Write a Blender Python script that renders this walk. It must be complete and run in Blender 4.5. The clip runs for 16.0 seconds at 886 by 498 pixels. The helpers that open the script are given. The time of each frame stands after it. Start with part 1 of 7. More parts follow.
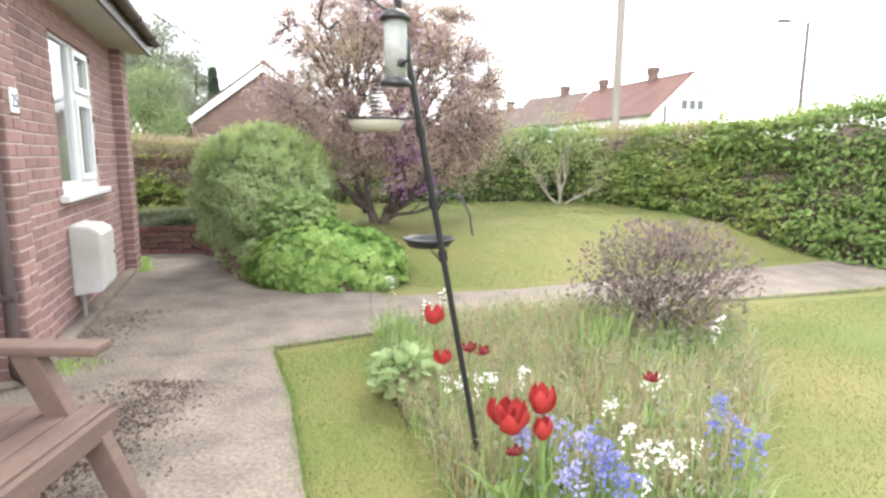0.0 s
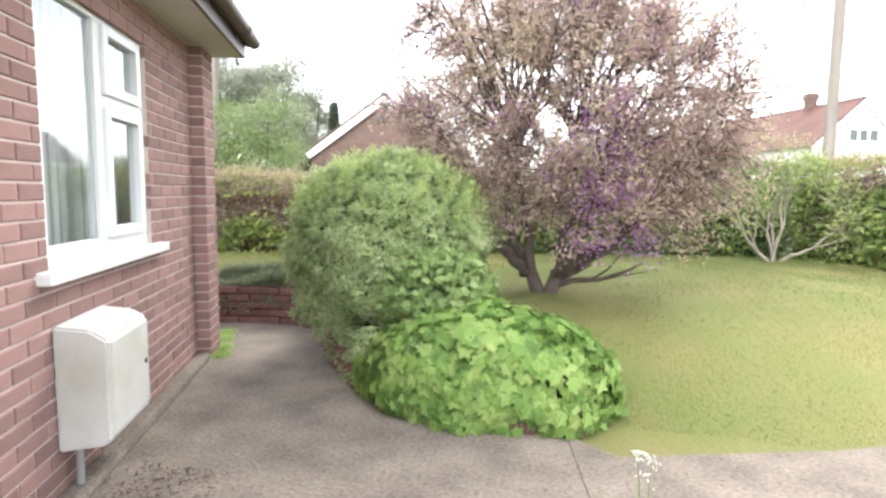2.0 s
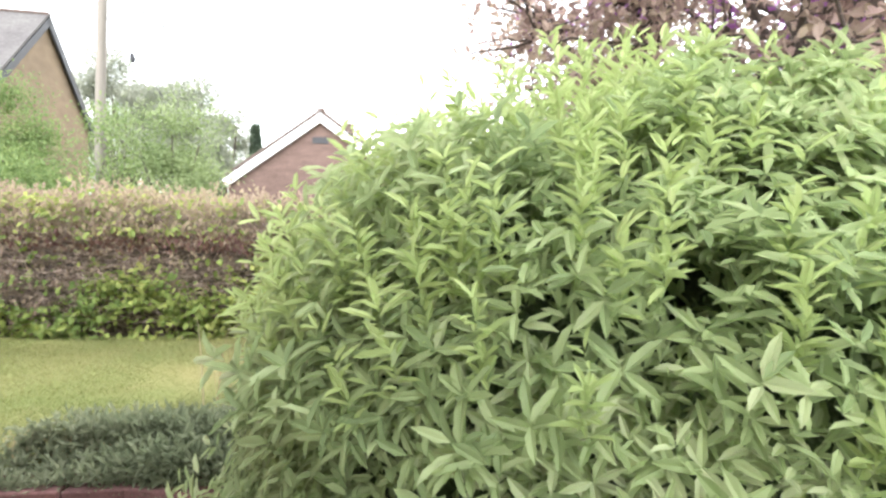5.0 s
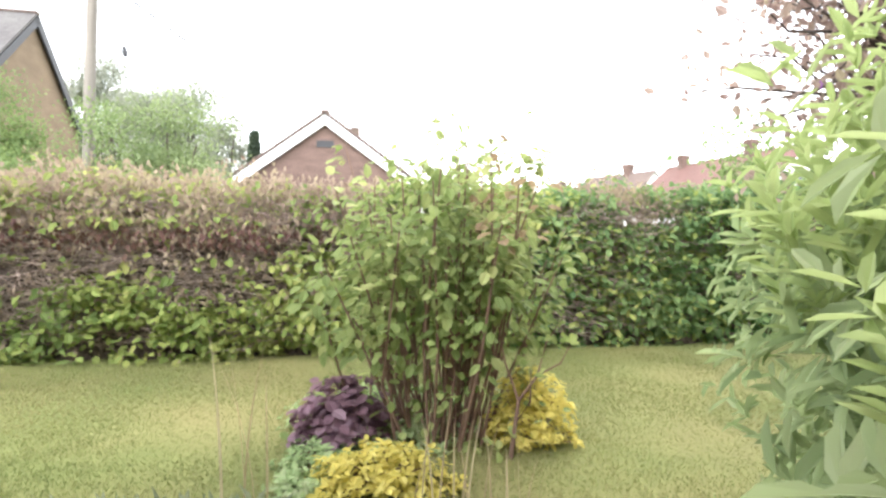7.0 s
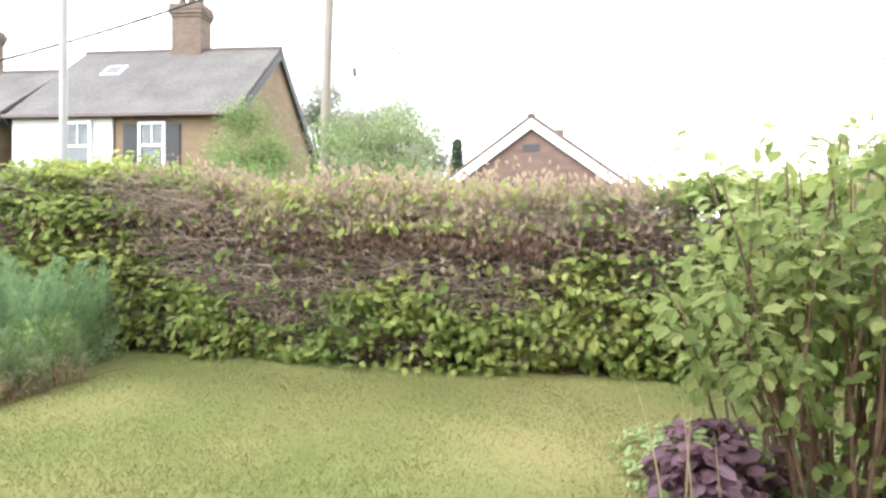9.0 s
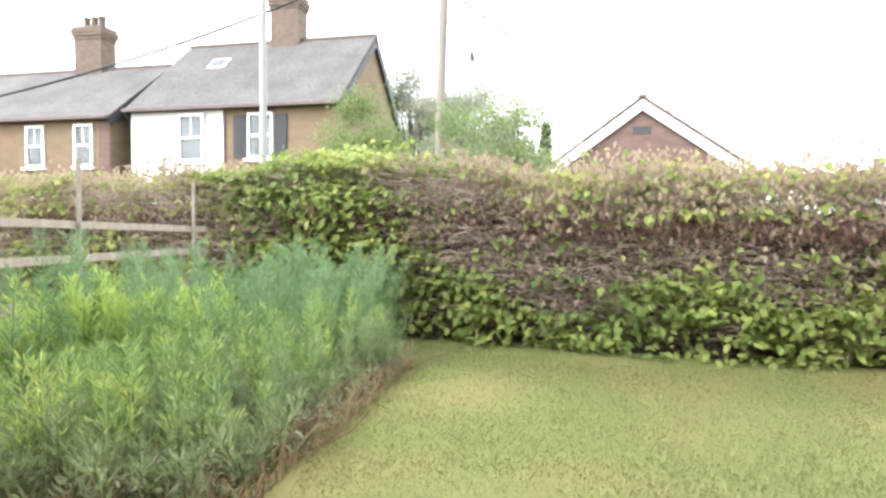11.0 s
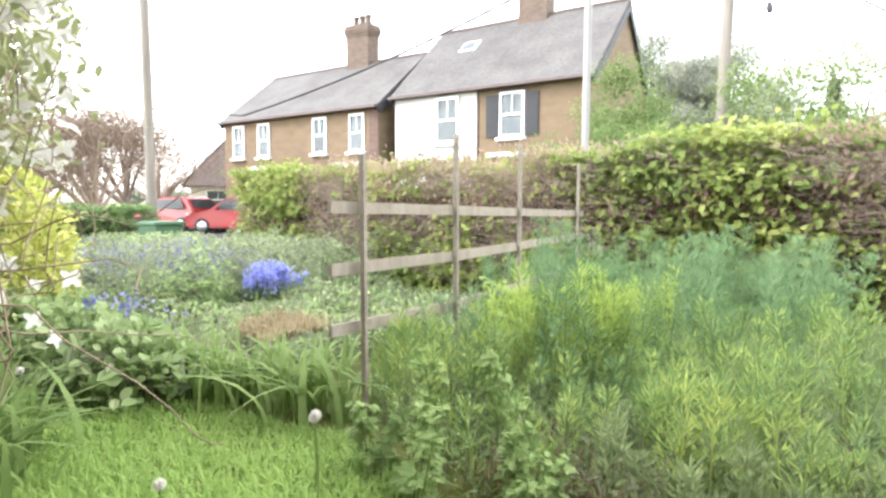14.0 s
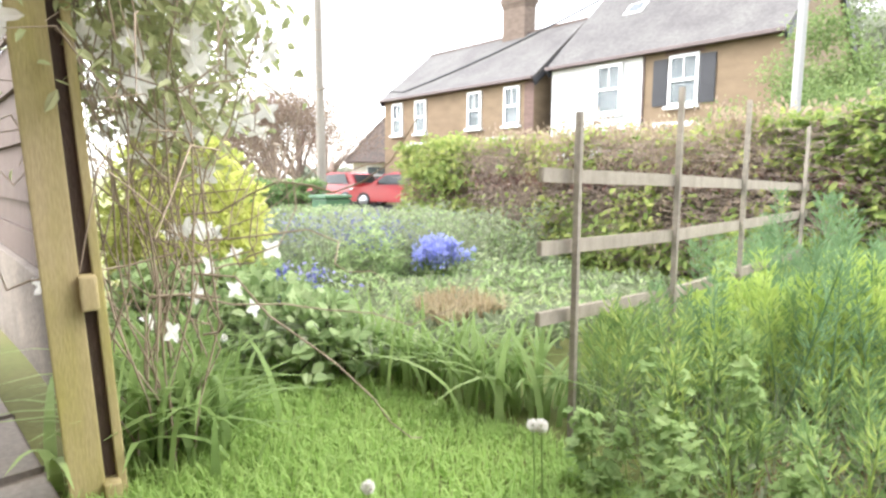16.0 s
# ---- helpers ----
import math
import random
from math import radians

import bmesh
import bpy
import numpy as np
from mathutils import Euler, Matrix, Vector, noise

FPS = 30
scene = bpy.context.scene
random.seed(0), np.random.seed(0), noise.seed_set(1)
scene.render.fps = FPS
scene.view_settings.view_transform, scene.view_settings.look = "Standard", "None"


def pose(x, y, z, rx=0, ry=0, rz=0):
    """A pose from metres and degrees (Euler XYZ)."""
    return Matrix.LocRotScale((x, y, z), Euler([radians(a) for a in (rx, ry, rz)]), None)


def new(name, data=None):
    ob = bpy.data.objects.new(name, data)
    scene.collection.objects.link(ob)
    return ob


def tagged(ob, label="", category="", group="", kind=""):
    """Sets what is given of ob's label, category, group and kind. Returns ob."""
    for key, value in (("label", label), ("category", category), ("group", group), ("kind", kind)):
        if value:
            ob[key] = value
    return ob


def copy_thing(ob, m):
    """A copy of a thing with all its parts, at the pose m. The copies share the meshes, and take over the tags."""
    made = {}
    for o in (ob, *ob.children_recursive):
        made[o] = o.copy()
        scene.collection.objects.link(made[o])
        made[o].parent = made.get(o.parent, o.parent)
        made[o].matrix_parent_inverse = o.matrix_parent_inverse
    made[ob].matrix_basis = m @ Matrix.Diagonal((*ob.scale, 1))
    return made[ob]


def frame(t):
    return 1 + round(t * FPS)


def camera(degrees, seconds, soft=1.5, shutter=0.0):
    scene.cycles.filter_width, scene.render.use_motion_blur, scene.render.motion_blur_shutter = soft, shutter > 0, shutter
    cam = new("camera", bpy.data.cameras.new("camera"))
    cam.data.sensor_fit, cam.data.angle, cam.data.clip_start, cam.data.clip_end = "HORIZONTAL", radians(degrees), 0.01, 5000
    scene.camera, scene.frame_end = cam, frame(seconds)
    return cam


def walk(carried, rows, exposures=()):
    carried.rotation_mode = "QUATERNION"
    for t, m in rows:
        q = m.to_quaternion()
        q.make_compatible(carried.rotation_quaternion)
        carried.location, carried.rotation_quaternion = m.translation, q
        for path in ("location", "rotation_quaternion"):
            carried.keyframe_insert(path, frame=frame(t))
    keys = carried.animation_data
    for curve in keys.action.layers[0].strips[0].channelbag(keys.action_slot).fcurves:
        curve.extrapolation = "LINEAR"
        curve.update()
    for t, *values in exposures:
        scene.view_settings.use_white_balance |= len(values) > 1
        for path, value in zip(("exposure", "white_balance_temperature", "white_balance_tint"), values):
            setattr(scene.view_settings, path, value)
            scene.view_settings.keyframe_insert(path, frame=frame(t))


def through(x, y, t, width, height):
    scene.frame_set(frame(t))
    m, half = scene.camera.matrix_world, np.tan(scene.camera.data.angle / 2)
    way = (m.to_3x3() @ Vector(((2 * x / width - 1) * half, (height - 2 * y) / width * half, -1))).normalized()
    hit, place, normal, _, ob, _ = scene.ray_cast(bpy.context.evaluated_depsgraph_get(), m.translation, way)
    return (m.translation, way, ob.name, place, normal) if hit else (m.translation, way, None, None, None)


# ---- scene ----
cam = camera(75.77, 16.0, soft=2.6)
PATH = [
    (0.0, -0.070, -0.030, 1.295, 0.34, -9.26, -0.24),
    (0.5, -0.231, 0.521, 1.324, 6.07, -7.98, -0.39),
    (1.0, -0.424, 1.059, 1.344, 9.00, -7.02, -0.45),
    (1.5, -0.640, 1.660, 1.337, 10.26, -6.39, -0.51),
    (2.0, -0.899, 2.259, 1.338, 11.11, -5.83, -0.59),
    (2.5, -1.110, 2.831, 1.349, 11.09, -5.07, -0.58),
    (3.0, -1.315, 3.352, 1.351, 10.41, -4.32, -0.53),
    (3.5, -1.541, 3.812, 1.394, 7.87, -3.79, -0.62),
    (4.0, -1.860, 4.377, 1.395, 5.07, -3.10, -0.70),
    (4.5, -2.172, 4.948, 1.383, 3.59, -2.67, -0.84),
    (5.5, -2.760, 5.780, 1.310, 2.70, -1.90, -0.76),
    (7.0, -3.061, 6.456, 1.191, 2.46, -0.93, -0.59),
    (7.5, -3.205, 6.556, 1.190, 4.20, -0.55, -0.68),
    (8.0, -3.334, 6.609, 1.189, 8.55, -0.43, -0.67),
    (8.5, -3.526, 6.721, 1.187, 13.79, -0.45, -0.69),
    (9.0, -3.700, 6.733, 1.186, 21.04, -0.61, -0.62),
    (11.5, -5.447, 6.057, 1.195, 26.63, -2.42, -0.36),
    (12.0, -5.733, 5.988, 1.226, 27.19, -2.77, -0.44),
    (12.5, -5.935, 5.869, 1.247, 30.04, -2.90, -0.34),
    (13.0, -6.043, 5.800, 1.247, 34.22, -3.52, -0.17),
    (13.5, -6.179, 5.795, 1.241, 40.34, -3.96, -0.13),
    (14.0, -6.208, 5.736, 1.239, 47.70, -4.61, -0.22),
    (14.5, -6.270, 5.731, 1.242, 54.26, -5.30, -0.17),
    (15.0, -6.340, 5.760, 1.243, 58.88, -5.91, -0.10),
    (15.5, -6.414, 5.781, 1.236, 61.49, -6.45, -0.06),
    (16.0, -6.540, 5.735, 1.215, 62.45, -7.10, -0.20),
]
walk(cam, [(t, pose(x, y, z, 90 + pitch, roll, yaw)) for t, x, y, z, yaw, pitch, roll in PATH],
     [(0, 2.50), (1.5, 2.58), (3.0, 2.76), (4.0, 2.88), (5.5, 2.90), (7.5, 2.80), (9.0, 2.78), (11.5, 2.82), (13.0, 2.88), (14.5, 2.90), (16.0, 3.0)])

# ---------------------------------------------------------------- light
world = bpy.data.worlds.new("world")
scene.world = world
world.use_nodes = True
wn = world.node_tree
sky = wn.nodes.new("ShaderNodeTexSky")
sky.sky_type = "NISHITA"
sky.sun_disc = False
sky.sun_elevation, sky.sun_rotation = radians(48), radians(200)
sky.air_density, sky.dust_density, sky.ozone_density = 1.0, 2.0, 1.0
veil = wn.nodes.new("ShaderNodeHueSaturation")
veil.inputs["Saturation"].default_value = 0.22
wn.links.new(sky.outputs["Color"], veil.inputs["Color"])
wn.links.new(veil.outputs["Color"], wn.nodes["Background"].inputs["Color"])
wn.nodes["Background"].inputs["Strength"].default_value = 0.15
sun = new("sun", bpy.data.lights.new("sun", "SUN"))
sun.data.energy, sun.data.angle, sun.data.color = 0.8, radians(30), (1.0, 0.96, 0.9)
sun.matrix_world = pose(0, 0, 30, 42, 0, 160)
scene.view_settings.exposure = 2.65

# ---------------------------------------------------------------- tools
rng = np.random.default_rng(7)


def clamp01(v):
    return np.clip(v, 0.0, 1.0)


def ss(a, b, v):
    k = clamp01((np.asarray(v, float) - a) / (b - a))
    return k * k * (3 - 2 * k)


def part(name, bm, material, parent=None, label="", matrix=None):
    me = bpy.data.meshes.new(name)
    bm.to_mesh(me)
    bm.free()
    return put(name, me, material, parent, label, matrix)


def put(name, me, material, parent=None, label="", matrix=None):
    ob = new(name, me)
    if material is not None and not me.materials:
        me.materials.append(material)
    if parent is not None:
        ob.parent = parent
    if matrix is not None:
        ob.matrix_basis = matrix
    if label:
        ob["label"] = label
    return ob


def thing(name, label, category, matrix=None, group="", kind=""):
    ob = new(name)
    ob.empty_display_size = 0.1
    if matrix is not None:
        ob.matrix_basis = matrix
    return tagged(ob, label, category, group, kind)


def box(bm, x0, x1, y0, y1, z0, z1, m=None, bevel=0.0):
    r = bmesh.ops.create_cube(bm, size=1.0)
    vs = r["verts"]
    for v in vs:
        v.co = Vector((x0 + (v.co.x + 0.5) * (x1 - x0), y0 + (v.co.y + 0.5) * (y1 - y0), z0 + (v.co.z + 0.5) * (z1 - z0)))
        if m is not None:
            v.co = m @ v.co
    if bevel:
        es = list({e for v in vs for e in v.link_edges})
        bmesh.ops.bevel(bm, geom=es, offset=bevel, segments=2, affect="EDGES", profile=0.6)
    return bm


def boxm(*a, **k):
    return box(bmesh.new(), *a, **k)


def prism(outline, z0, z1):
    """A slab from a closed outline in plan."""
    bm = bmesh.new()
    lo = [bm.verts.new((x, y, z0)) for x, y in outline]
    hi = [bm.verts.new((x, y, z1)) for x, y in outline]
    bm.faces.new(hi)
    bm.faces.new(lo[::-1])
    for i in range(len(lo)):
        j = (i + 1) % len(lo)
        bm.faces.new((lo[i], lo[j], hi[j], hi[i]))
    bmesh.ops.recalc_face_normals(bm, faces=bm.faces)
    return bm


def lathe(profile, n=24):
    """A round body from (radius, height) pairs."""
    bm = bmesh.new()
    rings = [[bm.verts.new((r * math.cos(k * math.tau / n), r * math.sin(k * math.tau / n), z)) for k in range(n)] for r, z in profile]
    for a, b in zip(rings, rings[1:]):
        for k in range(n):
            bm.faces.new((a[k], a[(k + 1) % n], b[(k + 1) % n], b[k]))
    bm.faces.new(rings[0][::-1])
    bm.faces.new(rings[-1])
    for f in bm.faces:
        f.smooth = True
    return bm


def mesh_np(name, verts, faces, smooth=False):
    """A mesh from arrays; all faces have the same number of corners."""
    me = bpy.data.meshes.new(name)
    verts, faces = np.asarray(verts, np.float32), np.asarray(faces, np.int32)
    k = faces.shape[1]
    me.vertices.add(len(verts))
    me.vertices.foreach_set("co", verts.ravel())
    me.loops.add(faces.size)
    me.loops.foreach_set("vertex_index", faces.ravel())
    me.polygons.add(len(faces))
    me.polygons.foreach_set("loop_start", np.arange(0, faces.size, k, dtype=np.int32))
    me.polygons.foreach_set("use_smooth", np.full(len(faces), smooth))
    me.update(calc_edges=True)
    return me


def tubes(lines, sides=6):
    """One mesh from bent tapering tubes: a list of (points, radii)."""
    vs, fs, at = [], [], 0
    ang = np.arange(sides) * math.tau / sides
    for pts, rad in lines:
        pts = np.asarray(pts, float)
        rad = np.broadcast_to(np.asarray(rad, float), len(pts))
        d = np.gradient(pts, axis=0)
        d /= np.linalg.norm(d, axis=1)[:, None] + 1e-9
        ref = np.where(np.abs(d[:, 2:3]) > 0.9, np.array([[1.0, 0, 0]]), np.array([[0, 0, 1.0]]))
        a = np.cross(d, ref)
        a /= np.linalg.norm(a, axis=1)[:, None] + 1e-9
        b = np.cross(d, a)
        ring = pts[:, None] + rad[:, None, None] * (np.cos(ang)[None, :, None] * a[:, None] + np.sin(ang)[None, :, None] * b[:, None])
        vs.append(ring.reshape(-1, 3))
        n = len(pts)
        i = np.arange(n - 1)[:, None] * sides + np.arange(sides)[None]
        j = np.arange(n - 1)[:, None] * sides + (np.arange(sides)[None] + 1) % sides
        fs.append((np.stack([i, j, j + sides, i + sides], -1).reshape(-1, 4) + at))
        at += n * sides
    return mesh_np("tubes", np.concatenate(vs), np.concatenate(fs), True)


def unit(v):
    return v / (np.linalg.norm(v, axis=-1, keepdims=True) + 1e-9)


def scatter(n):
    return unit(rng.normal(size=(n, 3)))


LEAF = np.array([(0, 0, 0), (0.5, 0.42, 0.10), (1, 0, 0), (0.5, -0.42, 0.10)])
LOBED = np.array([(0, 0, 0), (0.15, 0.42, 0.05), (0.42, 0.28, 0.06), (0.6, 0.5, 0.08), (0.68, 0.2, 0.03), (1, 0, -0.05),
                  (0.68, -0.2, 0.03), (0.6, -0.5, 0.08), (0.42, -0.28, 0.06), (0.15, -0.42, 0.05)])
OVAL = np.array([(0, 0, 0), (0.3, 0.33, 0.07), (0.72, 0.27, 0.06), (1, 0, -0.06), (0.72, -0.27, 0.06), (0.3, -0.33, 0.07)])


def leaves(points, axis, up, length, width, shape=LEAF):
    """One mesh of single leaves: each at a point, along an axis, facing up; folded along its midrib."""
    n = len(points)
    axis = unit(axis)
    side = unit(np.cross(up, axis))
    top = np.cross(axis, side)
    L = np.broadcast_to(np.asarray(length, float), n)[:, None, None]
    W = np.broadcast_to(np.asarray(width, float), n)[:, None, None]
    v = points[:, None] + shape[None, :, 0:1] * L * axis[:, None] + shape[None, :, 1:2] * W * side[:, None] + shape[None, :, 2:3] * L * top[:, None]
    k = len(shape)
    tri = []
    half = k // 2
    for i in range(1, half):
        tri.append((0, i, i + 1))
    for i in range(half, k - 1):
        tri.append((0, i, i + 1))
    tri = np.array(tri)
    f = (np.arange(n)[:, None, None] * k + tri[None]).reshape(-1, 3)
    return mesh_np("leaves", v.reshape(-1, 3), f)


def blades(points, height, width, lean=0.4, segs=1):
    """Grass blades from the ground up."""
    n = len(points)
    h = np.broadcast_to(np.asarray(height, float), n)
    w = np.broadcast_to(np.asarray(width, float), n)
    a = rng.uniform(0, math.tau, n)
    out = np.stack([np.cos(a), np.sin(a), 0 * a], -1)
    side = np.stack([-np.sin(a), np.cos(a), 0 * a], -1)
    ln = rng.uniform(0.1, 1, n) * lean
    up = np.array([0, 0, 1.0])
    if segs == 1:
        v = np.stack([points - side * w[:, None] / 2, points + side * w[:, None] / 2,
                      points + up * h[:, None] + out * (ln * h)[:, None]], 1)
        return mesh_np("blades", v.reshape(-1, 3), np.arange(n * 3).reshape(-1, 3))
    rows = []
    for s in range(segs + 1):
        k = s / segs
        p = points + up * (h * (k - 0.45 * ln * k ** 3))[:, None] + out * (ln * h * k * k)[:, None]
        ww = (w * (1 - k ** 2.2) * 0.5 + 0.0004)[:, None]
        rows += [p - side * ww, p + side * ww]
    v = np.stack(rows, 1)
    k = 2 * (segs + 1)
    q = np.array([(2 * s, 2 * s + 1, 2 * s + 3, 2 * s + 2) for s in range(segs)])
    return mesh_np("blades", v.reshape(-1, 3), (np.arange(n)[:, None, None] * k + q[None]).reshape(-1, 4))


# ---------------------------------------------------------------- materials
def material(name, color, rough=0.8, metal=0.0, vary=0.25, scale=6.0, fine=60.0, bump=0.3, other=None, bump_dist=0.01, stretch=(1, 1, 1), per=0.0, trans=0.0, spec=0.4):
    """Two scales of noise between a colour and its darker or other tone, with fine relief; per: variation from piece to piece."""
    m = bpy.data.materials.new(name)
    m.use_nodes = True
    nt = m.node_tree
    nd, ln = nt.nodes, nt.links
    bs = nd["Principled BSDF"]
    bs.inputs["Roughness"].default_value, bs.inputs["Metallic"].default_value = rough, metal
    bs.inputs["Specular IOR Level"].default_value = spec
    tc = nd.new("ShaderNodeTexCoord")
    mp = nd.new("ShaderNodeMapping")
    mp.inputs["Scale"].default_value = stretch
    ln.new(tc.outputs["Object"], mp.inputs["Vector"])
    big, small = nd.new("ShaderNodeTexNoise"), nd.new("ShaderNodeTexNoise")
    for t, s, d in ((big, scale, 4), (small, fine, 3)):
        t.inputs["Scale"].default_value, t.inputs["Detail"].default_value = s, d
        ln.new(mp.outputs["Vector"], t.inputs["Vector"])
    dark = other or tuple(c * (1 - vary) for c in color)
    ramp = nd.new("ShaderNodeMix")
    ramp.data_type = "RGBA"
    ramp.inputs["A"].default_value, ramp.inputs["B"].default_value = (*dark, 1), (*color, 1)
    sharp = nd.new("ShaderNodeMapRange")
    sharp.inputs["From Min"].default_value, sharp.inputs["From Max"].default_value = 0.32, 0.68
    ln.new(big.outputs["Fac"], sharp.inputs["Value"])
    ln.new(sharp.outputs["Result"], ramp.inputs["Factor"])
    hs = nd.new("ShaderNodeHueSaturation")
    ln.new(ramp.outputs["Result"], hs.inputs["Color"])
    val = nd.new("ShaderNodeMapRange")
    val.inputs["From Min"].default_value, val.inputs["From Max"].default_value = 0.25, 0.75
    val.inputs["To Min"].default_value, val.inputs["To Max"].default_value = 1 - vary * 0.7, 1 + vary * 0.7
    ln.new(small.outputs["Fac"], val.inputs["Value"])
    last = val.outputs["Result"]
    if per:
        inf = nd.new("ShaderNodeObjectInfo")
        pr = nd.new("ShaderNodeMapRange")
        pr.inputs["To Min"].default_value, pr.inputs["To Max"].default_value = 1 - per, 1 + per
        ln.new(inf.outputs["Random"], pr.inputs["Value"])
        mu = nd.new("ShaderNodeMath")
        mu.operation = "MULTIPLY"
        ln.new(last, mu.inputs[0])
        ln.new(pr.outputs["Result"], mu.inputs[1])
        last = mu.outputs[0]
    ln.new(last, hs.inputs["Value"])
    ln.new(hs.outputs["Color"], bs.inputs["Base Color"])
    if bump:
        bp = nd.new("ShaderNodeBump")
        bp.inputs["Strength"].default_value, bp.inputs["Distance"].default_value = bump, bump_dist
        ln.new(small.outputs["Fac"], bp.inputs["Height"])
        ln.new(bp.outputs["Normal"], bs.inputs["Normal"])
    return m


def soften(c, k=0.16):
    """A leaf colour with a little of its own grey in it."""
    g = 0.3 * c[0] + 0.59 * c[1] + 0.11 * c[2]
    return tuple(v + (g - v) * k for v in c)


def foliage(name, *colors, rough=0.6, through=0.5, patch=1.3):
    """Leaves: each takes one of several tones; light comes through them."""
    m = bpy.data.materials.new(name)
    m.use_nodes = True
    nd, ln = m.node_tree.nodes, m.node_tree.links
    bs, out = nd["Principled BSDF"], nd["Material Output"]
    colors = [soften(c) for c in colors]
    bs.inputs["Roughness"].default_value = rough
    bs.inputs["Specular IOR Level"].default_value = 0.25
    geo = nd.new("ShaderNodeNewGeometry")
    ramp = nd.new("ShaderNodeValToRGB")
    while len(ramp.color_ramp.elements) < len(colors):
        ramp.color_ramp.elements.new(0.5)
    for i, c in enumerate(colors):
        e = ramp.color_ramp.elements[i]
        e.position, e.color = i / max(1, len(colors) - 1), (*c, 1)
    tc = nd.new("ShaderNodeTexCoord")
    no = nd.new("ShaderNodeTexNoise")
    no.inputs["Scale"].default_value, no.inputs["Detail"].default_value = patch, 3
    ln.new(tc.outputs["Object"], no.inputs["Vector"])
    mx = nd.new("ShaderNodeMath")
    mx.operation = "MULTIPLY_ADD"
    ln.new(no.outputs["Fac"], mx.inputs[0])
    mx.inputs[1].default_value = 1.5
    sub = nd.new("ShaderNodeMath")
    sub.operation = "MULTIPLY_ADD"
    ln.new(geo.outputs["Random Per Island"], sub.inputs[0])
    sub.inputs[1].default_value, sub.inputs[2].default_value = 0.7, -0.6
    ln.new(sub.outputs[0], mx.inputs[2])
    ln.new(mx.outputs[0], ramp.inputs["Fac"])
    ln.new(ramp.outputs["Color"], bs.inputs["Base Color"])
    tr = nd.new("ShaderNodeBsdfTranslucent")
    ln.new(ramp.outputs["Color"], tr.inputs["Color"])
    ms = nd.new("ShaderNodeMixShader")
    ms.inputs[0].default_value = through
    ln.new(bs.outputs[0], ms.inputs[1])
    ln.new(tr.outputs[0], ms.inputs[2])
    ln.new(ms.outputs[0], out.inputs["Surface"])
    return m


def glass(name, tint=(0.9, 0.95, 0.95)):
    m = bpy.data.materials.new(name)
    m.use_nodes = True
    bs = m.node_tree.nodes["Principled BSDF"]
    bs.inputs["Base Color"].default_value = (*tint, 1)
    bs.inputs["Roughness"].default_value = 0.03
    bs.inputs["Transmission Weight"].default_value = 1.0
    bs.inputs["IOR"].default_value = 1.5
    return m


BRICK = material("red_brick", (0.285, 0.170, 0.156), 0.9, vary=0.22, scale=9, fine=120, bump=0.5, bump_dist=0.004, per=0.2)
MORTAR = material("mortar", (0.58, 0.49, 0.45), 0.95, vary=0.15, scale=8, fine=150, bump=0.6, bump_dist=0.004)
GARDEN_BRICK = material("garden_wall_brick", (0.17, 0.085, 0.08), 0.92, vary=0.35, scale=7, fine=90, bump=0.6, bump_dist=0.006, per=0.28)
UPVC = material("white_upvc", (0.72, 0.73, 0.74), 0.35, vary=0.03, scale=3, fine=40, bump=0.03)
METERBOX = material("white_meter_box", (0.56, 0.555, 0.55), 0.5, vary=0.06, scale=2.5, fine=60, bump=0.06, other=(0.41, 0.40, 0.35))
SOFFIT = material("painted_soffit", (0.55, 0.51, 0.47), 0.7, vary=0.08, scale=3, fine=50, bump=0.1)
PIPE = material("brown_plastic_pipe", (0.10, 0.072, 0.07), 0.45, vary=0.15, scale=4, fine=60, bump=0.08)
CONCRETE = material("concrete_path", (0.215, 0.182, 0.150), 0.95, vary=0.5, scale=3.2, fine=46, bump=0.8, bump_dist=0.008, other=(0.135, 0.113, 0.096))
LAWN = material("lawn_ground", (0.104, 0.130, 0.034), 0.95, vary=0.18, scale=1.1, fine=40, bump=0.35, bump_dist=0.010, other=(0.165, 0.150, 0.056))
SOIL = material("bed_soil", (0.085, 0.062, 0.045), 0.98, vary=0.4, scale=8, fine=70, bump=1.0, bump_dist=0.03)
BARK = material("bark", (0.115, 0.09, 0.078), 0.95, vary=0.4, scale=12, fine=80, bump=0.8, bump_dist=0.01, stretch=(1, 1, 0.3))
BROWNSTEM = material("brown_stems", (0.20, 0.125, 0.09), 0.9, vary=0.35, scale=9, fine=60, bump=0.3)
TWIG = material("dry_twigs", (0.37, 0.29, 0.245), 0.95, vary=0.4, scale=5, fine=40, bump=0.2)
CORE = material("hedge_inside", (0.20, 0.155, 0.13), 1.0, vary=0.55, scale=7, fine=38, bump=1.0, bump_dist=0.08)
STEEL = material("black_painted_steel", (0.022, 0.022, 0.025), 0.4, vary=0.3, scale=8, fine=80, bump=0.1, metal=0.0)
CREAM = material("cream_plastic", (0.46, 0.44, 0.38), 0.5, vary=0.06, scale=4, fine=60, bump=0.05)
BENCHWOOD = material("stained_bench_wood", (0.16, 0.108, 0.088), 0.7, vary=0.2, scale=5, fine=70, bump=0.3, bump_dist=0.003, stretch=(6, 1, 6))
GREYWOOD = material("weathered_timber", (0.38, 0.335, 0.28), 0.9, vary=0.25, scale=5, fine=60, bump=0.4, bump_dist=0.004, stretch=(6, 6, 1))
CANE = material("weathered_stake", (0.31, 0.275, 0.23), 0.9, vary=0.3, scale=6, fine=60, bump=0.4, bump_dist=0.004)
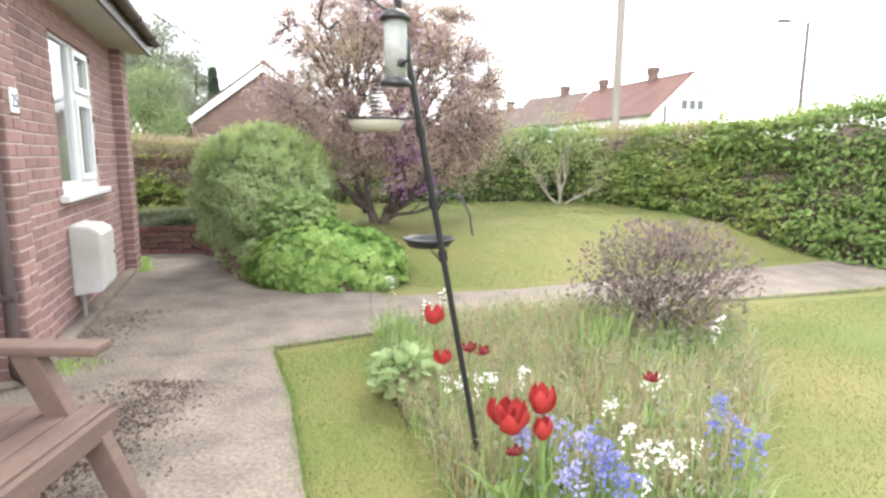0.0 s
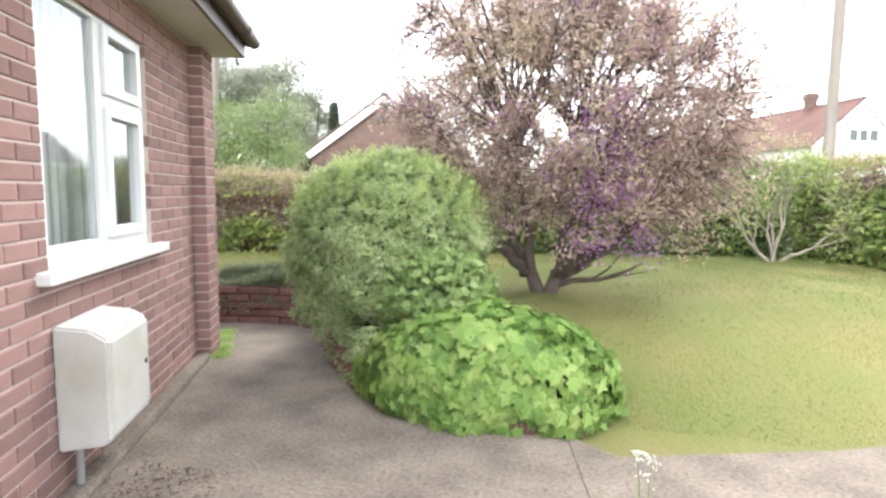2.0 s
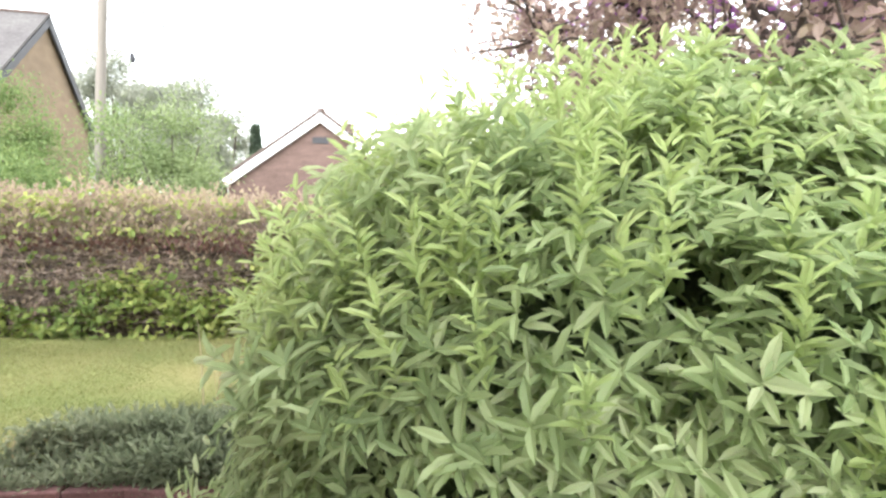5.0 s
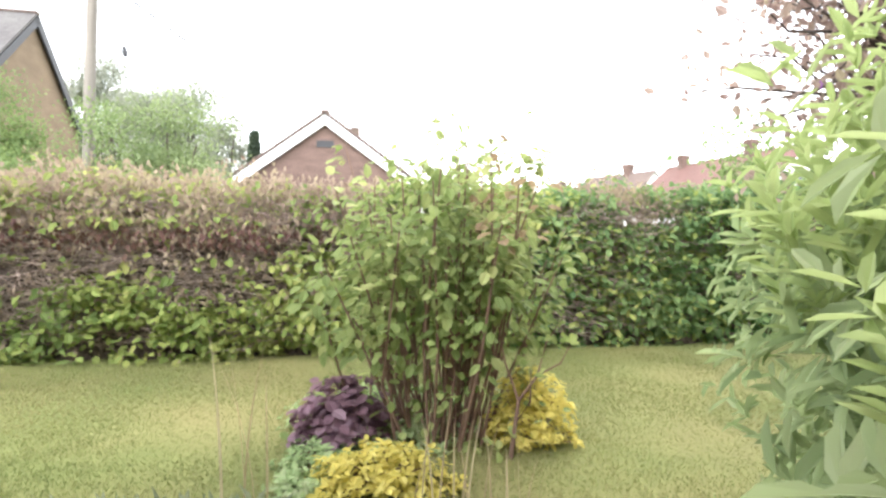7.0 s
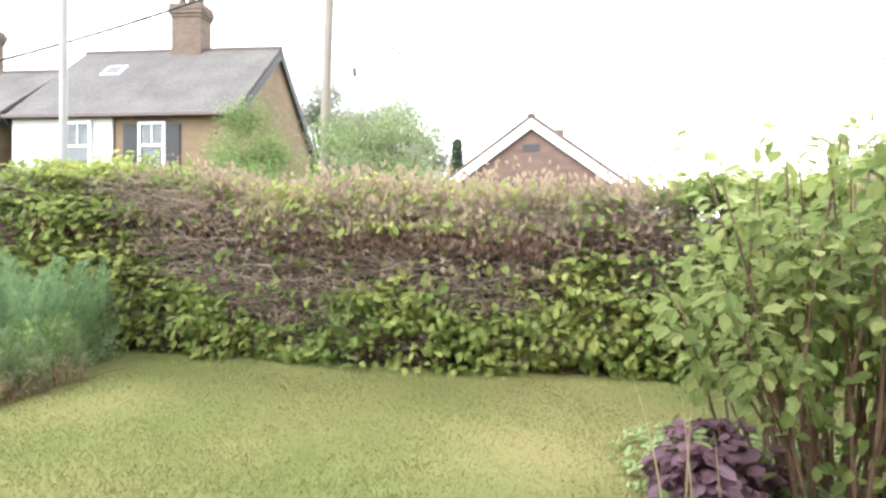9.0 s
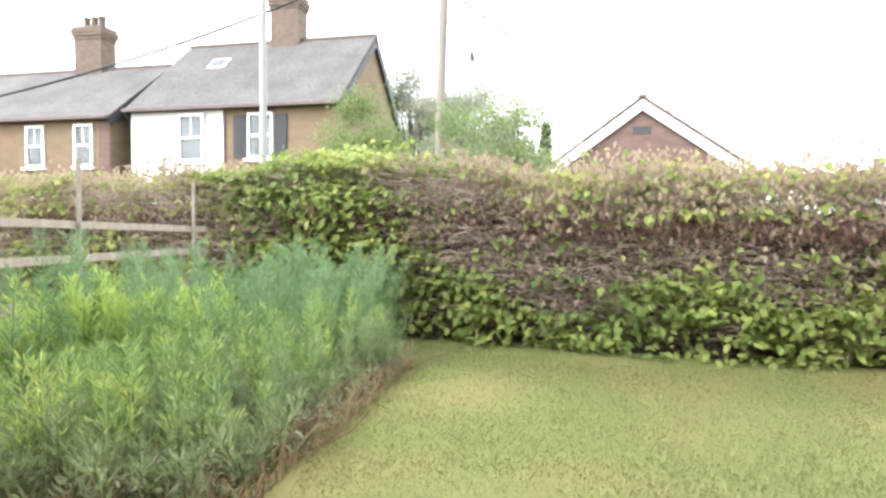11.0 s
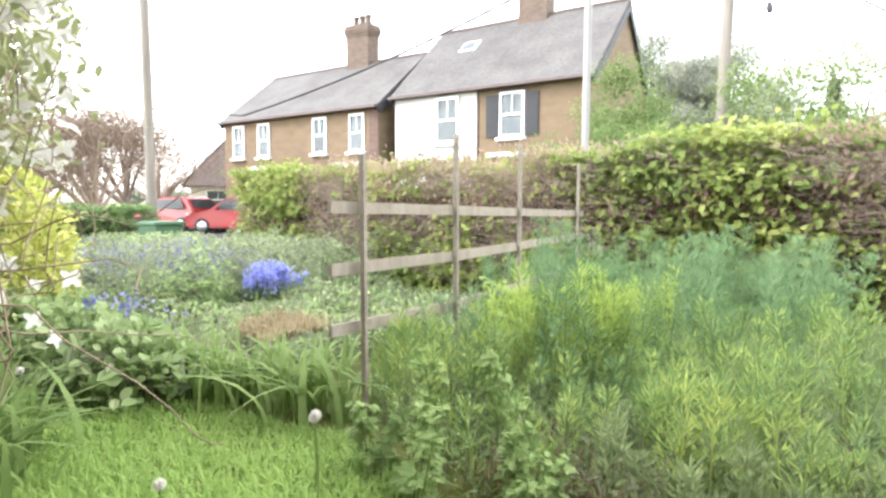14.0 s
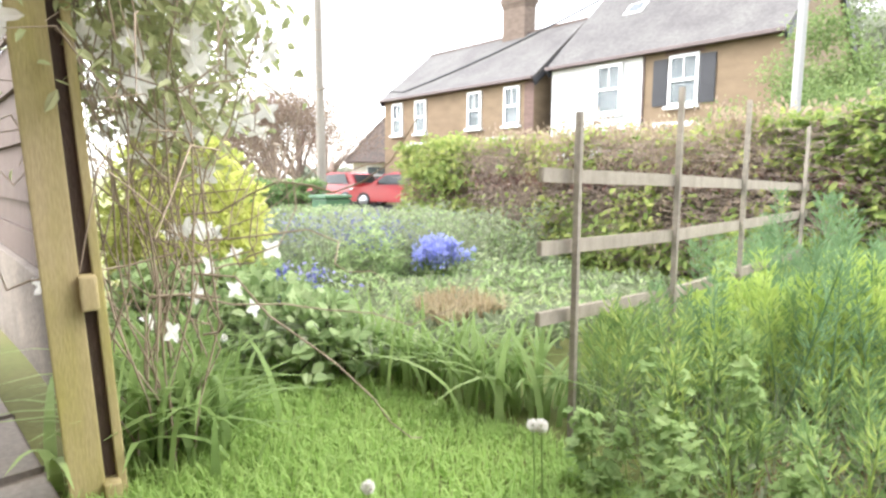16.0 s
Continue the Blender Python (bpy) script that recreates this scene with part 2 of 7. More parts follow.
POSTWOOD = material("mossy_treated_post", (0.36, 0.285, 0.165), 0.85, vary=0.2, scale=2.2, fine=50, bump=0.3, bump_dist=0.004, other=(0.29, 0.255, 0.085), stretch=(5, 5, 1))
DARKWOOD = material("dark_slat", (0.09, 0.06, 0.048), 0.85, vary=0.3, scale=6, fine=60, bump=0.3, stretch=(5, 5, 1))
SLATE = material("slate_roof", (0.066, 0.060, 0.061), 0.8, vary=0.35, scale=0.8, fine=9, bump=0.5, bump_dist=0.03, other=(0.10, 0.095, 0.092))
STOCK = material("yellow_stock_brick", (0.185, 0.135, 0.088), 0.92, vary=0.22, scale=1.5, fine=22, bump=0.4, bump_dist=0.02, stretch=(1, 1, 2.4))
FARBRICK = material("far_red_brick", (0.148, 0.098, 0.084), 0.92, vary=0.3, scale=2, fine=16, bump=0.4, bump_dist=0.02, stretch=(1, 1, 2.6))
CHIMNEY = material("sooty_chimney_brick", (0.14, 0.105, 0.085), 0.92, vary=0.3, scale=3, fine=22, bump=0.4, bump_dist=0.02, stretch=(1, 1, 2.4))
RENDERWALL = material("white_render", (0.60, 0.60, 0.60), 0.85, vary=0.05, scale=1.5, fine=25, bump=0.2)
REDTILE = material("red_roof_tiles", (0.135, 0.07, 0.06), 0.9, vary=0.25, scale=0.7, fine=8, bump=0.5, bump_dist=0.04)
BUNGTILE = material("dark_brown_tiles", (0.075, 0.058, 0.052), 0.9, vary=0.25, scale=0.7, fine=8, bump=0.5, bump_dist=0.04)
BROWNTILE = material("brown_roof_tiles", (0.125, 0.092, 0.08), 0.9, vary=0.25, scale=0.7, fine=8, bump=0.5, bump_dist=0.04)
POLE = material("timber_pole", (0.22, 0.198, 0.175), 0.9, vary=0.25, scale=2, fine=40, bump=0.3, stretch=(6, 6, 0.5))
GALV = material("grey_steel_column", (0.27, 0.27, 0.265), 0.5, vary=0.1, scale=2, fine=30, bump=0.05)
SHUTTER = material("dark_shutter", (0.035, 0.036, 0.042), 0.6, vary=0.2, scale=3, fine=40, bump=0.1)
CURTAIN = material("net_curtain", (0.10, 0.106, 0.112), 0.9, vary=0.14, scale=3, fine=20, bump=0.4, stretch=(6, 6, 0.4))
ROOM = material("room_inside", (0.42, 0.41, 0.38), 0.9, vary=0.15, scale=1.5, fine=30, bump=0.1)
REDCAR = material("red_car_paint", (0.30, 0.02, 0.026), 0.25, vary=0.05, scale=1, fine=20, bump=0.0, spec=0.6)
TYRE = material("tyre_rubber", (0.02, 0.02, 0.02), 0.8, vary=0.2, scale=10, fine=60, bump=0.2)
ALLOY = material("alloy_rim", (0.55, 0.55, 0.56), 0.35, metal=0.8, vary=0.1, scale=10, fine=60, bump=0.0)
CARGLASS = material("car_glass", (0.05, 0.06, 0.065), 0.08, vary=0.1, scale=2, fine=20, bump=0.0, spec=0.8)
BINGREEN = material("green_bin_plastic", (0.04, 0.10, 0.05), 0.5, vary=0.12, scale=3, fine=50, bump=0.08)
ASPHALT = material("asphalt", (0.055, 0.055, 0.056), 0.95, vary=0.2, scale=1.0, fine=50, bump=0.4)
PAVING = material("stone_slabs", (0.27, 0.235, 0.205), 0.92, vary=0.2, scale=3, fine=70, bump=0.4, bump_dist=0.005, per=0.12)
FENCE = material("brown_fence_boards", (0.105, 0.074, 0.062), 0.9, vary=0.25, scale=4, fine=50, bump=0.4, bump_dist=0.005, stretch=(5, 5, 1), per=0.15)
PLAQUE = material("white_plaque", (0.78, 0.78, 0.76), 0.35, vary=0.04, scale=5, fine=50, bump=0.0)
INK = material("blue_ink", (0.03, 0.05, 0.16), 0.5, vary=0.1, scale=5, fine=50, bump=0.0)
DEBRIS = material("dead_leaf_litter", (0.115, 0.074, 0.058), 0.95, vary=0.5, scale=14, fine=60, bump=0.3)
PLASTIC = material("clear_tube", (0.5, 0.53, 0.51), 0.25, vary=0.05, scale=5, fine=60, bump=0.0)
PLASTIC.node_tree.nodes["Principled BSDF"].inputs["Alpha"].default_value = 0.4
PANE = glass("window_glass")
FARPANE = glass("old_window_glass")
FARPANE.node_tree.nodes["Principled BSDF"].inputs["IOR"].default_value = 1.2
NET = material("pale_net_curtain", (0.40, 0.41, 0.42), 0.9, vary=0.12, scale=3, fine=20, bump=0.4, stretch=(6, 6, 0.4))
SEED = material("bird_seed", (0.36, 0.33, 0.27), 0.9, vary=0.4, scale=30, fine=160, bump=0.6)

G_BUSH = foliage("bush_leaves", (0.22, 0.31, 0.12), (0.34, 0.44, 0.18), (0.44, 0.54, 0.24), (0.55, 0.61, 0.34), patch=2.2)
G_YOUNG = foliage("young_shoot_leaves", (0.36, 0.47, 0.15), (0.45, 0.56, 0.19), (0.53, 0.62, 0.26))
G_IVY = foliage("bright_ivy_leaves", (0.10, 0.22, 0.035), (0.19, 0.35, 0.055), (0.28, 0.44, 0.08), (0.38, 0.50, 0.13), rough=0.4, patch=3.0)
G_MAPLE = foliage("lobed_shrub_leaves", (0.20, 0.33, 0.09), (0.31, 0.44, 0.14), (0.40, 0.49, 0.21))
G_HEDGE = foliage("hedge_green_leaves", (0.115, 0.185, 0.035), (0.19, 0.27, 0.045), (0.29, 0.35, 0.065), (0.39, 0.405, 0.095))
G_DARKHEDGE = foliage("dark_hedge_leaves", (0.08, 0.16, 0.05), (0.13, 0.23, 0.065), (0.21, 0.31, 0.095))
G_MIDHEDGE = foliage("fresh_hedge_leaves", (0.12, 0.22, 0.05), (0.19, 0.30, 0.065), (0.29, 0.39, 0.10))
G_COPPER = foliage("copper_beech_leaves", (0.24, 0.165, 0.125), (0.31, 0.225, 0.16), (0.36, 0.28, 0.185), (0.35, 0.305, 0.15))
# Dark red line under the copper; also coloured-in shade on the green stretch.
G_DARKRED = foliage("dark_red_and_shade_leaves", (0.12, 0.055, 0.052), (0.19, 0.095, 0.08), (0.26, 0.15, 0.115))
G_TREE = foliage("pink_brown_leaves", (0.26, 0.165, 0.155), (0.37, 0.26, 0.225), (0.44, 0.33, 0.265), (0.45, 0.39, 0.22), patch=1.0)
G_PURPLE = foliage("purple_blossom", (0.30, 0.08, 0.36), (0.40, 0.14, 0.47), (0.48, 0.24, 0.54))
G_PLUM = foliage("plum_grey_leaves", (0.11, 0.08, 0.076), (0.18, 0.135, 0.125), (0.25, 0.19, 0.17), (0.30, 0.26, 0.11))
G_ROSE = foliage("shrub_leaves", (0.14, 0.205, 0.045), (0.205, 0.28, 0.065), (0.29, 0.355, 0.095), (0.385, 0.41, 0.13), patch=3.0)
G_BRONZE = foliage("bronze_leaves", (0.26, 0.17, 0.09), (0.36, 0.25, 0.13), (0.42, 0.33, 0.17))
G_LIME = foliage("lime_yellow_leaves", (0.52, 0.46, 0.06), (0.70, 0.60, 0.09), (0.78, 0.68, 0.16))
G_HEUCH = foliage("purple_leaves", (0.15, 0.07, 0.095), (0.26, 0.14, 0.19), (0.38, 0.25, 0.32))
G_FEATHER = foliage("feathery_stems", (0.14, 0.25, 0.10), (0.22, 0.36, 0.11), (0.36, 0.49, 0.12), (0.52, 0.60, 0.13), patch=1.7)
G_LIMEPLUME = foliage("lime_plumes", (0.34, 0.50, 0.09), (0.46, 0.60, 0.11), (0.56, 0.66, 0.15))
G_RASP = foliage("raspberry_leaves", (0.20, 0.32, 0.09), (0.28, 0.41, 0.12), (0.37, 0.48, 0.17))
G_SPRIG = foliage("sprig_leaves", (0.20, 0.29, 0.12), (0.28, 0.37, 0.16), (0.37, 0.45, 0.20))
G_STRAW = foliage("dry_grass", (0.27, 0.20, 0.10), (0.39, 0.31, 0.17), (0.50, 0.42, 0.25), patch=2)
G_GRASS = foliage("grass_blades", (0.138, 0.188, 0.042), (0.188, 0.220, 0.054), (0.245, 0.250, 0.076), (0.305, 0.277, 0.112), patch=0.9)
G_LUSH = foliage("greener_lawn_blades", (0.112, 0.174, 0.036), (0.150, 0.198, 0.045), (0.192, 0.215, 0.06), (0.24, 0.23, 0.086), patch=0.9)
G_LONG = foliage("long_grass", (0.28, 0.44, 0.09), (0.37, 0.55, 0.12), (0.47, 0.62, 0.17), through=0.55)
G_SHORT = foliage("path_side_grass", (0.13, 0.25, 0.045), (0.17, 0.29, 0.05), (0.25, 0.29, 0.075), (0.33, 0.29, 0.12), patch=1.8)
G_STRAP = foliage("strap_leaves", (0.15, 0.25, 0.06), (0.24, 0.36, 0.09), (0.36, 0.46, 0.15))
G_MINT = foliage("herb_leaves", (0.20, 0.31, 0.11), (0.30, 0.42, 0.16), (0.38, 0.50, 0.21), (0.46, 0.53, 0.27))
G_SAGE = foliage("grey_green_leaves", (0.15, 0.19, 0.10), (0.23, 0.27, 0.15), (0.32, 0.35, 0.22))
# Pale grey-green tones carry the haze of distance in the leaf colour.
G_FAR = foliage("hazed_far_tree_leaves", (0.22, 0.245, 0.185), (0.29, 0.31, 0.24), (0.35, 0.37, 0.29), patch=0.4)
G_FARBUSH = foliage("far_bush_leaves", (0.11, 0.18, 0.05), (0.16, 0.24, 0.065), (0.23, 0.31, 0.09), patch=0.9)
G_FARLIGHT = foliage("far_light_leaves", (0.15, 0.22, 0.085), (0.22, 0.29, 0.11), (0.30, 0.37, 0.16), patch=0.9)
G_BROWNTREE = foliage("brown_budding_leaves", (0.17, 0.12, 0.09), (0.23, 0.165, 0.125), (0.28, 0.21, 0.155), patch=0.5)
G_RED = foliage("red_petals", (0.30, 0.012, 0.012), (0.38, 0.018, 0.014), (0.44, 0.03, 0.02), through=0.25)
G_FADED = foliage("faded_red_petals", (0.14, 0.012, 0.014), (0.21, 0.02, 0.02), (0.27, 0.035, 0.03), through=0.25)
G_BLUE = foliage("blue_petals", (0.13, 0.15, 0.48), (0.20, 0.22, 0.58), (0.32, 0.33, 0.66))
G_HYAC = foliage("hyacinth_petals", (0.24, 0.28, 0.74), (0.34, 0.38, 0.82), (0.46, 0.49, 0.87))
G_LILAC = foliage("lilac_petals", (0.26, 0.24, 0.55), (0.38, 0.36, 0.66), (0.50, 0.47, 0.74))
G_SLATE = foliage("slate_blue_petals", (0.10, 0.11, 0.22), (0.17, 0.18, 0.32), (0.27, 0.28, 0.42))
G_WHITE = foliage("white_petals", (0.72, 0.70, 0.66), (0.82, 0.80, 0.76), (0.85, 0.84, 0.8))
G_VINE = foliage("clematis_leaves", (0.30, 0.35, 0.14), (0.42, 0.46, 0.20), (0.54, 0.55, 0.30))

# ---------------------------------------------------------------- ground
CURB = [(-0.80, 5.46), (-1.15, 5.40), (-1.50, 5.45), (-1.85, 5.62), (-2.17, 5.92), (-2.45, 6.30), (-2.68, 6.70), (-2.88, 7.06), (-3.08, 7.34), (-3.32, 7.50), (-3.75, 7.52), (-4.30, 7.42), (-5.6, 7.08), (-6.75, 6.78)]


def curb_y(x):
    """The line of the low garden wall, as y over x."""
    xs, ys = [p[0] for p in CURB][::-1], [p[1] for p in CURB][::-1]
    return np.interp(x, xs, ys)


def upper(x, y):
    """The raised lawn."""
    s = y + 0.36 * np.clip(-x - 0.8, 0, 3) - 0.33 * np.clip(x, 0, 6)
    return 0.40 * ss(5.2, 8.0, s)


def ground_z(x, y):
    x, y = np.asarray(x, float), np.asarray(y, float)
    edge = np.where(x > -0.8, 5.35 + 0.36 * np.clip(x + 0.2, -0.6, 9), curb_y(x) + 0.03)
    h = upper(x, y) * ss(0.0, 0.10, y - edge)
    left = 0.45 * ss(6.75, 7.45, -x)
    h = np.where((x < -6.7) & (y < 8), np.maximum(np.where(y > curb_y(x), h, 0), left), h)
    h = h * (1 - ss(12.0, 17.0, y)) * (1 - ss(8.6, 15.5, -x)) * (1 - ss(5.5, 9, x))
    return h


def axis(a, b, step, lo, hi):
    core = np.arange(a, b, step)
    k = np.cumsum(step * 1.28 ** np.arange(1, 60))
    return np.concatenate([np.clip(a - k[::-1], lo, None), core, np.clip(core[-1] + k, None, hi)])


gx, gy = np.unique(axis(-8.6, 5.6, 0.07, -900, 900)), np.unique(axis(-0.5, 11.6, 0.07, -900, 900))
X, Y = np.meshgrid(gx, gy)
Z = ground_z(X, Y) - 0.03 * (1 - ss(0.02, 0.3, ground_z(X, Y))) + 0.0
Z = Z + 0.006 * np.sin(3.1 * X + 1.3 * np.sin(2 * Y)) * np.sin(2.7 * Y)
nx, ny = len(gx), len(gy)
idx = np.arange(nx * ny).reshape(ny, nx)
quads = np.stack([idx[:-1, :-1], idx[:-1, 1:], idx[1:, 1:], idx[1:, :-1]], -1).reshape(-1, 4)
ground = put("ground", mesh_np("ground", np.stack([X, Y, Z], -1).reshape(-1, 3), quads, True), LAWN)
tagged(ground, "short patchy lawn, green and straw-coloured, on gently rising ground", "lawn", kind="structure")


def surface_z(x, y):
    g = ground_z(x, y)
    return g - 0.03 * (1 - ss(0.02, 0.3, g))


PATH_EDGE = [(-0.1, -3), (-0.28, 0.9), (-0.60, 1.96), (-0.92, 2.9), (-1.22, 3.60), (-1.24, 3.72), (-0.65, 4.02), (-0.2, 4.25), (1.09, 4.80), (2.78, 5.17), (5.6, 6.0), (5.6, 7.45), (3.4, 6.55),
             (1.66, 5.92), (0.6, 5.48), (-0.54, 5.16), (-0.80, 5.36), (-0.82, 5.52), (-1.5, 5.50), (-2.12, 5.98), (-2.62, 6.74), (-3.02, 7.38), (-3.32, 7.55), (-4.3, 7.47), (-6.75, 6.82), (-6.75, 4.9),
             (-3.5, 5.9), (-2.4, 3.0), (-3.5, 2.6), (-3.2, -3)]


def fine_slab(outline, z0, z1, name, mat, label, category):
    bm = prism(outline, z0, z1)
    return tagged(part(name, bm, mat), label, category, kind="structure")


path = fine_slab(PATH_EDGE, -0.08, 0.0, "path", CONCRETE, "worn pale concrete garden path with stones showing and dark litter", "path")

# damp joints across the concrete, and a grassy strip along the house end
joint = bmesh.new()
for a, b in (((-2.30, 3.45), (-1.26, 3.66)), ((-0.80, 5.36), (-0.62, 4.06))):
    d = (Vector(b) - Vector(a)).normalized()
    n = Vector((-d.y, d.x)) * 0.0025
    vs = [joint.verts.new((*(Vector(p) + s * n), 0.004)) for p, s in ((a, 1), (a, -1), (b, -1), (b, 1))]
    joint.faces.new(vs)
jo = part("path_joint", joint, SOIL, path)


# ---------------------------------------------------------------- the house
HM = pose(-2.60, 3.31, 0, 0, 0, 109.63)     # local x along the wall, local y into the house
C, BH, BL = 0.075, 0.065, 0.215
brick_cache = {}


def brick_mesh(l, w, h):
    key = (round(l, 3), round(w, 3), round(h, 3))
    if key not in brick_cache:
        bm = boxm(-l / 2, l / 2, 0, w, 0, h)
        es = [e for e in bm.edges if all(abs(v.co.y) < 1e-5 for v in e.verts)]
        bmesh.ops.bevel(bm, geom=es, offset=0.004, segments=1, affect="EDGES")
        me = bpy.data.meshes.new("brick")
        bm.to_mesh(me)
        bm.free()
        brick_cache[key] = me
    return brick_cache[key]


def lay(parent, x0, x1, z0, courses, mat, y=0.0, depth=0.04, gap=None, turn=None, bond=0, start=0.0):
    """Lays bricks in stretcher bond along local x, each an object under its wall; gap: an opening (x0, x1, z0, z1)."""
    for c in range(courses):
        z = z0 + c * C
        x = x0 - start - (BL + 0.01) * (0.5 if (c + bond) % 2 else 0.0)
        while x < x1 - 0.02:
            a, b = max(x, x0), min(x + BL, x1)
            spans = [(a, b)]
            if gap and gap[2] - 0.02 < z + BH * 0.5 < gap[3] + 0.02:
                spans = [(a, min(b, gap[0])), (max(a, gap[1]), b)]
            for s, e in spans:
                if e - s > 0.03:
                    me = brick_mesh(e - s, depth, BH)
                    ob = new("brick", me)
                    if not me.materials:
                        me.materials.append(mat)
                    ob.parent = parent
                    m = pose((s + e) / 2, y + rng.uniform(-0.0015, 0.0015), z, 0, 0, rng.uniform(-0.3, 0.3))
                    ob.matrix_basis = m if turn is None else turn @ m
            x += BL + 0.01


WIN = (0.96, 2.17, 1.00, 2.23)
WALL_H = 2.42
bm = bmesh.new()
box(bm, 0.0, WIN[0], 0.007, 0.26, -0.05, WALL_H)
box(bm, WIN[1], 3.07, 0.007, 0.26, -0.05, WALL_H)
box(bm, WIN[0], WIN[1], 0.007, 0.26, -0.05, WIN[2])
box(bm, WIN[0], WIN[1], 0.007, 0.26, WIN[3], WALL_H)
wall_front = tagged(part("wall_house_front", bm, MORTAR, matrix=HM), "red brick bungalow wall in pale mortar with a white window", "wall", kind="structure")
# the piers at either end
pier_far = tagged(part("wall_pier_far", boxm(3.070, 3.36, -0.093, 0.26, -0.05, WALL_H), MORTAR, matrix=HM), "red brick pier at the far corner of the bungalow", "wall", kind="structure")
pier_near = tagged(part("wall_pier_near", boxm(-0.243, -0.005, -0.063, 0.26, -0.05, WALL_H), MORTAR, matrix=HM), "red brick corner pier carrying a number plaque", "wall", kind="structure")
bm = boxm(-0.16, -0.02, 0.262, 3.0, -0.05, 2.7)
wall_return = tagged(part("wall_house_return", bm, RENDERWALL, matrix=HM), "white porch wall set back behind the brick corner", "wall", kind="structure")
bm = boxm(2.9, 3.30, 0.27, 6.2, -0.05, 2.7)
wall_back = tagged(part("wall_house_back", bm, FARBRICK, matrix=HM), "plain red brick rear wall of the bungalow", "wall", kind="structure")
bm = boxm(-4.5, -0.16, 0.55, 0.8, -0.05, 2.7)
wall_south = tagged(part("wall_house_south", bm, FARBRICK, matrix=HM), "plain red brick front wall of the bungalow", "wall", kind="structure")

# eaves: soffit, fascia, gutter, tiles above
bm = boxm(-1.2, 3.55, -0.30, 0.3, 2.422, 2.45)
soffit = tagged(part("soffit", bm, SOFFIT, matrix=HM), "pale painted soffit board under the eaves", "soffit", kind="structure")
bm = boxm(-1.2, 3.55, -0.33, -0.302, 2.42, 2.58, bevel=0.003)
fascia = tagged(part("fascia", bm, PIPE, matrix=HM), "dark brown fascia board along the eaves", "fascia", kind="structure")
bm = bmesh.new()
n = 10
for x0, x1 in ((-1.2, 3.60),):
    rings = []
    for x in (x0, x1):
        rings.append([bm.verts.new((x, -0.39 + r * math.cos(math.pi + math.pi * k / n), 2.57 + r * math.sin(math.pi + math.pi * k / n))) for r, ks in ((0.058, range(n + 1)), (0.050, range(n, -1, -1))) for k in ks])
    for k in range(len(rings[0])):
        j = (k + 1) % len(rings[0])
        bm.faces.new((rings[0][k], rings[0][j], rings[1][j], rings[1][k]))
    bm.faces.new(rings[0][:n + 1])
    bm.faces.new(rings[1][:n + 1][::-1])
bmesh.ops.recalc_face_normals(bm, faces=bm.faces)
gutter = thing("gutter", "brown half-round plastic gutter along the bungalow eaves", "gutter", HM)
part("channel", bm, PIPE, gutter)
for x in (0.4, 1.3, 2.2, 3.1):
    part("bracket", boxm(x, x + 0.03, -0.455, -0.33, 2.50, 2.58, bevel=0.004), PIPE, gutter)
roof = thing("house_roof", "low brown tiled roof of the bungalow", "roof", HM, kind="structure")
slope = pose(0, -0.40, 2.60, 28, 0, 0)
for r in range(12):
    bm = bmesh.new()
    for k in range(16):
        box(bm, -1.3 + k * 0.308, -1.3 + k * 0.308 + 0.30, r * 0.28, r * 0.28 + 0.34, r * 0.004 + 0.01, r * 0.004 + 0.03, slope @ pose(0, 0, 0, -2.0, 0, 0))
    part("tile_row", bm, BROWNTILE, roof)
part("roof_deck", boxm(-1.25, 3.55, 0.0, 3.4, -0.10, -0.06, slope), DARKWOOD, roof)

# window
window = thing("window_1", "white plastic casement window with a fixed pane and a small top light", "window", HM, kind="structure")
x0, x1, z0, z1 = WIN
FY0, FY1 = 0.03, 0.10
bm = bmesh.new()
xm = x0 + 0.62
for b in ((x0, x0 + 0.07, z0, z1), (x1 - 0.07, x1, z0, z1), (x0 + 0.07, x1 - 0.07, z0, z0 + 0.08), (x0 + 0.07, x1 - 0.07, z1 - 0.07, z1), (xm - 0.035, xm + 0.035, z0 + 0.08, z1 - 0.07)):
    box(bm, b[0], b[1], FY0, FY1, b[2], b[3], bevel=0.006)
part("window_frame", bm, UPVC, window)
bm = bmesh.new()
zt = z0 + 0.78
sash = (xm + 0.035, x1 - 0.07, z0 + 0.08, zt - 0.02)
for s in ((xm + 0.037, x1 - 0.072, z0 + 0.082, zt - 0.03), (xm + 0.037, x1 - 0.072, zt + 0.03, z1 - 0.072)):
    sub = bmesh.new()
    a, b, c, d = s
    for q in ((a, a + 0.05, c, d), (b - 0.05, b, c, d), (a + 0.05, b - 0.05, c, c + 0.05), (a + 0.05, b - 0.05, d - 0.05, d)):
        box(sub, q[0], q[1], FY0 - 0.022, FY1 - 0.02, q[2], q[3], bevel=0.006)
    sash_ob = part("sash", sub, UPVC, window)
    p = part("pane", boxm(a + 0.05, b - 0.05, 0.045, 0.053, c + 0.05, d - 0.05), PANE, sash_ob)
    p.visible_shadow = False
box(bm, xm + 0.035, x1 - 0.07, FY0, FY1, zt - 0.03, zt + 0.03, bevel=0.005)
part("transom", bm, UPVC, window)
p = part("pane", boxm(x0 + 0.07, xm - 0.035, 0.055, 0.063, z0 + 0.08, z1 - 0.07), PANE, window)
p.visible_shadow = False
part("window_sill", boxm(x0 - 0.10, x1 + 0.12, -0.06, 0.10, z0 - 0.055, z0 - 0.002, bevel=0.008), UPVC, window)
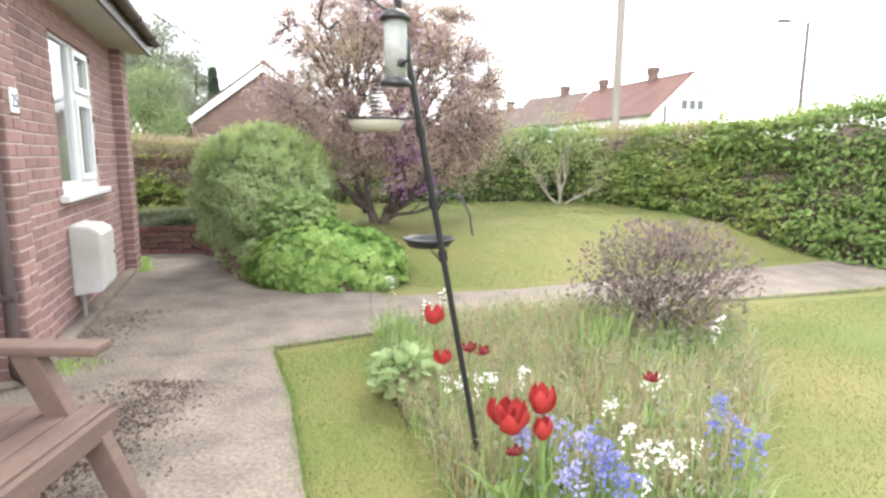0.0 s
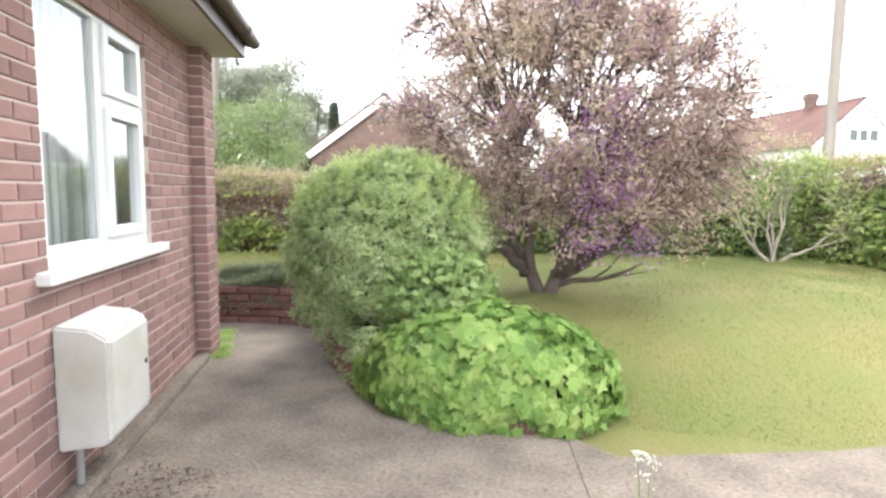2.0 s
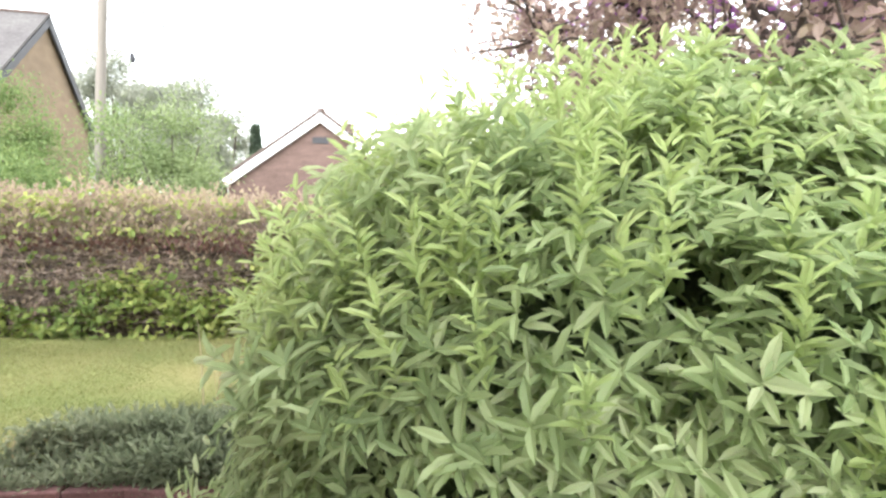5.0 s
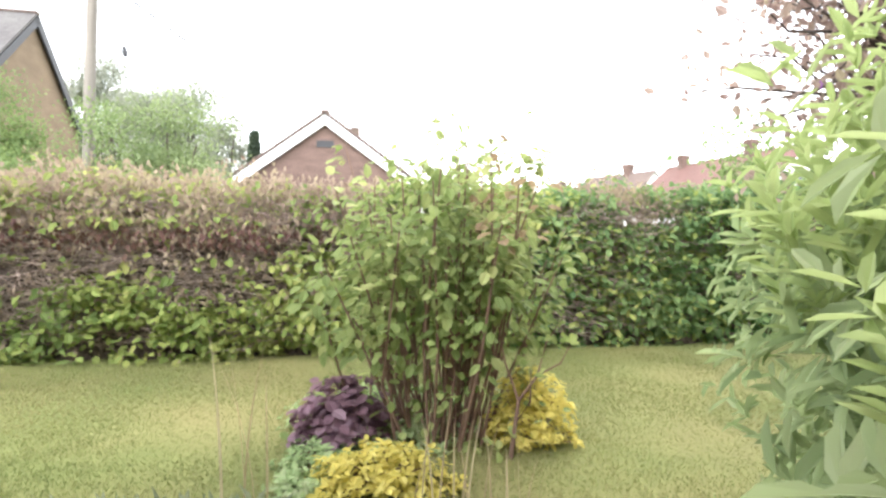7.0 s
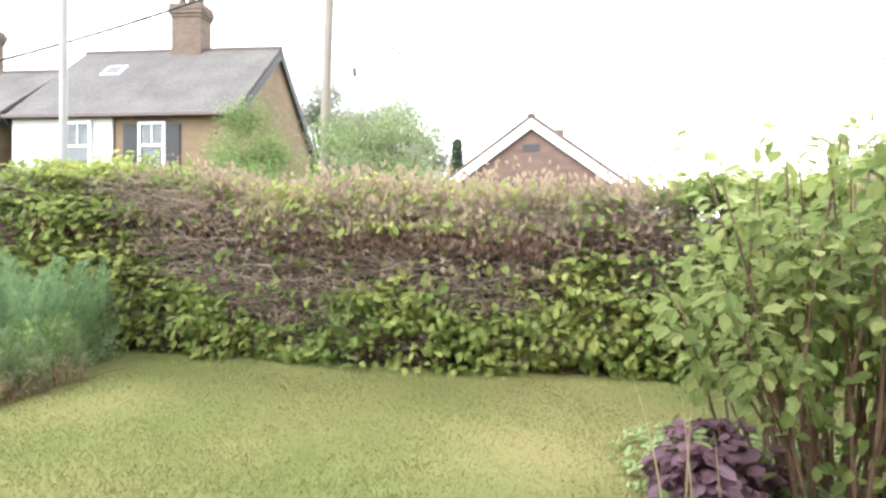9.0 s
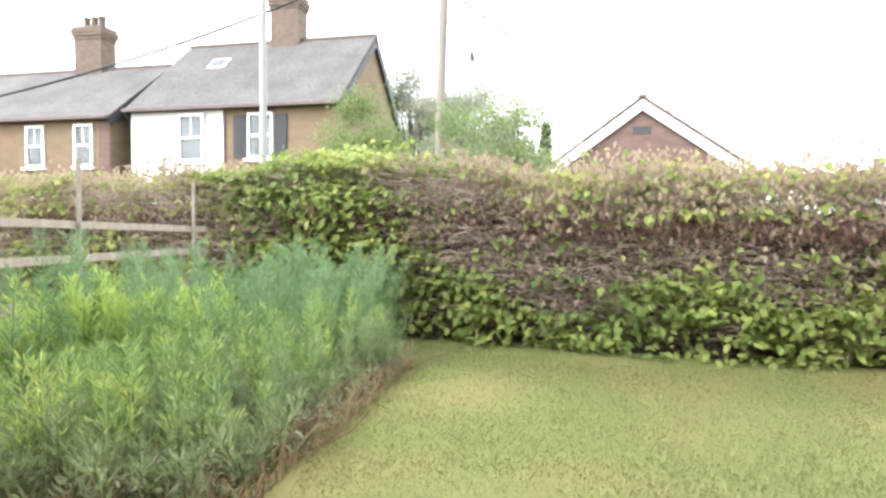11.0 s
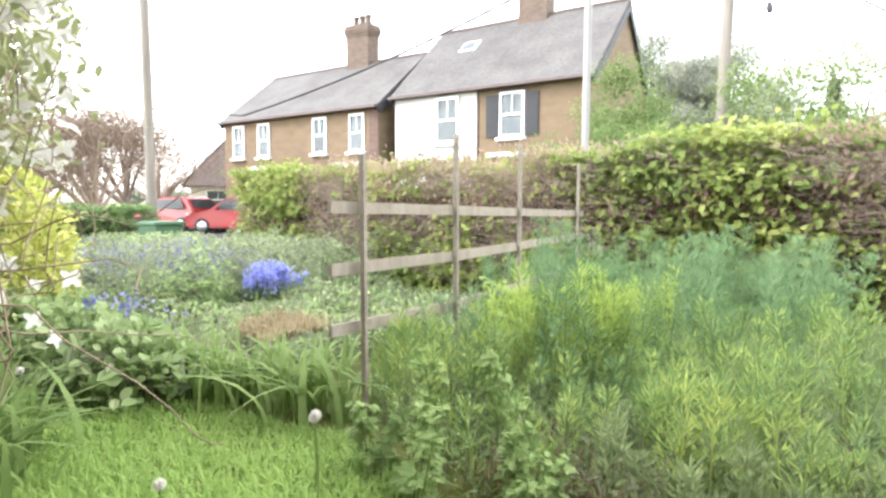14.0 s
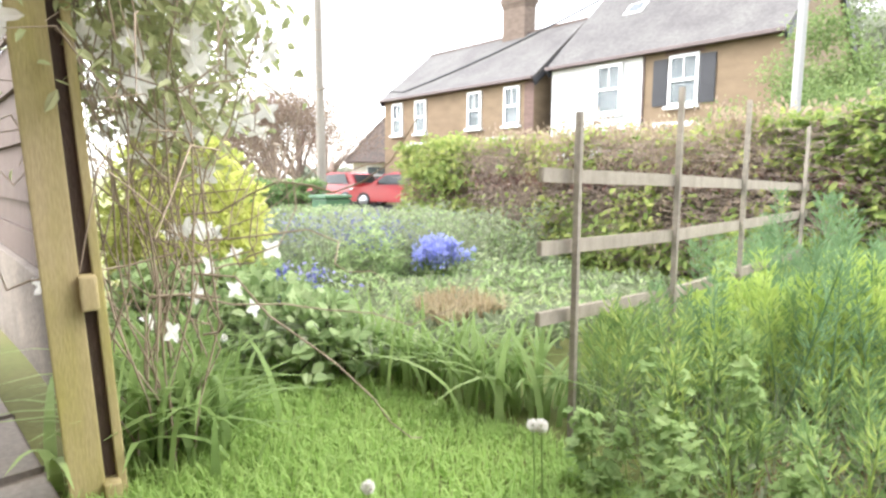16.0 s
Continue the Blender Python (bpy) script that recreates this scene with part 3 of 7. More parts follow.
part("handle", boxm(xm + 0.10, xm + 0.22, 0.085, 0.115, z0 + 0.4, z0 + 0.425, bevel=0.006), UPVC, window)
room = tagged(part("wall_room_inside", boxm(-0.2, 3.0, 2.2, 2.3, 0, 2.5), ROOM, matrix=HM), "plain pale inner wall of the room behind the window", "wall", kind="structure")
tagged(part("floor_room", boxm(0.02, 3.0, 0.27, 2.2, 0.0, 0.05), ROOM, matrix=HM), "plain floor of the room behind the window", "floor", kind="structure")
tagged(part("ceiling_room", boxm(-0.1, 3.0, 0.27, 2.3, 2.46, 2.5), ROOM, matrix=HM), "plain ceiling of the room behind the window", "ceiling", kind="structure")
bm = bmesh.new()
for x in np.linspace(x0 + 0.02, x1 - 0.05, 19):
    box(bm, x, x + 0.06, 0.17 + 0.012 * math.sin(x * 60), 0.20, z0 - 0.05, z1 + 0.04, bevel=0.01)
curtain = tagged(part("curtain", bm, NET, matrix=HM), "pale net curtain hanging inside the window", "curtain")

# meter box with its pipe
meter = thing("meter_box", "white surface-mounted gas meter box on the brick wall", "meter box", HM)
bm = bmesh.new()
prof = [(0.003, 0.22), (-0.19, 0.24), (-0.215, 0.27), (-0.215, 0.70), (-0.15, 0.745), (0.003, 0.765)]
for k, x in enumerate((0.945, 1.41)):
    ring = [bm.verts.new((x, y, z)) for y, z in prof]
    bm.faces.new(ring if k else ring[::-1])
    if k:
        for i in range(len(prof)):
            j = (i + 1) % len(prof)
            bm.faces.new((first[i], first[j], ring[j], ring[i]))
    first = ring
bmesh.ops.recalc_face_normals(bm, faces=bm.faces)
bmesh.ops.bevel(bm, geom=list(bm.edges), offset=0.012, segments=3, affect="EDGES")
part("body", bm, METERBOX, meter)
part("door", boxm(0.975, 1.38, -0.221, -0.2145, 0.285, 0.685, bevel=0.003), METERBOX, meter)
part("lock", lathe([(0.012, 0), (0.012, 0.006), (0.006, 0.008)], 12), PIPE, meter, matrix=pose(1.34, -0.221, 0.50, 90, 0, 0))
pipe = put("pipe", tubes([([(1.02, -0.05, 0.24), (1.02, -0.05, 0.12), (1.02, -0.045, -0.02)], [0.016] * 3)], 10), GALV, meter)
# number plaque
plaque = thing("number_plaque", "white ceramic plaque with the blue number 25", "house number", HM)
part("plate", boxm(-0.175, -0.055, -0.083, -0.071, 1.525, 1.66, bevel=0.004), PLAQUE, plaque)
fc = bpy.data.curves.new("digits", "FONT")
fc.body, fc.size, fc.extrude, fc.align_x = "25", 0.105, 0.001, "CENTER"
fo = bpy.data.objects.new("tmp_digits", fc)
scene.collection.objects.link(fo)
dg = bpy.context.evaluated_depsgraph_get()
me = bpy.data.meshes.new_from_object(fo.evaluated_get(dg))
bpy.data.objects.remove(fo)
put("digits", me, INK, plaque, matrix=pose(-0.115, -0.0845, 1.556, 90, 0, 0))
# downpipe at the near corner
down = thing("downpipe", "brown plastic downpipe in the corner of the brickwork", "downpipe", HM)
put("tube", tubes([([(-0.31, -0.01, 0.12), (-0.31, -0.01, 1.2), (-0.31, -0.01, 2.2), (-0.30, -0.15, 2.38), (-0.29, -0.38, 2.50)], [0.035] * 5)], 14), PIPE, down)
put("shoe", tubes([([(-0.31, -0.01, 0.14), (-0.31, -0.012, 0.07), (-0.31, -0.06, 0.02)], [0.041, 0.041, 0.04])], 14), PIPE, down)
for z in (0.5, 1.7):
    part("clip", boxm(-0.36, -0.26, -0.052, 0.03, z, z + 0.035, bevel=0.005), PIPE, down)
# mortar plinth along the wall foot
plinth = tagged(part("plinth", boxm(0.0, 3.07, -0.10, 0.010, -0.02, 0.05, bevel=0.03), CONCRETE, matrix=HM), "low sloping concrete strip along the wall foot", "plinth", kind="structure")

# ---------------------------------------------------------------- low garden wall
low = tagged(new("wall_garden_low"), "low dark red brick retaining wall curving round the raised bed", "wall", kind="structure")
low.empty_display_size = 0.1
pts = [Vector(p) for p in CURB]
seg = [(b - a).length for a, b in zip(pts, pts[1:])]
tot = sum(seg)


def along(s):
    for (a, b), l in zip(zip(pts, pts[1:]), seg):
        if s <= l:
            return a + (b - a) * (s / l), (b - a).normalized()
        s -= l
    return pts[-1], (pts[-1] - pts[-2]).normalized()


bm = bmesh.new()
step = 0.06
prev = None
k = 0
while k * step <= tot:
    p, d = along(k * step)
    nrm = Vector((d.y, -d.x))
    h = float(upper(p.x, p.y)) - 0.02
    h = max(h, 0.06)
    cur = [bm.verts.new((*(p + nrm * o), z)) for o, z in ((0.012, -0.04), (0.012, h - 0.008), (0.2, h - 0.008), (0.2, -0.04))]
    if prev:
        for i in range(4):
            j = (i + 1) % 4
            bm.faces.new((prev[i], prev[j], cur[j], cur[i]))
    prev = cur
    k += 1
bmesh.ops.recalc_face_normals(bm, faces=bm.faces)
part("core", bm, GARDEN_BRICK, low)


def lay_low():
    for c in range(5):
        s = 0.0 if c % 2 else -0.11
        while s < tot:
            p, d = along(max(s + BL / 2, 0.02))
            h = max(float(upper(p.x, p.y)) - 0.02, 0.06)
            z = c * C
            if z + BH < h + 0.03 and s < 6.3:
                ob = new("brick", low_mesh)
                ob.parent = low
                ob.matrix_basis = pose(p.x, p.y, z, rng.uniform(-1, 1), rng.uniform(-0.6, 0.6), math.degrees(math.atan2(d.y, d.x)) + 180)
            s += BL + 0.012


bm = boxm(-BL / 2, BL / 2, -0.1, 0.004, 0, BH)
bmesh.ops.bevel(bm, geom=list(bm.edges), offset=0.005, segments=1, affect="EDGES")
low_mesh = bpy.data.meshes.new("brick")
bm.to_mesh(low_mesh)
bm.free()
low_mesh.materials.append(GARDEN_BRICK)

# ---------------------------------------------------------------- far houses
FM = pose(-23.66, 19.02, 0, 0, 0, 14.6)      # cottage row: local x along the front, y backwards


def gable_house(name, label, m, x0, x1, depth, eave, ridge, wallmat, roofmat, over=0.25, base=-0.6, verge=None, split=None):
    """A house with a pitched roof along local x; the front stands at y = 0."""
    ob = thing(name, label, "house", m)
    bm = bmesh.new()
    prof = [(0, base), (depth, base), (depth, eave), (depth / 2, ridge), (0, eave)]
    rings = [[bm.verts.new((x, y, z)) for y, z in prof] for x in (x0, x1)]
    bm.faces.new(rings[0])
    bm.faces.new(rings[1][::-1])
    for i in range(5):
        j = (i + 1) % 5
        bm.faces.new((rings[0][i], rings[1][i], rings[1][j], rings[0][j]))
    bmesh.ops.recalc_face_normals(bm, faces=bm.faces)
    part("wall", bm, wallmat, ob)
    rise = (ridge - eave) / (depth / 2)
    ang = math.degrees(math.atan(rise))
    run = math.hypot(depth / 2, ridge - eave) + over * 1.1
    for s in (0, 1):
        if s == 0:
            rm = pose(0, depth / 2, ridge + 0.06, ang, 0, 0)
            bm = boxm(x0 - 0.12, x1 + 0.12, -run, 0.0, 0, 0.07, rm)
        else:
            rm = pose(0, depth / 2, ridge + 0.06, -ang, 0, 0)
            bm = boxm(x0 - 0.12, x1 + 0.12, 0.0, run, 0, 0.07, rm)
        part("roof", bm, roofmat, ob)
    bm = boxm(x0 - 0.14, x1 + 0.14, depth / 2 - 0.12, depth / 2 + 0.12, ridge + 0.06, ridge + 0.17, bevel=0.04)
    part("ridge", bm, BROWNTILE, ob)
    part("gutter", boxm(x0 - 0.1, x1 + 0.1, -over - 0.10, -over + 0.02, eave - 0.14, eave - 0.02, bevel=0.02), PIPE, ob)
    if verge:
        for x in (x0 - 0.13, x1 + 0.06):
            for s in (0, 1):
                rm = pose(x, depth / 2, ridge + 0.02, ang if s == 0 else -ang, 0, 0)
                part("verge_board", boxm(0, 0.07, -run if s == 0 else 0, 0 if s == 0 else run, -0.24, 0.0, rm), verge, ob)
    return ob


def sash_window(ob, x, z0, z1, w, y=-0.02, arch=True, surround=UPVC, curtain=None):
    """A white sash window with net curtains, standing in the front."""
    bm = bmesh.new()
    t = 0.09
    zm = (z0 + z1) / 2
    for b in ((x, x + t, z0, z1), (x + w - t, x + w, z0, z1), (x + t, x + w - t, z0, z0 + t), (x + t, x + w - t, z1 - t, z1), (x + t, x + w - t, zm - 0.04, zm + 0.04)):
        box(bm, b[0], b[1], y - 0.05, y + 0.04, b[2], b[3], bevel=0.01)
    box(bm, x + w / 2 - 0.015, x + w / 2 + 0.015, y - 0.03, y + 0.03, zm + 0.04, z1 - t)
    win = part("window", bm, surround, ob)
    part("pane", boxm(x + t, x + w - t, y - 0.012, y - 0.004, z0 + t, z1 - t), FARPANE, win).visible_shadow = False
    part("curtain", boxm(x + t, x + w - t, y + 0.004, y + 0.018, z0 + t, z1 - t), curtain or CURTAIN, win)
    part("sill", boxm(x - 0.08, x + w + 0.08, y - 0.15, y + 0.02, z0 - 0.1, z0 - 0.002, bevel=0.01), surround, win)


def chimney(ob, x, y, z0, z1, w, d, mat, pots=3):
    st = part("chimney", boxm(x - w / 2, x + w / 2, y - d / 2, y + d / 2, z0, z1 - 0.5), mat, ob)
    bm = bmesh.new()
    for k, o in enumerate((0.03, 0.07, 0.09, 0.05)):
        box(bm, x - w / 2 - o, x + w / 2 + o, y - d / 2 - o, y + d / 2 + o, z1 - 0.5 + k * 0.125, z1 - 0.5 + (k + 1) * 0.125 - 0.003)
    part("cap", bm, mat, st)
    for k in range(pots):
        part("pot", lathe([(0.15, 0), (0.13, 0.1), (0.115, 0.36), (0.14, 0.40), (0.14, 0.46), (0.11, 0.47)], 12), CHIMNEY, st, matrix=pose(x + (k - (pots - 1) / 2) * 0.36, y, z1))


def aerial(ob, x, y, z0, h, n=5, w=0.5):
    """A television aerial: mast, boom and its short rods."""
    mast = put("aerial", tubes([([(x, y, z0), (x, y, z0 + h * 0.5), (x, y, z0 + h)], [0.02] * 3)], 6), GALV, ob, "thin grey television aerial")
    rods = [([(x - 0.5, y, z0 + h * 0.93), (x, y, z0 + h * 0.93), (x + 0.5, y, z0 + h * 0.93)], [0.012] * 3)]
    for k in range(n):
        q = x - 0.45 + 0.9 * k / (n - 1)
        rods.append(([(q, y - w / 2, z0 + h * 0.93), (q, y, z0 + h * 0.93), (q, y + w / 2, z0 + h * 0.93)], [0.009] * 3))
    put("rods", tubes(rods, 5), GALV, mast)


cot = gable_house("cottage_pair", "pair of Victorian cottages, white render and yellow brick, slate roof", FM, 0.13, 7.68, 7.0, 5.18, 8.25, STOCK, SLATE, verge=SHUTTER)
part("white_front", boxm(0.15, 3.70, -0.03, -0.004, -0.6, 5.05), RENDERWALL, cot, "white rendered front")
sash_window(cot, 2.05, 3.35, 4.95, 0.95, y=-0.10)
sash_window(cot, 4.55, 3.42, 4.92, 0.92)
for x in (4.05, 5.50):
    sh = part("shutter", boxm(x, x + 0.46, -0.06, -0.004, 3.45, 4.85, bevel=0.008), SHUTTER, cot, "black timber shutter")
    bm = bmesh.new()
    for k in range(14):
        box(bm, x + 0.05, x + 0.41, -0.075, -0.05, 3.52 + k * 0.092, 3.56 + k * 0.092)
    part("louvre", bm, SHUTTER, sh)
part("lintel", boxm(4.4, 5.6, -0.02, -0.003, 4.93, 5.12), FARBRICK, cot, "red brick lintel")
chimney(cot, 4.25, 3.5, 7.4, 10.0, 1.15, 0.75, CHIMNEY)
sk = part("skylight", boxm(1.75, 2.45, -2.05, -1.35, 0.06, 0.12, pose(0, 3.5, 8.31, 41.3, 0, 0)), UPVC, cot, "white-framed skylight")
part("pane", boxm(1.82, 2.38, -1.98, -1.42, 0.121, 0.135, pose(0, 3.5, 8.31, 41.3, 0, 0)), CARGLASS, sk)
part("party_seam", boxm(3.68, 3.74, -0.06, -0.004, 0, 5.05), PIPE, cot)
for x in (2.4, 5.0):
    part("porch_hood", boxm(x - 0.7, x + 0.6, -0.7, 0.0, 2.72, 2.86, pose(0, 0, 0, -4, 0, 0)), RENDERWALL, cot)

FL = FM @ pose(-9.6, -0.35, 0)
cot2 = gable_house("cottage_row", "yellow brick Victorian cottages with white sash windows and slate roof", FL, 0.0, 9.2, 6.2, 4.93, 7.35, STOCK, SLATE, verge=SHUTTER)
for x in (0.65, 2.35, 5.75, 7.75):
    sash_window(cot2, x, 3.22, 4.68, 0.78)
chimney(cot2, 5.75, 3.1, 6.6, 9.1, 1.25, 0.75, CHIMNEY)
aerial(cot2, 5.95, 3.1, 8.9, 2.0)
aerial(cot2, 5.55, 3.3, 8.9, 1.5, 4, 0.35)
for x in (3.0, 8.0):
    part("porch_hood", boxm(x - 0.7, x + 0.6, -0.7, 0.0, 2.6, 2.74, pose(0, 0, 0, -4, 0, 0)), RENDERWALL, cot2)
part("quoin", boxm(8.75, 9.19, -0.02, -0.003, -0.6, 4.8), FARBRICK, cot2, "red brick quoin")

# brick gable house: the gable faces the garden
GM = pose(-7.32, 23.27, 0, 0, 0, 8.5)
gab = gable_house("brick_bungalow", "red brick bungalow with white barge boards and tiled roof", GM @ pose(0, 0, 0, 0, 0, 90), 0.0, 9.0, 5.6, 2.80, 4.83, FARBRICK, BROWNTILE, over=0.2, verge=UPVC)
gab.matrix_basis = GM @ pose(2.8, 0, 0, 0, 0, 90)
aerial(gab, 1.2, 2.2, 4.6, 1.3)
part("chimney", boxm(2.4, 2.75, 1.9, 2.2, 4.3, 5.0, bevel=0.02), CHIMNEY, gab)
part("vent", boxm(-0.02, -0.004, 2.55, 3.05, 3.9, 4.1), SHUTTER, gab)

# red-roofed bungalow over the right-hand hedge
RM = pose(17.7, 41.0, 0, 0, 0, 8)
redb = gable_house("red_roof_bungalow", "white rendered bungalow with a red tiled roof", RM, -13.0, 0.0, 6.3, 4.3, 7.1, RENDERWALL, REDTILE, over=0.2, verge=UPVC)
redb.matrix_basis = pose(14.2, 40.55, 0, 0, 0, -72.5)
for k in range(3):
    wn_ = part("window", boxm(0.003, 0.05, 2.25 + k * 0.68, 2.90 + k * 0.68, 4.55, 5.35, bevel=0.01), UPVC, redb)
    part("pane", boxm(0.051, 0.06, 2.33 + k * 0.68, 2.82 + k * 0.68, 4.63, 5.27), CARGLASS, wn_)
part("downpipe", boxm(0.003, 0.09, 0.95, 1.05, 0, 5.0), PIPE, redb)
chimney(redb, -4.2, 3.0, 6.4, 8.1, 0.55, 0.55, FARBRICK, 0)
chimney(redb, -11.0, 3.0, 6.4, 8.0, 0.55, 0.55, FARBRICK, 0)
brn = gable_house("brown_roof_bungalow", "bungalow with a brown tiled roof behind the hedge", RM, -9.0, 0.0, 6.6, 4.6, 7.75, RENDERWALL, BROWNTILE, over=0.3)
brn.matrix_basis = pose(11.6, 59.0, 0, 0, 0, -58)
chimney(brn, -3.2, 3.3, 7.0, 8.8, 0.7, 0.7, FARBRICK, 0)
brn2 = copy_thing(brn, pose(7.2, 72.0, -0.4, 0, 0, -58))
brn2["label"] = "distant bungalow with a brown tiled roof and chimney"
# bungalow beyond the parked cars
bun = thing("hipped_bungalow", "pink rendered bungalow with a hipped dark brown tiled roof", "house", pose(-44.4, 18.2, 0, 0, 0, 72))
part("wall", boxm(0.3, 14, 0.3, 7.7, -0.6, 2.4), SOFFIT, bun)
bm = bmesh.new()
lo = [bm.verts.new(c) for c in ((-0.2, -0.2, 2.32), (14.2, -0.2, 2.32), (14.2, 8.2, 2.32), (-0.2, 8.2, 2.32))]
hi = [bm.verts.new(c) for c in ((2.9, 4.0, 5.8), (11.4, 4.0, 5.8))]
for f in ((lo[0], lo[1], hi[1], hi[0]), (lo[1], lo[2], hi[1]), (lo[2], lo[3], hi[0], hi[1]), (lo[3], lo[0], hi[0]), (lo[3], lo[2], lo[1], lo[0])):
    bm.faces.new(f)
part("roof", bm, BUNGTILE, bun)
put("ridge", tubes([([(-0.2, -0.2, 2.34), (1.3, 1.9, 4.08), (2.9, 4.0, 5.84)], [0.09] * 3), ([(2.9, 4, 5.84), (7, 4, 5.84), (11.4, 4, 5.84)], [0.1] * 3)], 6), BUNGTILE, bun)
part("gutter", boxm(-0.25, 14.2, -0.32, -0.20, 2.22, 2.34, bevel=0.02), PIPE, bun)
for x in (1.2, 4.0, 7.2):
    sash_window(bun, x, 0.75, 2.05, 1.5, y=0.28)

# ---------------------------------------------------------------- hedges
def hedge_line(pts, step=0.1):
    out = []
    for a, b in zip(pts, pts[1:]):
        n = max(1, int(math.dist(a[:2], b[:2]) / step))
        for k in range(n):
            out.append([a[i] + (b[i] - a[i]) * k / n for i in range(3)])
    out.append(list(pts[-1]))
    return np.array(out)


def fbm(p, s):
    """Cheap smooth variation in space."""
    return (np.sin(p[:, 0] * 1.7 * s + 1.3 * np.sin(p[:, 2] * 1.1 * s + 0.5)) + np.sin(p[:, 1] * 2.3 * s + 0.7 + np.sin(p[:, 0] * 0.9 * s)) + np.sin(p[:, 2] * 2.9 * s + p[:, 0] * 1.1 * s)) / 3


def hedge(name, label, pts, thick, n, zone, size=0.06, twigs=2500, back=True):
    """A clipped hedge: front foot line with top height; dark inside, twigs and leaves in the materials that zone picks."""
    ob = thing(name, label, "hedge")
    ln = hedge_line(pts)
    d = unit(np.gradient(ln[:, :2], axis=0))
    nr = np.stack([d[:, 1], -d[:, 0]], -1)           # towards the garden
    zg = surface_z(ln[:, 0], ln[:, 1])
    # inside
    vs, fs = [], []
    prof = [(-0.12, 0.0), (-0.14, 0.5), (-0.15, 0.85), (-0.5, 0.9), (-0.9, 0.85), (-0.95, 0.0)]
    for i in range(len(ln)):
        for o, k in prof:
            w = 0.05 * math.sin(i * 1.3 + k * 9) + 0.04 * math.sin(i * 0.47 + k * 5)
            vs.append((ln[i, 0] + nr[i, 0] * (o * thick / 0.9 + w), ln[i, 1] + nr[i, 1] * (o * thick / 0.9 + w), zg[i] - 0.05 + (ln[i, 2] - zg[i]) * k + w * (k > 0.3)))
    k = len(prof)
    for i in range(len(ln) - 1):
        for j in range(k):
            jj = (j + 1) % k
            fs.append((i * k + j, i * k + jj, (i + 1) * k + jj, (i + 1) * k + j))
    put("inside", mesh_np("inside", vs, fs, True), CORE, ob)
    # leaves in flat sprays on the face, upright shoots on the top
    per = 9
    cn = n // per
    ci = rng.integers(0, len(ln), cn)
    cface = rng.random(cn) < 0.74
    ck = np.where(cface, rng.random(cn) ** 0.9, rng.uniform(0.94, 1.03, cn))
    coff = np.where(cface, rng.normal(-0.03, 0.055, cn), -rng.random(cn) * thick)
    i, face, k, off = (np.repeat(v, per) for v in (ci, cface, ck, coff))
    n = len(i)
    H = ln[i, 2] - zg[i]
    p = np.stack([ln[i, 0], ln[i, 1], zg[i] + k * H], -1)
    bul = 0.10 * fbm(p, 2.2) + 0.05 * fbm(p, 6.0)
    p[:, :2] += nr[i] * (off + bul - 0.06 * (k > 0.85) * face)[:, None]
    p[:, 2] += np.where(face, 0, 0.06 * fbm(p, 3.0)) + np.repeat(rng.exponential(0.03, cn) * ~cface, per)
    zc = p.copy()
    p[:, :2] += d[i] * (rng.normal(size=n) * 0.075)[:, None] + nr[i] * (rng.normal(size=n) * 0.04)[:, None]
    p[:, 2] += rng.normal(size=n) * 0.022
    ax = scatter(n) * 0.8
    ax[:, :2] += nr[i] * 0.8
    ax[:, 2] -= 0.35
    up = scatter(n) * 0.45
    up[:, :2] += nr[i] * 0.55
    up[:, 2] += 0.8
    z = zone(zc + rng.normal(size=zc.shape) * 0.03, k)
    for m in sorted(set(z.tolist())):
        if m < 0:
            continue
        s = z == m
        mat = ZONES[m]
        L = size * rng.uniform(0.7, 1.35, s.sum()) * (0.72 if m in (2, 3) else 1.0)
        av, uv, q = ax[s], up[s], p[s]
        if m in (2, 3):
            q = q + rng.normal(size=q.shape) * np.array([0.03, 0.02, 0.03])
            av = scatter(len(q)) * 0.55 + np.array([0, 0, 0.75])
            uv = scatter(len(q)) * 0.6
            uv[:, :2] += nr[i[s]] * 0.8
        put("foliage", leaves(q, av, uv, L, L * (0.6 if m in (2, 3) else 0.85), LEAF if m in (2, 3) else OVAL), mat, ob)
    # twigs
    j = rng.integers(0, len(ln), twigs)
    kk = rng.uniform(0.1, 0.95, twigs)
    lines = []
    for a, b in zip(j, kk):
        base = np.array([ln[a, 0] - nr[a, 0] * 0.08, ln[a, 1] - nr[a, 1] * 0.08, zg[a] + b * (ln[a, 2] - zg[a])])
        s_ = rng.normal() * 0.12
        v = rng.normal(size=3) * np.array([0.05, 0.05, 0.045]) + np.array([nr[a, 0] * 0.075 + d[a, 0] * s_, nr[a, 1] * 0.075 + d[a, 1] * s_, 0.02])
        lines.append(([base, base + v * 0.6 + rng.normal(size=3) * 0.02, base + v * 1.2], [0.004, 0.003, 0.0015]))
    put("twig_mass", tubes(lines, 3), TWIG, ob)
    return ob


ZONES = [G_HEDGE, G_DARKHEDGE, G_COPPER, G_DARKRED, G_MIDHEDGE]


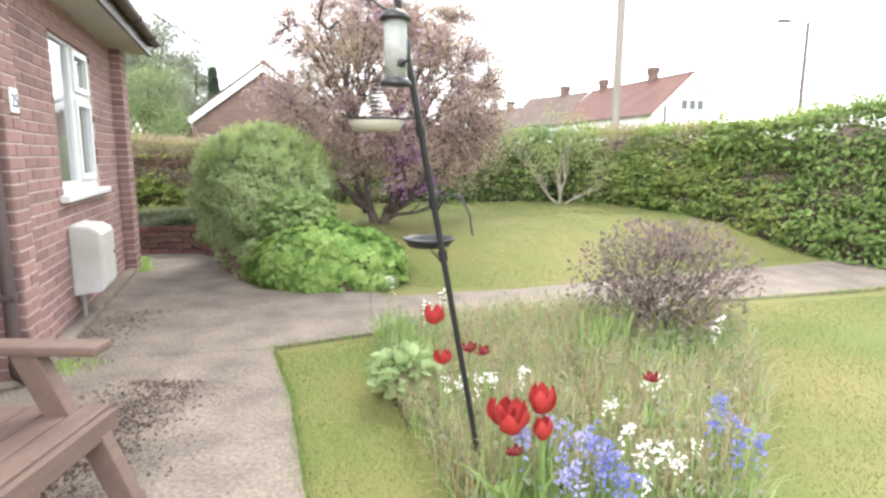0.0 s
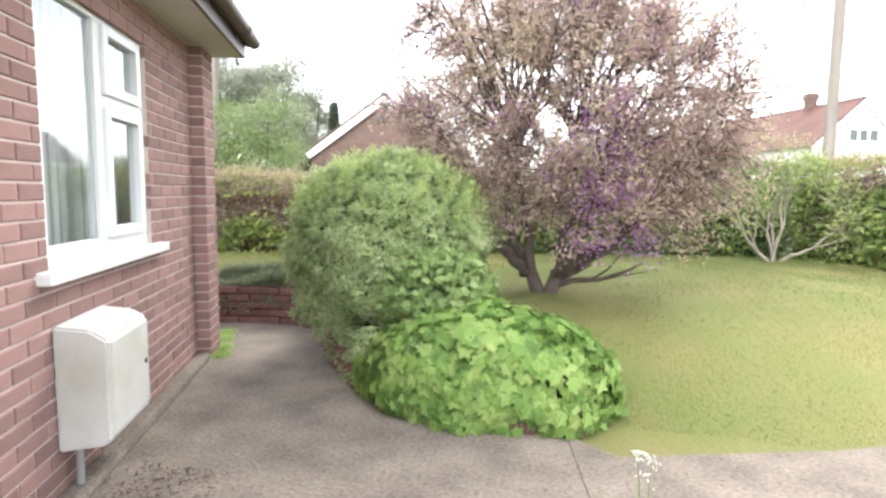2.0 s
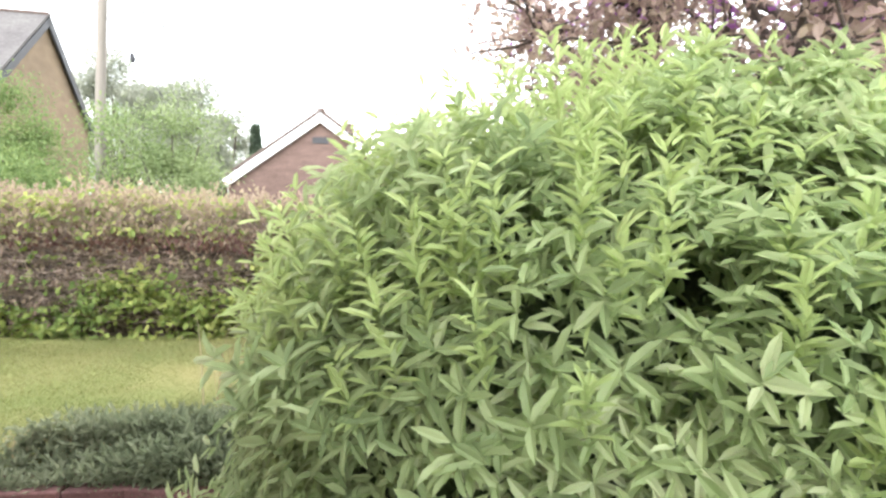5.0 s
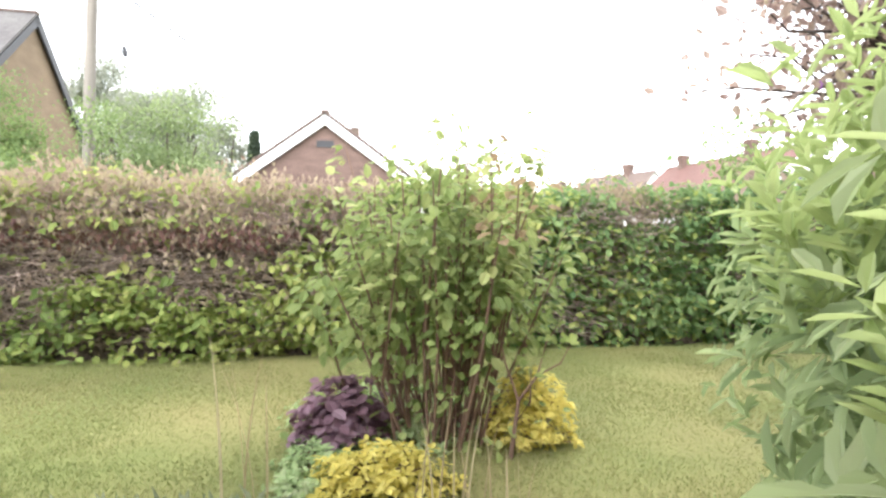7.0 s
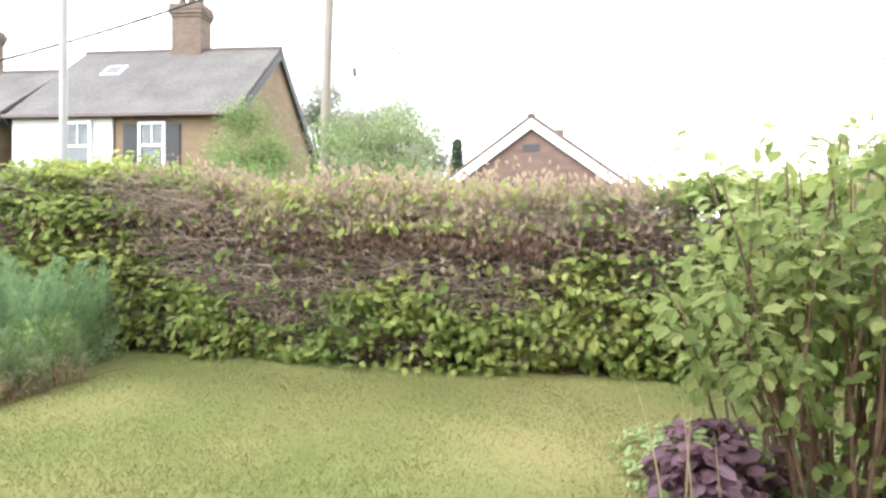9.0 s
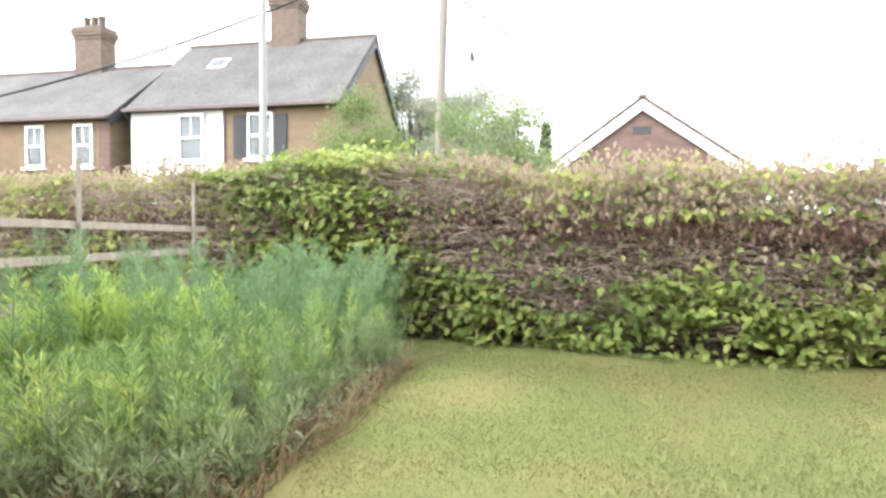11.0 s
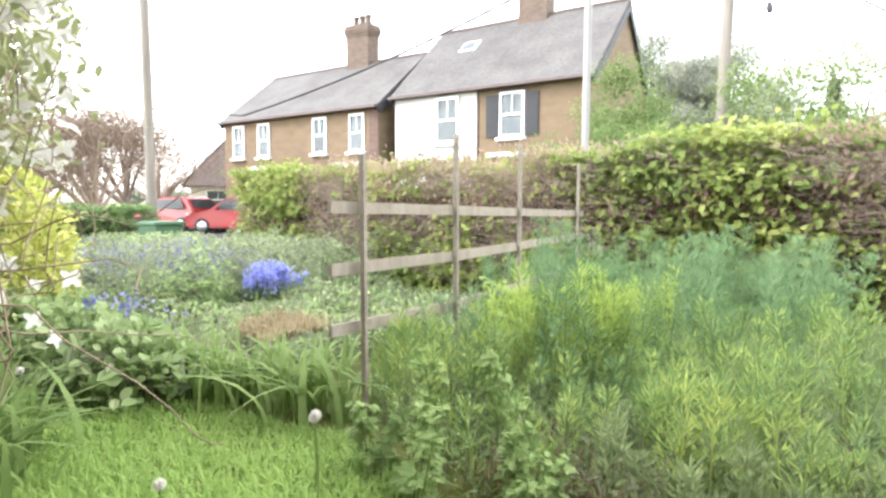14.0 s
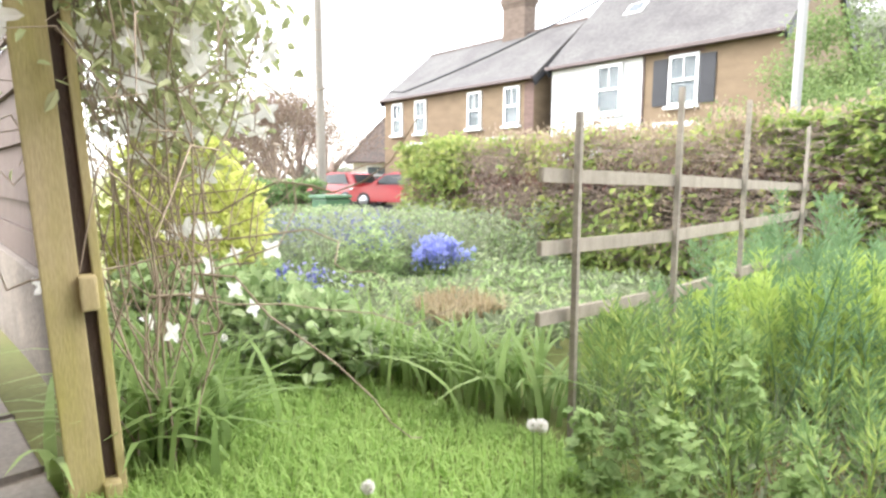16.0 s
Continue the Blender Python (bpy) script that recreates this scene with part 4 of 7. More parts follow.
def zone_back(p, k):
    """The long hedge: copper beech over green, with green stretches; bare twigs between."""
    x, n = p[:, 0], len(p)
    r = rng.random(n)
    f = fbm(p, 3.2)
    z = np.zeros(n, int)
    w = x + 0.22 * f + 0.16 * fbm(p, 7.0) + rng.normal(size=n) * 0.07
    cop = ((w > -7.0 - 0.25 * (k > 0.7)) & (w < -3.6)) | ((w > -12.4) & (w < -8.75))
    f2 = fbm(p, 8.0)
    topc = cop & (k > 0.66 + 0.05 * f + 0.03 * f2)
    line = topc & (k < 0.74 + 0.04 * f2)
    mid = cop & (k > 0.40 + 0.30 * f + 0.10 * f2) & ~topc
    z[topc] = np.where(r[topc] < 0.74, 2, np.where(r[topc] < 0.86, 0, -1))
    z[topc & (f2 > 0.5) & (r < 0.6)] = 0
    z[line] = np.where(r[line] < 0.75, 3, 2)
    z[mid] = np.where(r[mid] < 0.07, 0, np.where(r[mid] < 0.20, 2, -1))
    low_ = cop & ~topc & ~mid
    z[low_] = np.where(f[low_] + 0.7 * f2[low_] + 0.6 * r[low_] > -0.25, 0, -1)
    z[low_ & (r < 0.05)] = 2
    # Band of shade across the green stretch, put in with dark red leaves.
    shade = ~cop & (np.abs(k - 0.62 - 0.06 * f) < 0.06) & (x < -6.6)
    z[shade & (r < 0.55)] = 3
    east = (w > -2.6)
    z[east] = np.where(r[east] < 0.7, 1, 0)
    z[east & (f > 0.45) & (k > 0.5)] = 2
    return z


def zone_right(p, k):
    n = len(p)
    r, f = rng.random(n), fbm(p, 1.6)
    z = np.where(r < 0.55, 0, 4)
    cp = (f > 0.30) & (p[:, 1] > 8.0) & (k > 0.30)
    z[cp] = np.where(r[cp] < 0.8, 2, 0)
    z[p[:, 1] < 7.6] = 4
    return z


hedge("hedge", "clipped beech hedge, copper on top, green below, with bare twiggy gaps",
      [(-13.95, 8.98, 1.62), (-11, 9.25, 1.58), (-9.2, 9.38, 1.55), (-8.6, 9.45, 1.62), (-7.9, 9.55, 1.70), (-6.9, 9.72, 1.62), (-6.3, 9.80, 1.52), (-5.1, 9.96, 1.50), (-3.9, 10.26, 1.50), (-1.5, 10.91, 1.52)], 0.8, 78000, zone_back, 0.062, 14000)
hedge("hedge", "clipped mixed green hedge closing the lawn", [(-1.5, 10.91, 1.52), (0.4, 11.30, 1.68), (2.55, 11.65, 1.80)], 0.8, 17000, lambda p, k: np.where(rng.random(len(p)) < 0.75, 1, 0), 0.062, 900)
hedge("hedge", "tall mixed hedge, green with copper patches, beside the lawn", [(2.55, 11.65, 1.80), (3.16, 10.4, 1.74), (3.89, 8.7, 1.72), (4.5, 7.65, 1.84), (5.05, 6.86, 1.95), (5.35, 6.3, 1.98)], 0.8, 30000, zone_right, 0.062, 1800)


# ---------------------------------------------------------------- shrubs and trees
def boxy(d, k):
    """How much further out a rounded block reaches than a ball."""
    return (np.abs(d) ** k).sum(1) ** (-1.0 / k)


def blob(n, c, r, shell=0.75, flat=0.0, square=0.0):
    """Points in the outer part of a lumpy mound, and the way out."""
    d = scatter(n)
    if flat:
        d[:, 2] = np.where(d[:, 2] < -flat, -d[:, 2], d[:, 2])
    q = rng.uniform(shell, 1.0, n) ** 0.5
    lump = 1 + 0.11 * fbm(d * 3.0 + np.array(c), 1.6) + 0.07 * fbm(d * 3 + 5, 4.0)
    if square:
        lump = lump * boxy(d, square)
    return np.array(c) + d * np.array(r) * (q * lump)[:, None], d


def mound(name, label, category, c, r, n, mat, size, shape=LEAF, aspect=0.6, droop=0.0, inner=None, stems=0, shell=0.7, base=None, comb=0.7, square=0.0, plate=False):
    """A dense leafy shrub: stems, a solid core coloured dark as inner shade, and leaves of one or two kinds."""
    ob = thing(name, label, category, pose(c[0], c[1], base if base is not None else 0))
    inv = np.array([c[0], c[1], base if base is not None else 0])
    p, d = blob(n, c, r, shell, 0.75, square)
    ax = d * comb + scatter(n) * 0.9
    ax[:, 2] += 0.25 - droop
    up = d * 0.7 + scatter(n) * 0.4 + np.array([0, 0, 0.6])
    if plate:
        ax = scatter(n) * 0.7 + np.array([0, 0, -0.6]) + d * 0.1
        ax -= d * (ax * d).sum(1)[:, None] * 0.8
        up = d + scatter(n) * 0.55 + np.array([0, 0, 0.3])
    L = size * rng.uniform(0.65, 1.35, n)
    keep = p[:, 2] > inv[2] + 0.01
    put("foliage", leaves(p[keep] - inv, ax[keep], up[keep], L[keep], L[keep] * aspect, shape), mat, ob)
    # Closed dark core; its colour supplies the shade seen between the leaves.
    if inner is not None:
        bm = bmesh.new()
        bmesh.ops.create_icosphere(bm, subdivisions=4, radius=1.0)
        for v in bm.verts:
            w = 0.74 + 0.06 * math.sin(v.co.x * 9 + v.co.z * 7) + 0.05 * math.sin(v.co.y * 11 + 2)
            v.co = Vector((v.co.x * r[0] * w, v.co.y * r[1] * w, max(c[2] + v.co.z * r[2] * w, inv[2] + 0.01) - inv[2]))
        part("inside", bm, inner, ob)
    if stems:
        lines = []
        for _ in range(stems):
            t = scatter(1)[0]
            t[2] = abs(t[2])
            e = np.array(c) + t * np.array(r) * 0.9 - inv
            b = np.array([rng.normal() * 0.1, rng.normal() * 0.1, 0])
            lines.append(([b, (b + e) / 2 + rng.normal(size=3) * 0.05, e], [0.006, 0.004, 0.002]))
        put("stem_mass", tubes(lines, 5), BARK, ob)
    return ob


# Dark green of the shrub and ivy cores: gap shade held in the colour.
GBUSH_SHADE = material("shrub_core_shade", (0.085, 0.12, 0.05), 1.0, vary=0.5, scale=9, fine=40, bump=1.0, bump_dist=0.06)
BC, BR = (-2.16, 6.57, 0.86), (0.735, 0.655, 0.69)
bush = mound("round_shrub", "large round clipped green shrub beside the path", "shrub", BC, BR, 16000, G_BUSH, 0.036, OVAL, 0.5, inner=GBUSH_SHADE, stems=30, base=0.12, shell=0.5, comb=0.25, square=2.5)
BO = np.array([BC[0], BC[1], 0.12])


def whorls(owner, name, c, d, per, length, width, mat, lift=0.25, shape=OVAL):
    """Shoot tips, each a star of narrow leaves about its own way out."""
    m = len(c)
    a = unit(np.cross(d, scatter(m)))
    b = np.cross(d, a)
    ang = (np.arange(per)[None] * math.tau / per + rng.uniform(0, 6, (m, 1)) + rng.normal(size=(m, per)) * 0.3)[..., None]
    out = np.cos(ang) * a[:, None] + np.sin(ang) * b[:, None] + d[:, None] * (lift + rng.normal(size=(m, per, 1)) * 0.3)
    p = np.repeat(c[:, None], per, 1) + d[:, None] * rng.uniform(-0.018, 0.018, (m, per, 1))
    k = np.repeat(rng.uniform(0.65, 1.25, m), per) * rng.uniform(0.8, 1.15, m * per)
    return put(name, leaves(p.reshape(-1, 3), out.reshape(-1, 3), np.repeat(d, per, 0) + scatter(m * per) * 0.25, length * k, width * k, shape), mat, owner)


m = 11500
d = scatter(m)
d[:, 2] = np.where(d[:, 2] < -0.72, -d[:, 2], d[:, 2])
pp = np.array(BC) + d * np.array(BR) * (boxy(d, 2.5) * (rng.uniform(0.88, 1.03, m) + 0.10 * fbm(d * 3.0 + np.array(BC), 1.6) + 0.075 * fbm(d * 3 + 5, 4.0)))[:, None]
keep = pp[:, 2] > 0.16
whorls(bush, "shoot_foliage", pp[keep] - BO, unit(d + scatter(m) * 0.5 + np.array([0, 0, 0.35]))[keep], 6, 0.042, 0.0165, G_BUSH)
# soft young sprigs over the top
m = 420
d = scatter(m)
d[:, 2] = np.abs(d[:, 2]) * 0.8 + 0.35
d = unit(d)
base_ = np.array(BC) + d * np.array(BR) * (boxy(d, 2.5) * 0.99)[:, None] - BO
q, t = [], []
for k in range(9):
    q.append(base_ + unit(d * 0.5 + np.array([0, 0, 0.9])) * (k * rng.uniform(0.006, 0.017, m))[:, None])
    t.append(unit(d * 0.4 + np.array([0, 0, 0.9]) + rng.normal(size=(m, 3)) * 0.2))
whorls(bush, "young_foliage", np.concatenate(q), np.concatenate(t), 3, 0.034, 0.012, G_YOUNG, 0.7)

def trailing(name, owner, origin, line, inward, mat, n=5200, top=0.40, fall=0.36, size=(0.03, 0.06), width=0.024):
    """Foliage hanging down over the low wall, on the side away from a point."""
    line = np.array(line)
    q = rng.uniform(0, len(line) - 1.001, n)
    k = q.astype(int)
    a, b = line[k], line[k + 1]
    t = unit(b - a)
    o = np.stack([t[:, 1], -t[:, 0]], -1)
    o = o * np.sign((o * (a - np.array(inward))).sum(1))[:, None]
    drop = rng.random(n)
    xy = a + (b - a) * (q - k)[:, None] + o * (0.015 + 0.09 * np.sqrt(drop) * rng.random(n))[:, None]
    z = np.maximum(top - drop * fall + 0.05 * np.sin(q * 5), 0.02)
    p = np.concatenate([xy, z[:, None]], 1) - np.array(origin)
    down = np.concatenate([o * 0.6, np.full((n, 1), -0.5)], 1)
    return put(name, leaves(p, down + scatter(n) * 0.7, scatter(n) * 0.5 + np.concatenate([o, np.full((n, 1), 0.5)], 1), rng.uniform(*size, n), width, OVAL), mat, owner)


trailing("trailing_foliage", bush, (BC[0], BC[1], 0.12), CURB[2:8], BC[:2], G_BUSH)

ivy = mound("ivy_mound", "mound of bright green ivy spilling over the low wall", "ivy", (-1.28, 5.80, 0.12), (0.82, 0.55, 0.50), 7600, G_IVY, 0.082, LOBED, 0.95, droop=0.35, inner=GBUSH_SHADE, shell=0.86, base=0.0, plate=True)
lob = mound("lobed_shrub", "pale green shrub with lobed leaves between shrub and ivy", "shrub", (-1.68, 6.02, 0.62), (0.42, 0.32, 0.30), 2200, G_MAPLE, 0.062, LOBED, 0.8, stems=14, shell=0.5, base=0.2)


def branch(lines, tips, p, d, length, radius, depth, spread=0.55, up=0.12, kids=(2, 3), thin=0.66, shorten=0.78):
    """Grows a limb and its side limbs; keeps the limbs and their ends."""
    p, d = np.array(p, float), np.array(d, float)
    n = 4
    pts, rad = [p], [radius]
    for k in range(n):
        d = d + rng.normal(size=3) * 0.13
        d[2] += up * 0.25
        d /= np.linalg.norm(d)
        p = p + d * length / n
        pts.append(p)
        rad.append(radius * (1 - (1 - thin) * (k + 1) / n))
    lines.append((pts, rad))
    if depth == 0:
        tips.append((p, d))
        return
    for q in range(rng.integers(kids[0], kids[1] + 1)):
        s = rng.normal(size=3)
        s -= d * (s @ d)
        s /= np.linalg.norm(s)
        nd = d + s * spread * rng.uniform(0.7, 1.4)
        nd[2] += up
        at_ = pts[-1] if q < 2 else pts[rng.integers(2, n)]
        branch(lines, tips, at_, nd / np.linalg.norm(nd), length * shorten * rng.uniform(0.8, 1.15), radius * thin * rng.uniform(0.7, 0.95), depth - 1, spread, up, kids, thin, shorten)


def tree(name, label, base, limbs, depth, length, radius, mat, n_per, size, cloud, bark=BARK, spread=0.55, up=0.1, kids=(2, 3), aspect=0.6, limit=None, sides=6):
    """A tree: trunk and limbs, and a crown of leaves gathered round the ends of the twigs."""
    ob = thing(name, label, "tree", pose(*base))
    lines, tips = [], []
    for d, k in limbs:
        branch(lines, tips, (rng.normal() * 0.04, rng.normal() * 0.04, -0.05), unit(np.array(d, float)), length * k, radius, depth, spread, up, kids)
    if limit is not None:
        c, r = limit
        lines = [l for l in lines if np.linalg.norm((np.array(l[0][-1]) - c) / r) < 1.12 or l[1][0] > radius * 0.5]
        tips = [t for t in tips if np.linalg.norm((t[0] - c) / r) < 1.08]
    put("trunk", tubes(lines, sides), bark, ob)
    t = np.array([t[0] for t in tips])
    i = rng.integers(0, len(t), n_per)
    p = t[i] + rng.normal(size=(n_per, 3)) * cloud
    L = size * rng.uniform(0.6, 1.35, n_per)
    put("crown", leaves(p, scatter(n_per), scatter(n_per) + np.array([0, 0, 0.8]), L, L * aspect), mat, ob)
    return ob, t


LIM = (np.array([0.14, -0.24, 1.56]), np.array([1.68, 1.32, 1.34]))


def bent(a, b, r0, r1, wob, n=5, arch=0.15):
    k = np.linspace(0, 1, n)[:, None]
    p = a + (b - a) * k + rng.normal(size=(n, 3)) * wob * np.sin(k * math.pi)
    p[:, 2] += arch * np.linalg.norm(b - a) * (k[:, 0] - k[:, 0] ** 2)
    return p, np.linspace(r0, r1, n)


def dome(n, lo, hi):
    d = scatter(n)
    d[:, 2] = np.where(d[:, 2] < -0.72, -d[:, 2], d[:, 2])
    under = np.stack([1 - 0.28 * clamp01(-d[:, 2])] * 2 + [np.ones(n)], -1)
    return LIM[0] + d * under * LIM[1] * (boxy(d, 3.0) * rng.uniform(lo, hi, n) * (1 + 0.08 * fbm(d * 3, 2.0)))[:, None]


judas = thing("flowering_tree", "low spreading tree with pinkish-brown young leaves and purple blossom", "tree", pose(-0.98, 7.72, 0.36))
limbs, second, twigs_ = [], [], []
for root, e in ((-1, (-0.80, -0.35, 0.95)), (-1, (-0.45, 0.55, 1.25)), (-1, (-0.25, -0.35, 1.35)), (-1, (-0.85, 0.25, 0.80)), (1, (0.60, 0.50, 1.25)), (1, (1.00, -0.20, 0.85)), (1, (0.40, -0.65, 0.95)), (1, (0.25, 0.05, 1.45)), (1, (0.85, 0.35, 0.75)), (1, (0.70, -0.60, 0.70))):
    e = np.array(e)
    fork = np.array([0.13 * root, -0.02, 0.22]) + rng.normal(size=3) * 0.02
    p, r = bent(fork, e, 0.050, 0.022, 0.06, 7, -0.10)
    limbs.append((p, r))
for root in (-1, 1):
    limbs.append(([(0.05 * root, 0, -0.10), (0.07 * root, -0.01, 0.06), (0.13 * root, -0.02, 0.24)], [0.085, 0.070, 0.056]))
for e in dome(120, 0.55, 0.90):
    src = min((p for l in limbs[:10] for p in l[0][3:]), key=lambda q: np.linalg.norm(q - e))
    second.append(bent(src, e, 0.019, 0.007, 0.05, 6))
skirt = dome(1500, 0.30, 0.92)
skirt = skirt[skirt[:, 2] < LIM[0][2] - 0.25]
for e in np.concatenate([dome(1900, 0.50, 1.03), skirt]):
    src = min((p for l in second for p in l[0][1:]), key=lambda q: np.linalg.norm(q - e))
    twigs_.append(bent(src, e, 0.0065, 0.0022, 0.03, 4))
for l in limbs:
    put("limb", tubes([l], 8), BARK, judas)
put("branch_work", tubes(second, 6), BARK, judas)
put("twig_work", tubes(twigs_, 4), BARK, judas)
ends = np.concatenate([l[0][1:] for l in twigs_])
n = 118000
i_ = rng.integers(0, len(ends), n)
p = ends[i_] + rng.normal(size=(n, 3)) * 0.045
L = rng.uniform(0.017, 0.038, n)
put("crown", leaves(p, scatter(n), scatter(n) + np.array([0, 0, 0.7]), L, L * 0.85, OVAL), G_TREE, judas)
# low limb that reaches over the lawn, with few leaves
ll = [([(0.08, 0.0, 0.08), (0.25, -0.08, 0.16), (0.50, -0.16, 0.19), (0.72, -0.2, 0.28), (0.86, -0.22, 0.36)], [0.045, 0.030, 0.022, 0.014, 0.005]), ([(0.55, -0.17, 0.20), (0.70, -0.05, 0.22), (0.95, 0.05, 0.25)], [0.013, 0.009, 0.003]), ([(0.42, -0.14, 0.18), (0.55, -0.3, 0.30), (0.66, -0.36, 0.46)], [0.012, 0.008, 0.003])]
put("low_limb", tubes(ll, 6), BARK, judas)
# blossom strung along some of the branches
q = np.concatenate([l[0][2:] for l in second] + [l[0][1:3] for l in twigs_])
front = q[(fbm(q, 1.9) > 0.16) & (q[:, 1] < 0.2)]
n = 4200
p = front[rng.integers(0, len(front), n)] + rng.normal(size=(n, 3)) * 0.03
heavy = np.array([(0.36, -1.02, 0.62), (0.72, -0.98, 0.60), (0.42, -0.98, 1.02), (0.30, -1.0, 0.92), (0.45, -1.1, 1.22), (0.52, -1.1, 1.0), (0.34, -1.12, 1.42), (0.55, -1.0, 1.6)])
p = np.concatenate([p, heavy[rng.integers(0, 8, 2000)] + rng.normal(size=(2000, 3)) * np.array([0.10, 0.10, 0.10])])
n = len(p)
put("blossom", leaves(p, scatter(n), scatter(n), rng.uniform(0.016, 0.032, n), 0.02), G_PURPLE, judas, "purple blossom")

G_SMALL = foliage("yellow_green_leaves", (0.18, 0.25, 0.065), (0.26, 0.32, 0.095), (0.35, 0.38, 0.14))
small, _ = tree("small_tree", "small open shrub with yellow-green young leaves against the hedge", (2.12, 10.9, 0.36), [((-0.5, -0.1, 0.8), 1), ((0.5, 0, 0.8), 1), ((0.1, -0.3, 0.9), 1), ((-0.15, 0.2, 0.9), 1)], 4, 0.55, 0.028, G_SMALL, 3600, 0.05, 0.12, spread=0.6, up=0.05, bark=CANE)

# plum-coloured shrub in the flower bed
plum = mound("plum_shrub", "open shrub with plum-grey young leaves in the flower bed", "shrub", (1.50, 4.00, 0.45), (0.66, 0.56, 0.40), 3000, G_PLUM, 0.040, OVAL, 0.75, stems=60, shell=0.10, base=0.0)

# tall shrub on the raised lawn with its companions
rose = thing("tall_shrub", "tall broad-leaved shrub on many brown stems, on the raised lawn", "shrub", pose(-3.18, 8.74, 0.39))
lines, spots, ways = [], [], []
for j in range(84):
    a, r_ = rng.uniform(0, math.tau), math.sqrt(rng.random())
    b = np.array([math.cos(a) * r_ * 0.23, math.sin(a) * r_ * 0.20, -0.03])
    h = rng.uniform(0.72, 1.18) * (1 - 0.2 * r_ * r_) if j > 14 else rng.uniform(1.10, 1.26)
    e = np.array([math.cos(a) * r_ * 0.50 + rng.normal() * 0.05, math.sin(a) * r_ * 0.42 + rng.normal() * 0.05, h])
    mid = b * 0.6 + e * 0.4 + rng.normal(size=3) * 0.055
    lines.append(([b, mid, e], [0.007, 0.0055, 0.0025]))
    for k in np.linspace(0.22 + 0.2 * rng.random(), 1.0, 9):
        spots.append(mid + (e - mid) * k)
        ways.append((math.cos(a), math.sin(a), 0))
put("stem_mass", tubes(lines, 5), BROWNSTEM, rose)
spots, ways = np.array(spots), np.array(ways)
n = 3500
i = rng.integers(0, len(spots), n)
o = unit(ways[i] * 0.5 + scatter(n))
p = spots[i] + o * rng.uniform(0.02, 0.085, n)[:, None]
L = rng.uniform(0.032, 0.066, n) * (1 - 0.35 * ss(1.1, 1.3, p[:, 2]))
bronze = (p[:, 2] > 0.78) & (p[:, 0] > 0.12) & (rng.random(n) < 0.22)
for nm, s_, mt in (("foliage", ~bronze, G_ROSE), ("bronze_foliage", bronze, G_BRONZE)):
    put(nm, leaves(p[s_], o[s_] + np.array([0, 0, -0.45]), scatter(s_.sum()) * 0.35 + np.array([0, -0.25, 1.0]), L[s_], L[s_] * 0.95, OVAL), mt, rose)
n = 260
p = np.stack([rng.normal(0, 0.2, n), rng.normal(-0.05, 0.16, n), rng.uniform(0.02, 0.45, n)], -1)
put("low_foliage", leaves(p, scatter(n) - np.array([0, 0, 0.3]), scatter(n) * 0.4 + np.array([0, -0.3, 1.0]), rng.uniform(0.03, 0.06, n), 0.045, OVAL), G_ROSE, rose)
# bare forked stem beside it
bare = thing("forked_stem", "bare forked woody stem with few leaves beside the shrub", "plant", pose(-2.90, 8.52, 0.39))
put("stem", tubes([([(0, 0, -0.03), (0.02, 0, 0.14), (0.03, 0.0, 0.22)], [0.010, 0.008, 0.007]), ([(0.03, 0, 0.22), (0.10, 0.02, 0.31), (0.13, 0.02, 0.43), (0.20, 0.03, 0.54)], [0.006, 0.005, 0.004, 0.002]),
                   ([(0.03, 0, 0.22), (-0.02, 0.02, 0.36), (-0.05, 0.04, 0.52)], [0.006, 0.004, 0.002]), ([(0.02, 0, 0.14), (0.07, -0.02, 0.22), (0.07, -0.03, 0.34)], [0.005, 0.004, 0.002]), ([(0.10, 0.02, 0.31), (0.18, 0.0, 0.36), (0.22, 0, 0.44)], [0.004, 0.003, 0.0015])], 6), BROWNSTEM, bare)
p = np.array([(0.20, 0.03, 0.54), (0.13, 0.02, 0.43), (-0.05, 0.04, 0.52), (0.07, -0.03, 0.34), (0.22, 0, 0.44), (-0.02, 0.02, 0.40)])[rng.integers(0, 6, 40)] + rng.normal(size=(40, 3)) * 0.02
put("foliage", leaves(p, scatter(40), scatter(40) + np.array([0, 0, 0.8]), rng.uniform(0.02, 0.05, 40), 0.03, OVAL), G_ROSE, bare)


def low_plant(name, label, c, r, m, per, length, width, mat):
    """A low clump: leaf stars on short stalks over a mound."""
    ob = thing(name, label, "plant", pose(*c))
    d = scatter(m)
    d[:, 2] = np.abs(d[:, 2]) + 0.1
    d = unit(d)
    q = d * np.array(r) * rng.uniform(0.6, 1.05, m)[:, None]
    put("stalk_mass", tubes([([(0, 0, -0.02), (v[0] * 0.4, v[1] * 0.4, v[2] * 0.6), tuple(v)], [0.003, 0.0025, 0.0015]) for v in q[::3]], 4), BROWNSTEM, ob)
    whorls(ob, "foliage", q, unit(d + np.array([0, 0, 0.8]) + scatter(m) * 0.3), per, length, width, mat, 0.15)
    return ob


low_plant("purple_heuchera", "low plant with broad dark purple leaves under the shrub", (-3.54, 8.66, 0.39), (0.19, 0.17, 0.26), 190, 4, 0.045, 0.055, G_HEUCH)
low_plant("yellow_groundcover", "low plant with bright yellow-green leaves on the lawn edge", (-3.32, 8.24, 0.38), (0.25, 0.15, 0.15), 330, 5, 0.032, 0.026, G_LIME)
low_plant("yellow_groundcover", "clump of yellow-green leaves beside the shrub stems", (-2.80, 8.70, 0.38), (0.19, 0.14, 0.30), 260, 5, 0.034, 0.028, G_LIME)
